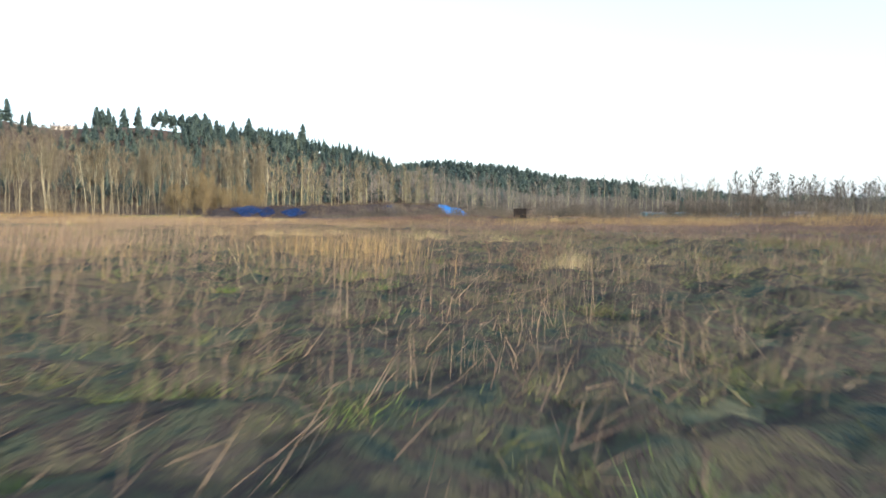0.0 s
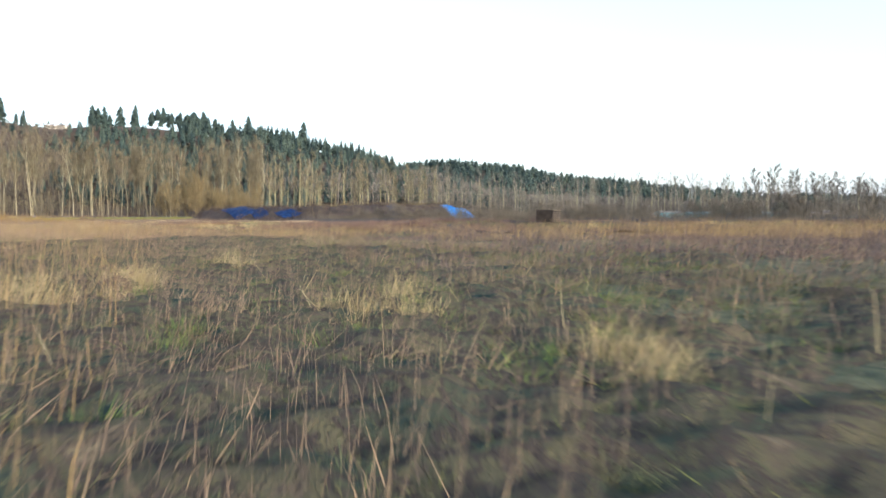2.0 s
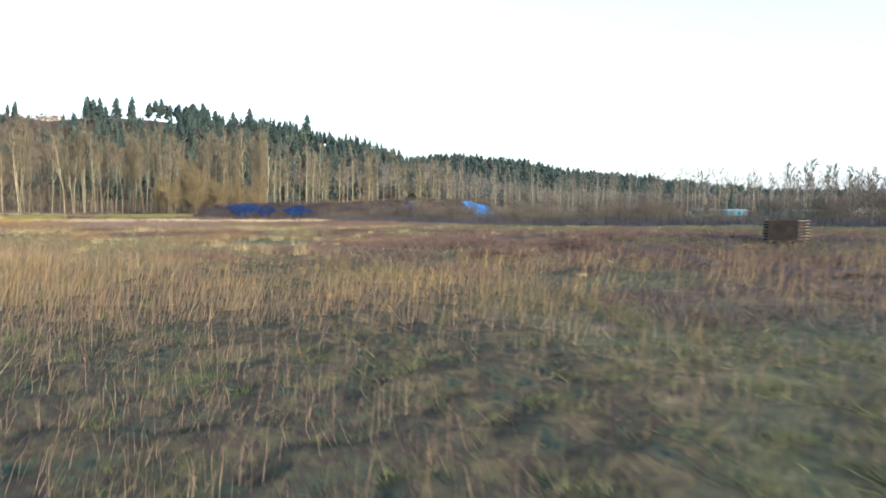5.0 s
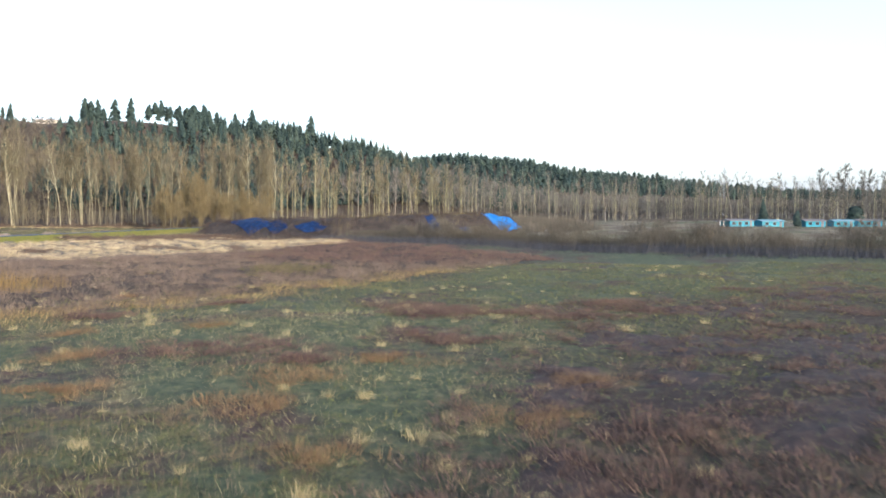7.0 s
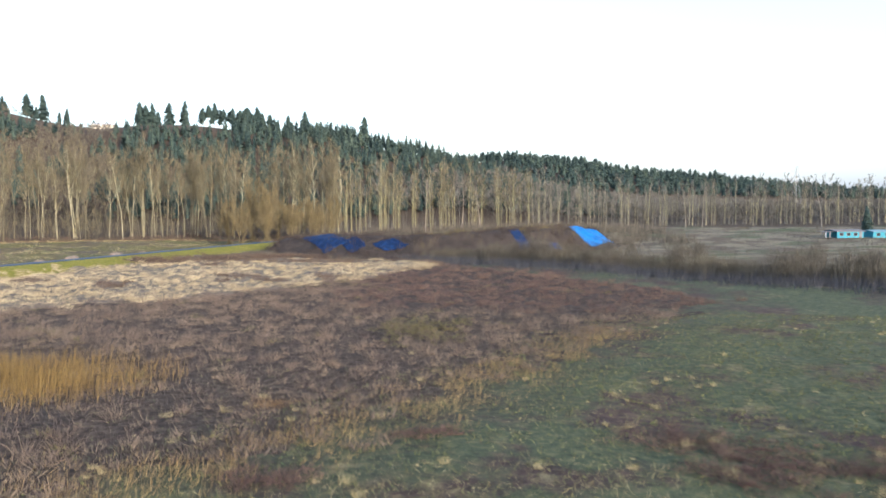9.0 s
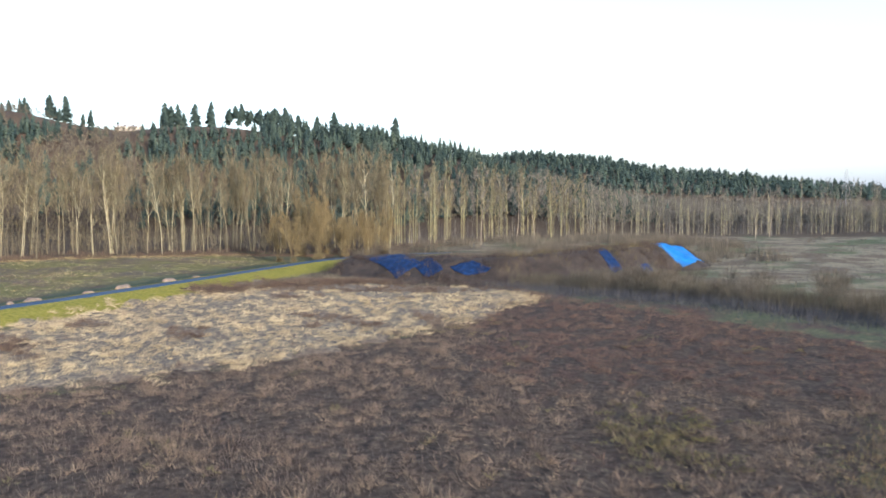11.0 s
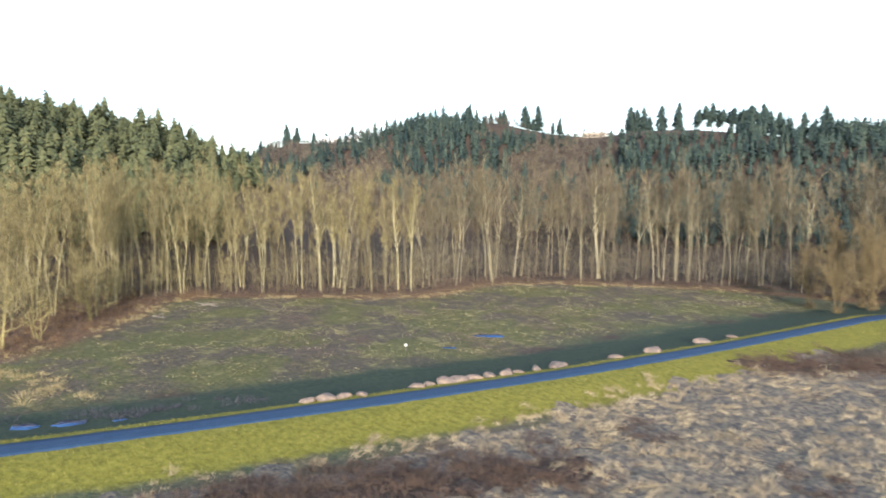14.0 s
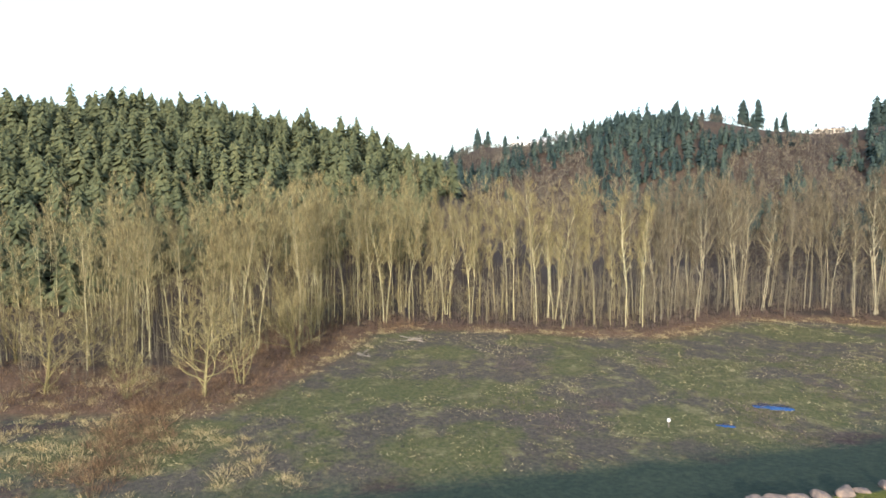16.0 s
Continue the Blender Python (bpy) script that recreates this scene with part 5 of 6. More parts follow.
    stuff("fallen_pale_grass", b, M_PALE, "pale fallen grass strewn over the field", "grass")


def moss_tufts():
    r = np.random.default_rng(33)
    b = Build()
    c = flank(1500, 0.3, 12, r, 0, 60)
    c = c[waves(c[:, 0], c[:, 1], 6, 7) - 0.04 * (c[:, 0] - np.interp(c[:, 1], LOW_WAY[:, 1], LOW_WAY[:, 0])) > 0.0]
    k = 60
    size = np.repeat(r.uniform(0.5, 1.7, len(c)), k)
    a = r.uniform(0, 6.28, len(size))
    q = np.sqrt(r.uniform(0, 1, len(size))) * 0.17 * size
    p = np.repeat(c, k, 0) + np.stack([np.cos(a) * q, np.sin(a) * q], 1)
    b.wisps(on_land(p) + np.array([0, 0, 0.05]), a, r.uniform(0.05, 0.15, len(p)) * size, q / size * 6, r.uniform(0.004, 0.009, len(p)))
    stuff("moss_tufts", b, M_MOSS, "low bright green tufts among the matted grass", "grass")


tussocks()
moss_tufts()


def tufts(b, c, k, size, wide, high, thick, r, lift=0.0):
    """Fuzzy rounded clumps of k stems each round the centres c."""
    s = np.repeat(size, k)
    off = r.normal(0, wide, (len(s), 2)) * s[:, None]
    p = np.repeat(c, k, 0) + off
    base = on_land(p)
    base[:, 2] += lift * lumps(p[:, 0], p[:, 1], 1.3, 6)
    lean = np.clip(np.hypot(off[:, 0], off[:, 1]) / (wide * s + 1e-6) * 0.45, 0, 1.3) + np.abs(r.normal(0, 0.2, len(s)))
    b.wisps(base, np.arctan2(off[:, 1], off[:, 0]) + r.normal(0, 0.5, len(s)), r.uniform(0.5, 1.0, len(s)) * high * s, lean, r.uniform(0.5, 1.2, len(s)) * thick)


# low brush in the open field: place and width of each patch
PURPLE_PATCHES = ((-26.5, 85.5, 8.5), (-16.2, 98.5, 5.5), (-21.5, 83, 3), (-14, 90, 5), (-38, 97, 4), (-17, 104, 6), (-31, 104, 3), (-9, 68.8, 5), (-8.5, 72, 5), (-5.2, 62.9, 2.6), (-0.6, 69.6, 2.6), (-3.5, 66, 3.5), (-14.6, 67.3, 3.4), (-16.9, 62, 2.8), (-15, 101.5, 4.5), (-10.5, 99.7, 6), (-5.7, 98.1, 6), (-2.5, 105.7, 6), (-1, 101, 5))
RUST_PATCHES = ((-33, 85, 3.2), (-29.3, 78.1, 3.6), (-21.8, 76, 3.6), (-18.7, 71.2, 2.8), (-20.9, 79.8, 3.6), (-17.2, 84, 3.2), (-29, 93.2, 1.8), (-41.3, 110, 2.2), (-12, 74, 3), (-36, 91, 2), (-9, 80, 3))


def brown_brush():
    r = np.random.default_rng(24)
    b = Build()
    c = box_points(14000, -145, 30, 55, 230, r)
    c = c[(inside(BROWN, c[:, 0], c[:, 1]) > -2 + 4 * waves(c[:, 0], c[:, 1], 9, 2)) & (waves(c[:, 0], c[:, 1], 6, 4) > -0.8)]
    rusty = smooth(-56, -34, c[:, 0]) * smooth(143, 166, c[:, 1]) + 0.30 * waves(c[:, 0], c[:, 1], 5, 3) > 0.30
    dark = Build()
    tufts(dark, c[rusty], 38, r.uniform(0.6, 1.45, int(rusty.sum())), 0.27, 0.95, 0.032, r, 0.08)
    stuff("ruddy_thicket", dark, M_PURPLE, "dark ruddy leafless brush at the end of the thicket", "brush")
    c = c[~rusty]
    tufts(b, c, 38, r.uniform(0.5, 1.45, len(c)) * (1 + 0.35 * waves(c[:, 0], c[:, 1], 12, 9)), 0.27, 0.95, 0.032, r, 0.08)
    p = box_points(110000, -145, 30, 58, 228, r)
    p = p[(inside(BROWN, p[:, 0], p[:, 1]) > -1 + 4 * waves(p[:, 0], p[:, 1], 9, 2)) & (smooth(-56, -34, p[:, 0]) * smooth(143, 166, p[:, 1]) + 0.4 * waves(p[:, 0], p[:, 1], 5, 3) < 0.5)]
    b.wisps(on_land(p), r.uniform(0, 6.28, len(p)), r.uniform(0.25, 0.75, len(p)), np.abs(r.normal(0.3, 0.3, len(p))), r.uniform(0.02, 0.04, len(p)))
    stuff("hardhack_brush", b, M_BROWN, "thicket of leafless reddish-brown brush stems", "brush")
    b = Build()
    # lower ruddy brush in clumps over the open field
    c = box_points(2600, -16, 62, 56, 128, r)
    c = c[(inside(RUDDY, c[:, 0], c[:, 1]) > -2) & (1.3 * waves(c[:, 0], c[:, 1], 9, 4) + 0.1 > -0.45)]
    c = np.concatenate([c] + [np.column_stack([r.normal(x, wide / 3.2, int(9 * wide)), r.normal(y, wide / 5.5, int(9 * wide))]) for x, y, wide in PURPLE_PATCHES])
    tufts(b, c, 76, r.uniform(0.45, 1.2, len(c)), 0.38, 0.5, 0.020, r, 0.2)
    plum = Build()
    e = box_points(1900, -6, 56, 29, 58, r)
    e = e[(waves(e[:, 0], e[:, 1], 13, 3) - 0.03 * (16 - e[:, 0]) > -0.6) & (np.abs(e[:, 0] - np.interp(e[:, 1], LOW_WAY[:, 1], LOW_WAY[:, 0])) > 4)]
    tufts(plum, e, 55, r.uniform(0.4, 1.1, len(e)), 0.4, 0.5, 0.014, r, 0.05)
    stuff("plum_brush", plum, M_PLUM, "low plum-brown dead brush across the field", "brush")
    rust = Build()
    c = np.concatenate([np.column_stack([r.normal(x, wide / 3.4, int(8 * wide)), r.normal(y, wide / 5, int(8 * wide))]) for x, y, wide in RUST_PATCHES])
    tufts(rust, c, 62, r.uniform(0.5, 1.2, len(c)), 0.32, 0.55, 0.013, r, 0.1)
    stuff("rusty_brush", rust, M_RUST, "rust-brown dead stems in clumps over the field", "brush")
    stuff("low_ruddy_brush", b, M_PURPLE, "low ruddy-brown brush in clumps over the field", "brush")
    b = Build()
    # green grass that comes up between the brush
    c = box_points(900, -140, 28, 60, 226, r)
    c = c[(inside(BROWN, c[:, 0], c[:, 1]) > 0) & (waves(c[:, 0], c[:, 1], 14, 5) > 0.35)]
    c = np.concatenate([c, np.column_stack([r.normal(-34, 2.6, 110), r.normal(139, 3.6, 110)])])
    tufts(b, c, 40, r.uniform(0.5, 1.1, len(c)), 0.4, 0.6, 0.06, r, 0.6)
    stuff("green_gaps", b, M_MEADOW, "dull green grass between the brush", "grass")


brown_brush()
# a dark sheet low among the stems paints the shade in their gaps
canopy("thicket_canopy", -146, 30, 55, 230, 0.65, lambda x, y: (inside(BROWN, x, y) + 5 * waves(x, y, 11, 2)) / 6, 0.13, 1.3, 6, M_THICKET, "low lumpy bed of brown brush, darkened as shade between the stems", "brush")
canopy("ruddy_canopy", -16, 62, 55, 128, 0.5, lambda x, y: np.minimum(inside(RUDDY, x, y) / 5, 1.3 * waves(x, y, 9, 4) + 0.1), 0.20, 0.9, 6, M_RUDDY, "low lumpy mat of ruddy brush", "brush")


def reed_field():
    r = np.random.default_rng(25)
    b, dark = Build(), Build()
    c = box_points(10000, -145, -30, 105, 250, r)
    d = inside(REED, c[:, 0], c[:, 1])
    c = c[(d > -1.5 + 3 * waves(c[:, 0], c[:, 1], 8, 5)) & (waves(c[:, 0], c[:, 1], 4, 1) + 0.6 * waves(c[:, 0], c[:, 1], 17, 6) > -0.6)]
    # brown brush stands along the dike's foot, at the far end and in streaks
    s, _ = to_line(TRAIL, c[:, 0], c[:, 1])
    streak = waves(c[:, 0] + c[:, 1], 0.45 * (c[:, 1] - c[:, 0]), 15, 4)
    brushy = (streak > 0.62) | ((s > 13) & (s < 27) & (c[:, 1] < 171) & (streak > -0.7)) | ((c[:, 1] > 226) & (streak > -0.6))
    e = c[brushy]
    c = c[~brushy]
    k = 46
    size = np.repeat(r.uniform(0.5, 1.3, len(c)), k)
    off = r.normal(0, 0.36, (len(size), 2)) * size[:, None]
    p = np.repeat(c, k, 0) + off
    n = len(p)
    comb = 1.6 * waves(p[:, 0], p[:, 1], 9, 2) + 0.6
    b.wisps(on_land(p) + np.column_stack([0 * p, 0.4 * lumps(p[:, 0], p[:, 1], 1.5, 9)]), comb + r.normal(0, 0.7, n), r.uniform(0.3, 0.8, n) * size, r.uniform(0.3, 1.4, n), r.uniform(0.02, 0.050, n))
    stuff("flattened_reeds", b, M_REED, "flattened pale tan reeds covering the wet field", "reeds")
    tufts(dark, e, 34, r.uniform(0.6, 1.3, len(e)), 0.4, 0.9, 0.06, r, 0.4)
    stuff("reed_edge_brush", dark, M_TWIG_RED, "brown brush standing among the fallen reeds", "brush")


reed_field()
canopy("reed_mat", -146, -30, 105, 250, 0.6, lambda x, y: (inside(REED, x, y) + 3 * waves(x, y, 8, 5)) / 4, 0.42, 1.5, 9, M_REEDMAT, "lumpy mat of fallen pale reeds", "reeds")


# brown brush: a strip at the dike's foot and one at the far end of the reeds
STRIPS = (np.array([(-128, 146), (-121, 157), (-114, 167), (-109, 172)], float), np.array([(-106, 226), (-98, 236), (-86, 243), (-70, 245)], float))


def brush_strips():
    r = np.random.default_rng(36)
    b = Build()
    for line_, wide in zip(STRIPS, (3.0, 2.4)):
        c = np.array(along_line(line_, 0.05, wide, r))
        c = c[waves(c[:, 0], c[:, 1], 5, 3) > -0.5]
        tufts(b, c, 34, r.uniform(0.6, 1.4, len(c)), 0.4, 0.9, 0.05, r, 0.5)
    stuff("brown_brush_strips", b, M_TWIG_RED, "strips of brown brush beside the fallen reeds", "brush")


brush_strips()
canopy("brush_strip_mat", -140, -60, 138, 252, 0.5, lambda x, y: np.maximum.reduce([1 - (np.abs(to_line(l, x, y)[0]) + 2.6 * waves(x, y, 7, 3)) / w for l, w in zip(STRIPS, (3.6, 3.0))]), 0.6, 1.5, 9, M_THICKET, "dense brown brush beside the fallen reeds", "brush")


def yellow_reeds():
    r = np.random.default_rng(26)
    b = Build()
    c = np.array([-63.0, 114.5])
    p = c + r.normal(0, 1, (10000, 2)) * np.array([5.4, 3.4])
    p = p[np.hypot((p[:, 0] - c[0]) / 14, (p[:, 1] - c[1]) / 9) < 1]
    n = len(p)
    b.wisps(on_land(p), r.normal(0.5, 0.9, n), r.uniform(0.6, 1.9, n) * (1 + 0.3 * waves(p[:, 0], p[:, 1], 5, 2)), np.abs(r.normal(0.2, 0.16, n)), r.uniform(0.015, 0.035, n))
    stuff("golden_reed_stand", b, M_YREED, "stand of tall golden reeds catching the sun", "reeds")


yellow_reeds()


def levee_grass():
    r = np.random.default_rng(27)
    b = Build()
    p = box_points(220000, -185, -70, 100, 310, r)
    s, _ = to_line(TRAIL, p[:, 0], p[:, 1])
    p = p[(((s > 2.0) & (s < 10.5)) | ((s < -2.0) & (s > -4.2))) & (p[:, 1] < 286)]
    n = len(p)
    b.wisps(on_land(p), r.uniform(0, 6.28, n), r.uniform(0.1, 0.36, n), r.uniform(0.2, 1.1, n), r.uniform(0.03, 0.08, n))
    stuff("levee_grass", b, M_LEVEE, "short bright yellow-green grass on the dike's slope", "grass")


levee_grass()


def meadow_weeds():
    r = np.random.default_rng(28)
    b = Build()
    p = box_points(150000, -240, -105, 122, 320, r)
    d = inside(MEADOW, p[:, 0], p[:, 1])
    p = p[(d > -2) & (waves(p[:, 0], p[:, 1], 3.7) + waves(p[:, 0], p[:, 1], 14, 2) > -0.6)]
    n = len(p)
    b.wisps(on_land(p), r.uniform(0, 6.28, n), r.uniform(0.12, 0.42, n), r.uniform(0.3, 1.3, n), r.uniform(0.05, 0.13, n))
    stuff("meadow_weeds", b, M_MEADOW, "low green weeds and dead stems in the meadow", "grass")
    b = Build()
    # pale tussocks: a fringe along the wood, a stand in the wet corner, single ones all over
    fringe = np.array(rows_behind(TREE_EDGE[3:15], (-9, -6.5, -4.5), 2.4, 1.6, r))
    wet = box_points(420, -222, -168, 122, 158, r)
    single = box_points(2600, -225, -115, 135, 315, r)
    single = single[(inside(MEADOW, single[:, 0], single[:, 1]) > 0) & (waves(single[:, 0], single[:, 1], 24, 9) > 0.0)]
    s, _ = to_line(TRAIL, fringe[:, 0], fringe[:, 1])
    fringe = fringe[(s < -24) & (waves(fringe[:, 0], fringe[:, 1], 18, 4) > -0.15)]
    s, _ = to_line(TRAIL, wet[:, 0], wet[:, 1])
    wet = wet[(s < -17) & (waves(wet[:, 0], wet[:, 1], 10, 4) > -0.3)]
    tufts(b, fringe, 46, r.uniform(0.3, 1.5, len(fringe)), 0.5, 0.7, 0.07, r)
    tufts(b, wet, 60, r.uniform(0.4, 1.5, len(wet)), 0.6, 0.8, 0.07, r)
    tufts(b, single, 9, r.uniform(0.4, 1.0, len(single)), 0.2, 0.4, 0.09, r)
    fleck = Build()
    p = box_points(42000, -230, -112, 132, 316, r)
    p = p[(inside(MEADOW, p[:, 0], p[:, 1]) > 0) & (waves(p[:, 0], p[:, 1], 21, 5) + 0.7 * waves(p[:, 0], p[:, 1], 5, 2) > 0.0)]
    fleck.wisps(on_land(p), r.uniform(0, 6.28, len(p)), r.uniform(0.15, 0.4, len(p)), r.uniform(0.7, 1.45, len(p)), r.uniform(0.10, 0.26, len(p)))
    dark = Build()
    c = box_points(900, -228, -112, 134, 314, r)
    c = c[(inside(MEADOW, c[:, 0], c[:, 1]) > 1) & (waves(c[:, 0], c[:, 1], 26, 3) > 0.2)]
    beds = ((-189, 208, 9, 90), (-167, 203, 4, 40), (-168, 191, 15, 150), (-151.5, 219, 8, 80), (-160, 250, 18, 170), (-146, 213, 9, 70), (-176, 228, 6, 50), (-150, 236, 8, 60))
    c = np.concatenate([c] + [np.column_stack([r.normal(x, wide / 2.6, n_), r.normal(y, wide / 3.4, n_)]) for x, y, wide, n_ in beds])
    tufts(dark, c, 18, r.uniform(0.5, 1.3, len(c)), 0.5, 0.4, 0.08, r)
    stuff("brown_weed_patches", dark, M_PLUM, "low brown dead weeds in patches in the meadow", "weeds")
    stuff("pale_leaf_litter", fleck, M_PALE, "pale dead leaves and stems dotting the meadow", "litter")
    stuff("meadow_tussocks", b, M_STRAW, "pale straw tussocks dotted over the meadow and along the wood", "grass")


meadow_weeds()


def edge_brush():
    r = np.random.default_rng(29)
    b = Build()
    c = np.array(rows_behind(TREE_EDGE[0:18], (-5, -3, -1, 2, 6, 12), 1.3, 1.6, r))
    s, _ = to_line(TRAIL, c[:, 0], c[:, 1])
    c = c[((s < -24) | (c[:, 1] > 300)) & (waves(c[:, 0], c[:, 1], 14, 3) > -0.6)]
    k = 26
    size = np.repeat(r.uniform(0.5, 1.5, len(c)) * (1 + 0.4 * waves(c[:, 0], c[:, 1], 22, 7)), k)
    base = np.repeat(on_land(c), k, 0) + np.column_stack([r.normal(0, 0.5, (len(size), 2)) * size[:, None], np.zeros(len(size))])
    way = r.normal(0, 0.55, (len(size), 3)) + np.array([0, 0, 0.8])
    way[:, 2] = np.abs(way[:, 2])
    tip = base + way / np.linalg.norm(way, axis=1)[:, None] * (r.uniform(0.5, 1.6, len(size)) * size)[:, None]
    global RNG
    keep, RNG = RNG, r
    b.spikes(base, tip, r.uniform(0.03, 0.10, len(size)))
    RNG = keep
    stuff("bramble_edge", b, M_TWIG_RED, "red-brown brambles along the foot of the wood", "brush")


edge_brush()


def corner_brambles():
    r = np.random.default_rng(37)
    b = Build()
    c = np.array(rows_behind(TREE_EDGE[0:7], (-4, -1, 2, 6, 11, 17), 1.1, 1.8, r) + along_line(np.array([(-205, 158), (-200, 150), (-190, 145), (-181, 136)], float), 0.12, 2.4, r))
    c = c[waves(c[:, 0], c[:, 1], 11, 6) > -0.7]
    tufts(b, c, 40, r.uniform(0.6, 1.6, len(c)), 0.5, 1.1, 0.05, r)
    stuff("rusty_brambles", b, M_RUST, "rust-brown brambles under the broad trees", "brush")


corner_brambles()


def willow_band():
    r = np.random.default_rng(30)
    bushes = [bare_tree(800 + i, 2.6 + 0.5 * i, 1.5, 0.1, 6, 3, 9, stems=5, trunk_r=0.014, twig_w=0.018, twig_len=0.9, up=0.9, limb_r=0.35, lite=True) for i in range(3)]
    things = [plant_thing("willow_bush", p, (M_TWIG_HILL, M_TWIG_HILL), "grey-brown leafless willow bush by the wet ditch", "shrub", "willow bushes by the ditch") for p in bushes]
    line2 = np.array([(-28, 231), (-6, 217), (16, 199), (32, 184), (52, 168), (84, 150)], float)
    spots2 = along_line(line2, 2.6, 3.5, r) + along_line(line2 + np.array([6, 8]), 3.4, 5.0, r)
    put_copies(things, [(x, y, float(land(x, y)) - 0.1, r.uniform(0, 6.28), r.uniform(0.6, 1.75)) for x, y in spots2])
    b = Build()
    ditch = np.array([(-46, 239), (-30, 229), (-8, 214), (12, 196), (28, 181), (46, 165), (80, 146)], float)
    p = np.array(along_line(ditch, 0.007, 4.2, r))
    n = len(p)
    b.wisps(on_land(p), r.uniform(0, 6.28, n), r.uniform(0.6, 2.2, n), np.abs(r.normal(0.3, 0.25, n)), r.uniform(0.04, 0.09, n))
    c = np.array(along_line(np.array([(-176, 128), (-166, 142), (-156, 156), (-150, 168)], float), 0.3, 2.2, r))
    s, _ = to_line(TRAIL, c[:, 0], c[:, 1])
    c = c[(s < -9) & (waves(c[:, 0], c[:, 1], 7, 4) > -0.3)]
    tufts(b, c, 26, r.uniform(0.5, 1.3, len(c)), 0.5, 1.0, 0.08, r)
    # their dark colour paints the band of shade along the wet ditch
    stuff("ditch_stems", b, M_WET_SHADE, "wet stems choking the ditch, darkened for the shade there", "brush")
    b = Build()
    p = np.array(along_line(ditch + np.array([4, 6]), 0.007, 3.0, r) + along_line(ditch + np.array([9, 12]), 0.014, 5.0, r))
    p = p[waves(p[:, 0], p[:, 1], 9, 2) > -0.5]
    n = len(p)
    b.wisps(on_land(p), r.uniform(0, 6.28, n), r.uniform(1.2, 4.6, n) * (1 + 0.4 * waves(p[:, 0], p[:, 1], 13, 6)), np.abs(r.normal(0.22, 0.2, n)), r.uniform(0.03, 0.07, n))
    stuff("ditch_brush", b, M_DITCH, "thin grey-brown stems along the wet ditch", "brush")


willow_band()

# ---- earth mounds with tarpaulins ----
MOUND = np.array([(-80, 266), (-62, 257), (-44, 254), (-24, 264), (-8, 280), (2, 293)], float)
MOUND_TOP = (2.9, 3.8, 4.0, 4.4, 4.7, 4.3)
MOUND_LEN = np.r_[0, np.cumsum(np.hypot(*np.diff(MOUND, axis=0).T))]


def mound_height(x, y):
    x, y = np.asarray(x, float), np.asarray(y, float)
    d, a = to_line(MOUND, x, y)
    top = np.interp(a, MOUND_LEN, MOUND_TOP) + 0.6 * waves(x, y, 11, 2)
    f = np.clip(1 - (np.abs(d) - 2 + 1.2 * waves(x, y, 13, 1)) / 11.0, 0, 1)
    return -1.5 + (top + 1.5) * f * f * (3 - 2 * f)


def build_mound():
    xs, ys = np.arange(-97, 20, 0.9), np.arange(236, 310, 0.9)
    X, Y = np.meshgrid(xs, ys)
    Z = mound_height(X, Y) + 0.12 * waves(X, Y, 2.7)
    ok = Z > land(X, Y) - 0.25
    i = np.arange(X.size).reshape(X.shape)
    quads = np.stack([i[:-1, :-1], i[:-1, 1:], i[1:, 1:], i[1:, :-1]], -1).reshape(-1, 4)
    quads = quads[ok.ravel()[quads].any(1)]
    used, inv = np.unique(quads, return_inverse=True)
    v = np.stack([X, Y, Z], -1).reshape(-1, 3)[used]
    me = mesh_of("earth_mound", v, inv.reshape(-1, 4), M_SOIL, True)
    bm = bmesh.new()
    bm.from_mesh(me)
    rim = [e for e in bm.edges if e.is_boundary]
    down = bmesh.ops.extrude_edge_only(bm, edges=rim)["geom"]
    for g in down:
        if isinstance(g, bmesh.types.BMVert):
            g.co.z -= 1.2
    bm.to_mesh(me)
    bm.free()
    return tagged(new("earth_mound", me), "long overgrown mound of brown soil beside the field", "mound")


build_mound()


def tarp(corners, n, m, lift, seed, label, mat=M_TARP):
    """A tarpaulin draped over the mound between four corners, with folds and a hem."""
    a, b, c, d = (np.array(p, float) for p in corners)
    U, V = np.meshgrid(np.linspace(0, 1, n), np.linspace(0, 1, m))
    P = (1 - U[..., None]) * (1 - V[..., None]) * a + U[..., None] * (1 - V[..., None]) * b + U[..., None] * V[..., None] * c + (1 - U[..., None]) * V[..., None] * d
    P = P + 0.25 * np.stack([waves(P[..., 0], P[..., 1], 4, seed), waves(P[..., 0], P[..., 1], 3, seed + 1)], -1)
    fold = 0.10 * waves(P[..., 0], P[..., 1], 1.7, seed) + 0.06 * waves(P[..., 0], P[..., 1], 0.8, seed + 3)
    Z = np.maximum(mound_height(P[..., 0], P[..., 1]), land(P[..., 0], P[..., 1])) + lift + fold
    top = np.concatenate([P, Z[..., None]], -1).reshape(-1, 3)
    low = top - np.array([0, 0, 0.05])
    i = np.arange(n * m).reshape(m, n)
    q = np.stack([i[:-1, :-1], i[:-1, 1:], i[1:, 1:], i[1:, :-1]], -1).reshape(-1, 4)
    rim = np.concatenate([i[0, :], i[1:, -1], i[-1, -2::-1], i[-2:0:-1, 0]])
    nxt = np.roll(rim, -1)
    wall = np.stack([rim, rim + n * m, nxt + n * m, nxt], -1)
    ob = new("tarpaulin", mesh_of("tarpaulin", np.vstack([top, low]), [q, q[:, ::-1] + n * m, wall], mat, True))
    return tagged(ob, label, "tarpaulin", "tarpaulins on the mound")


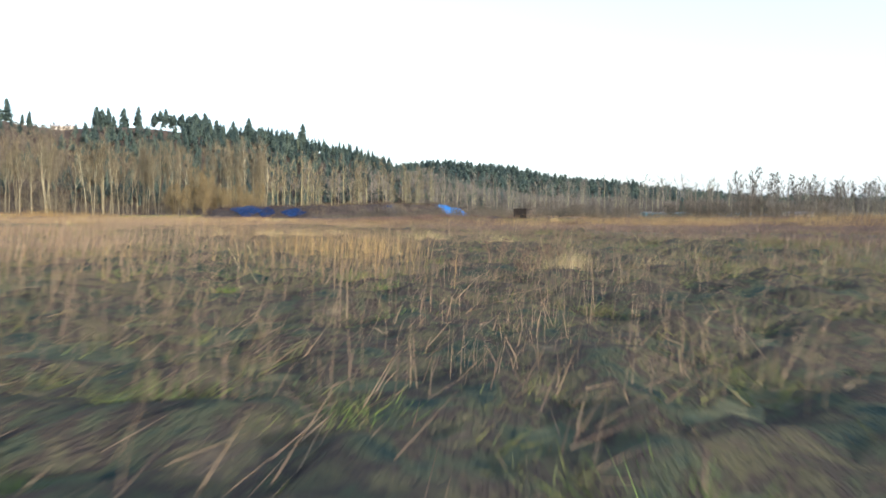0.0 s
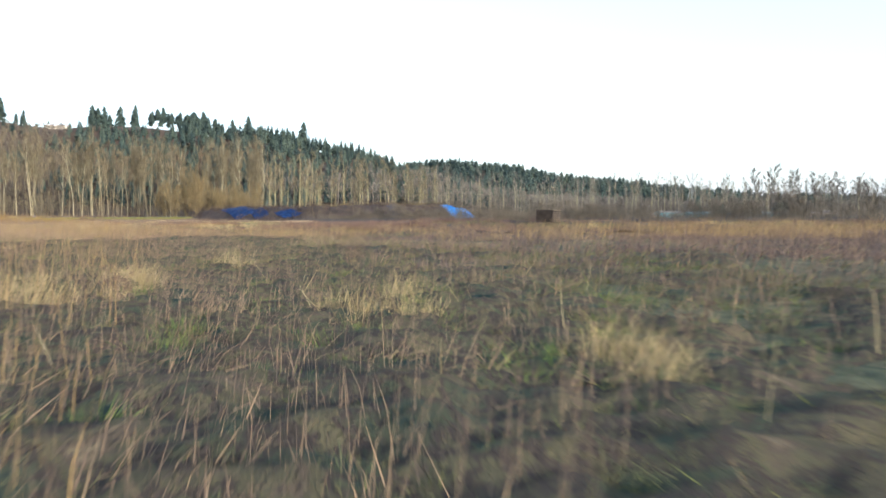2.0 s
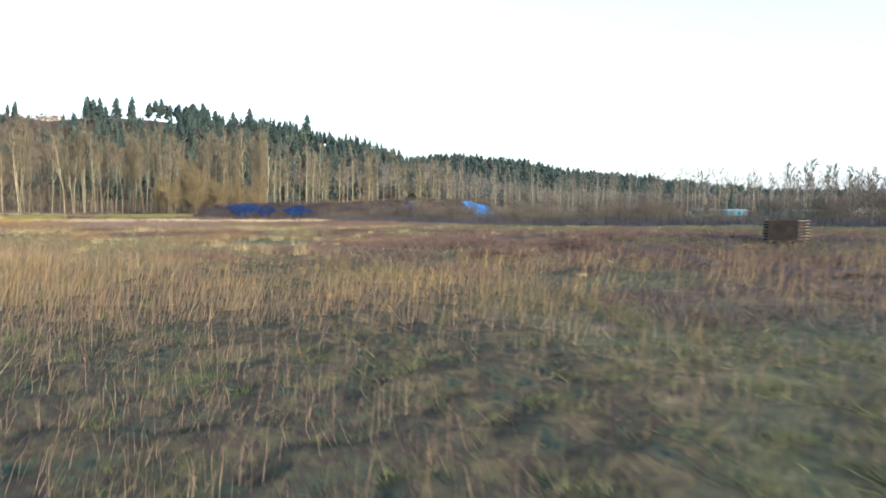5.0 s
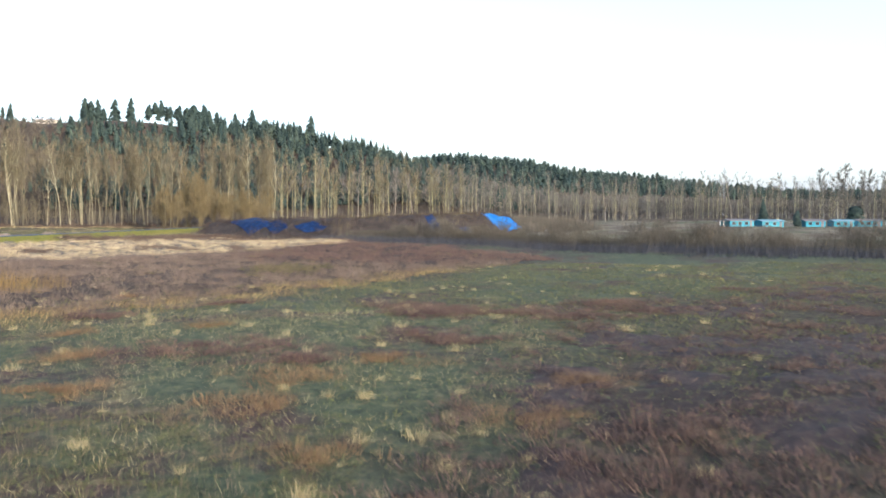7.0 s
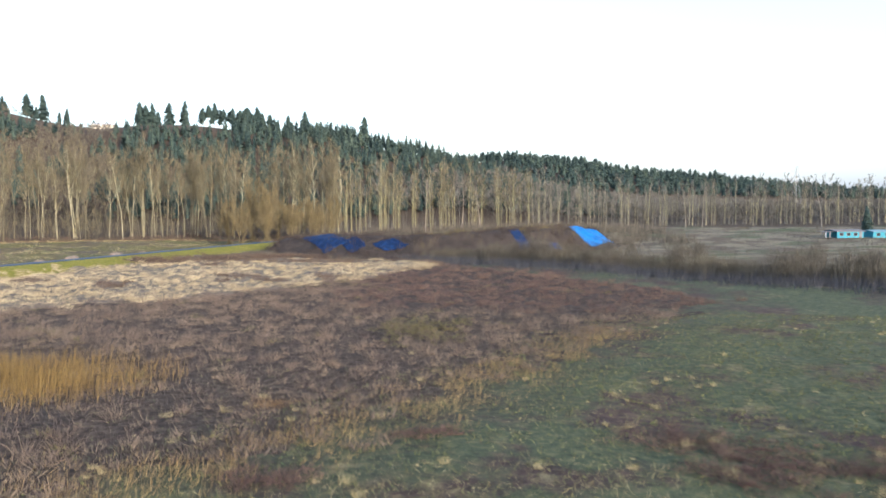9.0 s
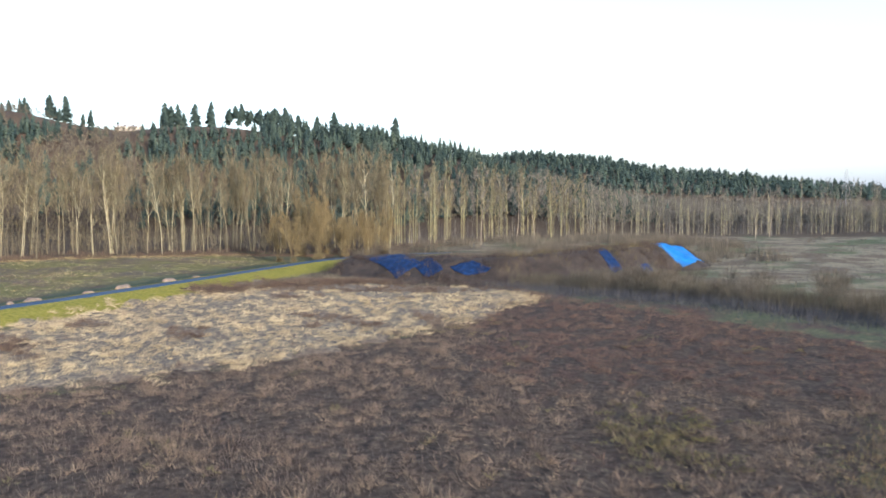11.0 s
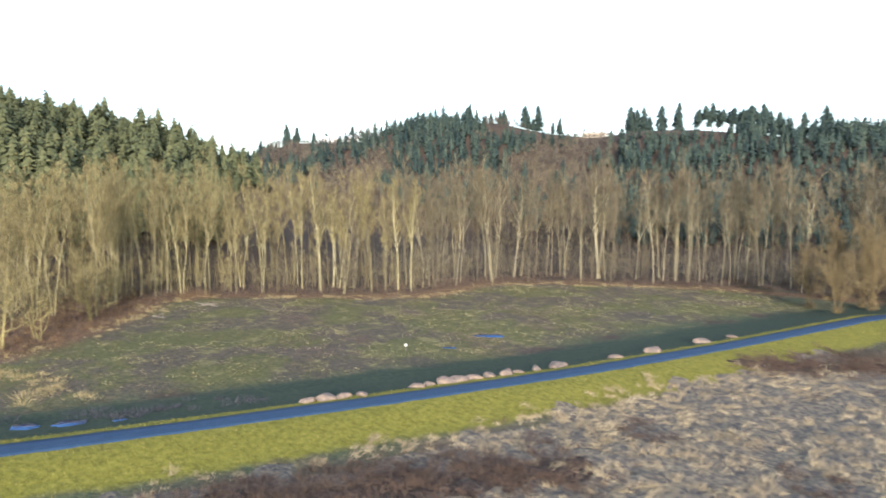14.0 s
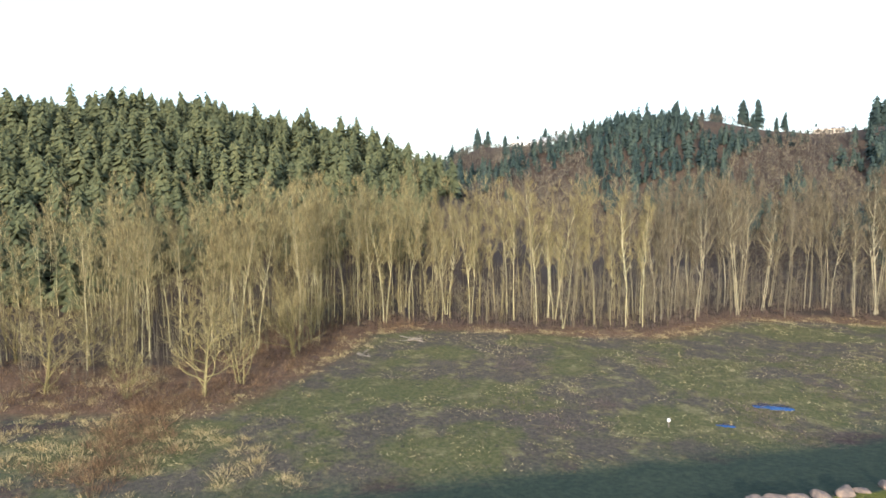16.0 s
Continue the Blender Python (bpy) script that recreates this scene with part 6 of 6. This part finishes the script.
tarp([(-79, 261), (-74.5, 266), (-64, 252.5), (-69.5, 249.5)], 26, 26, 0.22, 1, "crumpled deep blue tarpaulin draped over the mound's end")
tarp([(-66, 253.2), (-62, 254.8), (-58.5, 248.8), (-62.5, 247.6)], 12, 14, 0.2, 7, "dark blue tarpaulin sagging down the mound's flank")
tarp([(-57, 249.6), (-51.6, 251.2), (-47.3, 247.6), (-54, 246.8)], 18, 14, 0.22, 2, "crumpled dark blue tarpaulin low on the mound")
tarp([(-22, 266.5), (-19, 268.6), (-15.6, 259.6), (-18.6, 256.4)], 12, 20, 0.22, 3, "narrow strip of blue tarpaulin running down the mound")
tarp([(-10.7, 266), (-7.6, 269.4), (-6.3, 267.6), (-10.3, 263.4)], 10, 10, 0.22, 4, "small scrap of blue tarpaulin at the mound's foot")
tarp([(-4.4, 282.3), (3.4, 292), (12.2, 289.8), (2.9, 277.2)], 30, 30, 0.25, 5, "bright blue tarpaulin stretched down the mound's slope", M_TARP_LIGHT)


def mound_brush():
    r = np.random.default_rng(41)
    b = Build()
    p = box_points(52000, -98, 16, 238, 306, r)
    z = mound_height(p[:, 0], p[:, 1])
    bare = np.zeros(len(p), bool)
    for cx, cy, rad in ((-72, 257, 3.4), (-52, 249, 1.6), (-19, 262, 2.2), (5, 285, 6.8)):
        bare |= np.hypot(p[:, 0] - cx, p[:, 1] - cy) < rad
    ok = (z > land(p[:, 0], p[:, 1]) - 0.2) & ~bare & (waves(p[:, 0], p[:, 1], 6, 3) > -0.45)
    p, z = p[ok], z[ok]
    n = len(p)
    tall = 0.5 + 0.9 * np.clip(waves(p[:, 0], p[:, 1], 11, 5) + 0.4, 0, 1)
    b.wisps(np.column_stack([p, z - 0.1]), r.uniform(0, 6.28, n), r.uniform(0.5, 1.7, n) * tall, np.abs(r.normal(0.3, 0.3, n)), r.uniform(0.05, 0.11, n))
    c = box_points(1500, -96, 14, 240, 304, r)
    zc = mound_height(c[:, 0], c[:, 1])
    clear = np.zeros(len(c), bool)
    for cx, cy, rad in ((-72, 257, 5.2), (-52, 249, 3.0), (-19, 262, 3.2), (5, 284, 8.5)):
        clear |= np.hypot(c[:, 0] - cx, c[:, 1] - cy) < rad
    ok = (zc > land(c[:, 0], c[:, 1])) & ~clear & (waves(c[:, 0], c[:, 1], 10, 8) > -0.1)
    c, zc = c[ok], zc[ok]
    k = 50
    size = np.repeat(r.uniform(0.5, 1.5, len(c)) * (1 + 0.4 * waves(c[:, 0], c[:, 1], 15, 3)), k)
    way = r.normal(0, 0.6, (len(size), 3)) + np.array([0, 0, 0.9])
    base = np.repeat(np.column_stack([c, zc - 0.1]), k, 0) + np.column_stack([r.normal(0, 0.5, (len(size), 2)) * size[:, None], np.zeros(len(size))])
    b.spikes(base, base + way * (r.uniform(0.5, 1.3, len(size)) * size)[:, None], r.uniform(0.04, 0.09, len(size)))
    stuff("mound_brush", b, M_MOUND, "dark brown brambles and dead stems covering the mound", "brush")
    gold = Build()
    p = box_points(9000, -46, 8, 246, 296, r)
    z = mound_height(p[:, 0], p[:, 1])
    ok = (z > land(p[:, 0], p[:, 1])) & (waves(p[:, 0], p[:, 1], 14, 9) + 0.5 * waves(p[:, 0], p[:, 1], 4, 2) > -0.15)
    for cx, cy, rad in ((-19, 262, 4.0), (5, 285, 7.5), (-8.5, 266.5, 2.6)):
        ok &= np.hypot(p[:, 0] - cx, p[:, 1] - cy) > rad
    p, z = p[ok], z[ok]
    gold.wisps(np.column_stack([p, z - 0.1]), r.uniform(0, 6.28, len(p)), r.uniform(0.6, 1.9, len(p)), np.abs(r.normal(0.4, 0.3, len(p))), r.uniform(0.05, 0.10, len(p)))
    stuff("mound_grass", gold, M_MOUND_GOLD, "dull golden dead grass on the flank of the mound", "grass")
    b = Build()
    # low brush on the flat between the mounds, the ditch and the far wood
    p = np.concatenate([box_points(12000, -60, 150, 215, 385, r), box_points(9000, -100, -30, 236, 262, r)])
    ok = (waves(p[:, 0], p[:, 1], 8, 1) + 0.6 * waves(p[:, 0], p[:, 1], 21, 1) > 0.0) & (mound_height(p[:, 0], p[:, 1]) < land(p[:, 0], p[:, 1]) + 0.2)
    s, _ = to_line(TRAIL, p[:, 0], p[:, 1])
    p = p[ok & (np.abs(s) > 10)]
    n = len(p)
    b.wisps(on_land(p), r.uniform(0, 6.28, n), r.uniform(0.5, 1.6, n), np.abs(r.normal(0.25, 0.25, n)), r.uniform(0.06, 0.12, n))
    tall = Build()
    # tall dull brush fills the ground between the mounds and the far wood
    p = box_points(52000, -92, 40, 296, 400, r)
    s, _ = to_line(TRAIL, p[:, 0], p[:, 1])
    e, _ = to_line(TREE_EDGE, p[:, 0], p[:, 1])
    p = p[(np.abs(s) > 7) & (e > -2) & (mound_height(p[:, 0], p[:, 1]) < land(p[:, 0], p[:, 1]) + 0.3) & (waves(p[:, 0], p[:, 1], 19, 7) + 0.6 * waves(p[:, 0], p[:, 1], 6, 2) > -0.1)]
    n = len(p)
    tall.wisps(on_land(p), r.uniform(0, 6.28, n), r.uniform(1.0, 4.2, n) * (1 + 0.35 * waves(p[:, 0], p[:, 1], 17, 3)), np.abs(r.normal(0.25, 0.2, n)), r.uniform(0.05, 0.13, n))
    stuff("tall_waste_brush", tall, M_TWIG_HILL, "tall dull brown brush between the mounds and the far wood", "brush")
    c = box_points(260, 8, 210, 195, 400, r)
    c = c[(waves(c[:, 0], c[:, 1], 30, 2) > -0.1) & (mound_height(c[:, 0], c[:, 1]) < land(c[:, 0], c[:, 1]))]
    tufts(b, c, 30, r.uniform(0.7, 2.2, len(c)), 0.7, 0.8, 0.12, r)
    stuff("wasteland_brush", b, M_TWIG_HILL, "dull brown brush on the waste ground round the mounds", "brush")


mound_brush()


# ---- a stack of pallets standing in the field ----


def box_bm(sx, sy, sz, cx=0.0, cy=0.0, cz=0.0, bevel=0.0):
    bm = bmesh.new()
    bmesh.ops.create_cube(bm, size=1.0)
    bmesh.ops.scale(bm, vec=(sx, sy, sz), verts=bm.verts)
    if bevel:
        bmesh.ops.bevel(bm, geom=bm.edges[:], offset=bevel, segments=1, affect="EDGES")
    bmesh.ops.translate(bm, vec=(cx, cy, cz), verts=bm.verts)
    return bm


def pallet():
    ob = new("pallet")
    for y in (-0.47, 0.0, 0.47):
        part("stringer", box_bm(1.7, 0.045, 0.09, 0, y, 0.065, 0.004), M_WOOD_DARK, ob)
    for k in range(7):
        part("deck_board", box_bm(0.19, 1.02, 0.02, -0.75 + 0.25 * k, 0, 0.121, 0.003), M_WOOD, ob)
    for x in (-0.74, 0.0, 0.74):
        part("bottom_board", box_bm(0.14, 1.02, 0.019, x, 0, 0.010, 0.003), M_WOOD, ob)
    return tagged(ob, "weathered grey wooden pallet in a stack in the field", "pallet", "stacked pallets")


def build_pallets():
    r = np.random.default_rng(51)
    x0, y0 = 7.6, 67.4
    z = float(land(x0, y0)) + 0.06
    first = pallet()
    for k in range(7):
        m = pose(x0 + r.normal(0, 0.012), y0 + r.normal(0, 0.012), z + 0.134 * k, 0, 0, -12 + r.normal(0, 0.8))
        if k == 0:
            first.matrix_basis = m
        else:
            copy_thing(first, m)
    # a dark sheet hangs over the near long side
    top = z + 0.134 * 7 + 0.012
    bm = bmesh.new()
    rows = [(-0.2, 0.012), (-0.53, 0.012), (-0.56, -0.03), (-0.57, -0.3), (-0.585, -0.6), (-0.58, -0.85)]
    grid = []
    for y, dz in rows:
        grid.append([bm.verts.new((x, y + 0.012 * math.sin(9 * x + 20 * dz), dz)) for x in np.linspace(-0.88, 0.32, 12)])
    for g, h in zip(grid[:-1], grid[1:]):
        for i in range(11):
            bm.faces.new((g[i], g[i + 1], h[i + 1], h[i]))
    bmesh.ops.solidify(bm, geom=bm.faces[:], thickness=0.012)
    me = bpy.data.meshes.new("cover_sheet")
    bm.to_mesh(me)
    bm.free()
    me.materials.append(M_WOOD_DARK)
    ob = tagged(new("cover_sheet", me), "dark weathered sheet hanging over a stack of pallets", "cover sheet")
    ob.matrix_basis = pose(x0, y0, top, 0, 0, -12)


build_pallets()


# ---- boulders along the dike, logs, marker, puddles ----


def boulder_mesh(seed):
    r = random.Random(seed)
    bm = bmesh.new()
    bmesh.ops.create_icosphere(bm, subdivisions=3, radius=1.0)
    off = Vector((r.uniform(0, 50), r.uniform(0, 50), r.uniform(0, 50)))
    for v in bm.verts:
        n = noise.noise(v.co * 0.9 + off) * 0.35 + noise.noise(v.co * 2.6 + off) * 0.13
        v.co *= 1 + n
        for a in (Vector((0.7, 0.2, 0.6)), Vector((-0.5, 0.7, 0.5)), Vector((-0.3, -0.8, 0.4)), Vector((0.1, 0.1, 1.0))):
            a = a.normalized()
            d = v.co.dot(a) - 0.72
            if d > 0:
                v.co -= a * d * 0.8
    me = bpy.data.meshes.new("boulder")
    bm.to_mesh(me)
    bm.free()
    me.materials.append(M_ROCK)
    return me


def build_boulders():
    r = np.random.default_rng(61)
    meshes = [boulder_mesh(k) for k in range(5)]
    spots3 = [(-141.2, 168.6, 0.8), (-140.6, 171, 1.2), (-139.6, 172.8, 1.0), (-138.9, 175, 0.8), (-137.0, 182.6, 1.0), (-136.4, 184.4, 0.9), (-135.4, 186.6, 1.2), (-134.6, 188.6, 1.1), (-133.6, 190.8, 1.0), (-132.7, 193, 0.9), (-131.6, 195.6, 1.1), (-130.8, 197.4, 0.8), (-129.9, 200.6, 0.9), (-128.4, 204.4, 1.4), (-124.2, 214.8, 1.0), (-121.2, 222.4, 1.5), (-117.6, 235.4, 1.3), (-114.8, 243, 0.9)]
    for k, (x, y, s) in enumerate(spots3):
        d, _ = to_line(TRAIL, np.array(x), np.array(y))
        away = max(0.0, 3.9 - abs(float(d)))
        x -= 0.93 * away
        y += 0.36 * away
        ob = new("boulder", meshes[k % 5])
        ob.matrix_basis = Matrix.LocRotScale((x, y, float(land(x, y)) + 0.10 * s), Euler((r.uniform(-0.2, 0.2), r.uniform(-0.2, 0.2), r.uniform(0, 6.28))), (s * r.uniform(1.0, 1.45), s * r.uniform(0.7, 1.05), s * r.uniform(0.42, 0.66)))
        tagged(ob, "pale angular boulder on the shoulder of the trail", "boulder", "boulders along the trail")


build_boulders()


def build_logs():
    r = np.random.default_rng(62)
    for cx, cy, count in ((-211.5, 190.5, 4), (-215, 204.5, 7), (-236, 206, 1)):
        for k in range(count):
            b = Build()
            ln = r.uniform(1.6, 4.2)
            rad = r.uniform(0.07, 0.15)
            pts = limb(r, (-ln / 2, 0, 0), (1, 0, 0), ln, 5, 0.06, 0.0)
            b.tube(pts, rad * np.array([1.0, 1.05, 0.95, 0.85, 0.75, 0.6]), 8)
            for f in r.uniform(0.3, 0.9, 2):
                p = pts[0] + (pts[-1] - pts[0]) * f
                b.tube(limb(r, p, (0.4, r.normal(0, 0.7), 0.8), 0.7, 2, 0.1), [0.05, 0.035, 0.015], 5)
            x, y = cx + r.normal(0, 1.2), cy + r.normal(0, 1.2)
            ob = new("driftwood_log", b.mesh("driftwood_log", M_LOG))
            ob.matrix_basis = pose(x, y, float(land(x, y)) + rad * (0.9 + 0.5 * (k % 3)), r.normal(0, 8), r.normal(0, 6), r.uniform(0, 180))
            tagged(ob, "bleached driftwood log lying at the meadow's edge", "log", "logs at the meadow's edge")


build_logs()


def build_marker():
    x, y = -156.0, 202.5
    ob = new("marker_post")
    ob.matrix_basis = pose(x, y, float(land(x, y)), 0, 0, 40)
    part("post", box_bm(0.09, 0.09, 1.3, 0, 0, 0.5, 0.01), M_LOG, ob)
    part("box", box_bm(0.36, 0.30, 0.36, 0, 0, 1.0, 0.03), M_WHITE, ob, "small white box on the post")
    tagged(ob, "white box on a short wooden post in the meadow", "marker post")


build_marker()


def puddle(x, y, rx, ry, turn, seed, name="water"):
    n = 40
    a = np.arange(n) * 2 * math.pi / n
    rr = 1 + 0.22 * np.sin(2 * a + seed) + 0.14 * np.sin(5 * a + 2 * seed) + 0.07 * np.sin(9 * a)
    px, py = rx * rr * np.cos(a), ry * rr * np.sin(a)
    c, s = math.cos(turn), math.sin(turn)
    wx, wy = x + px * c - py * s, y + px * s + py * c
    z = float(np.max(land(wx, wy))) + 0.03
    v = np.column_stack([np.r_[wx, wx, x], np.r_[wy, wy, y], np.r_[np.full(n, z), np.full(n, z - 0.5), z]])
    i = np.arange(n)
    j = (i + 1) % n
    ob = new(name, mesh_of(name, v, [np.stack([i, i + n, j + n, j], -1), np.stack([i, j, np.full(n, 2 * n)], -1)], M_WATER))
    tagged(ob, "shallow puddle of still water in the grass", "water", kind="structure")


puddle(-151.9, 221.1, 2.1, 1.5, 0.8, 2)
puddle(-151.8, 209.0, 1.0, 0.7, 0.9, 3)
puddle(-161.0, 145.4, 1.6, 0.9, 0.9, 4)
puddle(-158.4, 148.9, 1.9, 0.9, 0.9, 5)
puddle(-155.0, 152.8, 0.7, 0.5, 0.9, 6)


# ---- houses ----


def house(w, d, h, rise, wall, roof, label, windows=3, group="", porch=False):
    """A low gabled house; its front faces -y."""
    ob = new("house")
    bm = box_bm(w, d, h, 0, 0, h / 2)
    part("wall", bm, wall, ob)
    for s in (-1, 1):
        bm = bmesh.new()
        v = [bm.verts.new(p) for p in ((-w / 2, s * d / 2, h), (-w / 2, -s * d / 2, h), (-w / 2, 0, h + rise))]
        bm.faces.new(v)
        if s > 0:
            bmesh.ops.solidify(bm, geom=bm.faces[:], thickness=0.15)
            part("gable", bm, wall, ob)
        else:
            bmesh.ops.translate(bm, vec=(w - 0.0, 0, 0), verts=bm.verts)
            bmesh.ops.solidify(bm, geom=bm.faces[:], thickness=0.15)
            part("gable", bm, wall, ob)
    slope = math.hypot(d / 2 + 0.5, rise * (d / 2 + 0.5) / (d / 2))
    ang = math.atan2(rise, d / 2)
    for s in (-1, 1):
        bm = box_bm(w + 0.9, slope, 0.16, 0, 0, 0)
        bmesh.ops.rotate(bm, cent=(0, 0, 0), matrix=Matrix.Rotation(-s * ang, 3, "X"), verts=bm.verts)
        bmesh.ops.translate(bm, vec=(0, s * math.cos(ang) * slope / 2, h + rise - math.sin(ang) * slope / 2 + 0.12), verts=bm.verts)
        part("roof", bm, roof, ob)
    for k in range(windows):
        x = -w / 2 + w * (k + 0.6) / (windows + 0.8)
        win = part("window", box_bm(1.3, 0.12, 1.1, x, -d / 2 - 0.02, h * 0.58), M_ROOF, ob, "grey window frame")
        part("pane", box_bm(1.1, 0.10, 0.9, x, -d / 2 - 0.05, h * 0.58), M_GLASS, win, "dark window pane")
    part("door", box_bm(0.95, 0.1, 2.05, w / 2 - 1.1, -d / 2 - 0.03, 1.03), M_ROOF, ob, "plain grey door")
    if porch:
        part("porch_roof", box_bm(3.4, d * 0.8, 0.14, -w / 2 - 1.7, 0, h - 0.1), roof, ob)
        for px in (-w / 2 - 3.2, -w / 2 - 1.8):
            part("porch_post", box_bm(0.14, 0.14, h - 0.15, px, -d * 0.35, (h - 0.15) / 2), M_WHITE, ob)
    return tagged(ob, label, "house", group)


def set_house(ob, x, y, turn):
    ob.matrix_basis = pose(x, y, float(land(x, y)) - 0.05, 0, 0, turn)


set_house(house(9, 7, 2.1, 0.45, M_TEAL, M_ROOF, "low turquoise house with a grey roof and porch, beyond the field", 3, "turquoise houses", True), 91.5, 311, 6)
set_house(house(8, 6, 2.1, 0.45, M_TEAL, M_ROOF_TEAL, "low turquoise house with a pale roof beyond the field", 2, "turquoise houses"), 104, 313, 4)
set_house(house(7, 6, 2.1, 0.45, M_TEAL, M_ROOF, "low turquoise house with a grey gable roof", 2, "turquoise houses"), 122.5, 318, -4)
set_house(house(7, 6, 2.1, 0.45, M_TEAL, M_ROOF_TEAL, "small turquoise house with a pale gable roof", 2, "turquoise houses"), 132.5, 317, -6)
set_house(house(8, 7, 2.1, 0.45, M_TEAL, M_ROOF, "wide low turquoise house with a grey roof", 3, "turquoise houses"), 143.5, 319, -12)
set_house(house(11, 8, 2.4, 0.9, M_BEIGE, M_ROOF, "long beige house with a dark roof beyond the field", 3), 160, 322, -8)
set_house(house(14, 8, 3.0, 1.6, M_WHITE, M_ROOF_PALE, "white house with a pale roof on the ridge's edge", 4, "houses on the ridge"), -476, 487, 30)
set_house(house(9, 7, 3.4, 1.6, M_WHITE, M_ROOF_PALE, "small white house on the ridge's edge", 2, "houses on the ridge"), -462, 494, 35)
set_house(house(20, 8, 3.0, 1.6, M_WHITE, M_ROOF_PALE, "long white house with a pale roof on the ridge's edge", 5, "houses on the ridge"), -443, 501, 28)
set_house(house(15, 9, 3.4, 1.3, M_BEIGE, M_ROOF_PALE, "beige house with a pale low roof on the ridge", 4, "houses on the ridge"), -291, 549, 22)


def lone_conifers():
    pair = fir_tree(760, 10.5, 170, 2.7, 0.3, 0.6)
    ob = plant_thing("spruce_tree", pair, (M_CONIFER_TRUNK, M_CONIFER_HAZE), "dense dark spruce standing beside the turquoise houses", "tree", "", ("trunk", "crown"))
    ob.matrix_basis = pose(114, 341, float(land(114, 341)) - 0.1)
    pair = fir_tree(761, 6.5, 150, 2.3, 0.3, 0.5)
    ob = plant_thing("yew_tree", pair, (M_CONIFER_TRUNK, M_CONIFER_HAZE), "small dark evergreen standing between the houses", "tree", "", ("trunk", "crown"))
    ob.matrix_basis = pose(116.5, 317, float(land(116.5, 317)) - 0.1)
    pair = fir_tree(762, 7.5, 200, 4.6, 0.3, 0.3, 0.02)
    ob = plant_thing("holly_bush", pair, (M_CONIFER_TRUNK, M_CONIFER_HAZE), "broad dark evergreen bush before the bare grove", "shrub", "", ("trunk", "crown"))
    ob.matrix_basis = pose(151, 340, float(land(151, 340)) - 0.1)


lone_conifers()


def right_grove():
    r = np.random.default_rng(71)
    kinds = [bare_tree(820 + i, r.uniform(20, 25), 4.4, 0.18, 16, 7, 13, stems=1, trunk_r=0.22, twig_w=0.10, twig_len=1.3, up=0.8, vase=0.35, lite=True) for i in range(3)]
    line3 = np.array([(176, 366), (200, 372), (240, 368), (300, 355), (380, 340)], float)
    big = [(151, 364), (155, 360), (160, 366), (166, 359), (170, 365)]
    spots4 = along_line(line3, 5, 3, r) + along_line(line3 + np.array([6, 12]), 6, 4, r)
    places = [(x, y, float(land(x, y)), r.uniform(0, 6.28), r.uniform(0.95, 1.1)) for x, y in big] + [(x, y, float(land(x, y)), r.uniform(0, 6.28), r.uniform(0.68, 0.95)) for x, y in spots4]
    scatter_joined("grove_trunks", [p[0] for p in kinds], places, M_TWIG_GREY, "dark limbs of a leafless grove behind the houses", "trees")
    scatter_joined("grove_crowns", [p[1] for p in kinds], places, M_TWIG_GREY, "grey bare crowns of a grove behind the houses", "trees")


right_grove()


def pylon():
    ob = new("pylon")
    x, y = 208.0, 624.0
    ob.matrix_basis = pose(x, y, float(land(x, y)), 0, 0, 20)
    H = 38.0
    half = lambda z: 3.2 * (1 - z / H) ** 1.2 + 0.45  # noqa: E731
    levels = [0, 6, 11, 16, 20, 24, 27.5, 31, 34, 38]
    for sx in (-1, 1):
        for sy in (-1, 1):
            b = Build()
            b.tube([(sx * half(z), sy * half(z), z) for z in levels], [0.09] * len(levels), 4)
            part("leg", b.mesh("leg", M_STEEL), None, ob)
    b = Build()
    for z0, z1 in zip(levels[:-1], levels[1:]):
        for (ax, ay), (bx, by) in (((-1, -1), (1, -1)), ((1, -1), (1, 1)), ((1, 1), (-1, 1)), ((-1, 1), (-1, -1))):
            p, q = half(z0), half(z1)
            b.tube([(ax * p, ay * p, z0), (bx * q, by * q, z1)], [0.03, 0.03], 3)
            b.tube([(bx * p, by * p, z0), (ax * q, ay * q, z1)], [0.03, 0.03], 3)
            b.tube([(ax * q, ay * q, z1), (bx * q, by * q, z1)], [0.03, 0.03], 3)
    part("lattice", b.mesh("lattice", M_STEEL), None, ob)
    for z in (25.5, 30, 34.5):
        for s in (-1, 1):
            b = Build()
            b.tube([(0, 0, z + 0.9), (s * 5.5, 0, z)], [0.06, 0.04], 4)
            b.tube([(0, 0, z - 0.4), (s * 5.5, 0, z)], [0.06, 0.04], 4)
            part("crossarm", b.mesh("crossarm", M_STEEL), None, ob)
    tagged(ob, "grey steel lattice power pylon above the far wood", "pylon")


pylon()
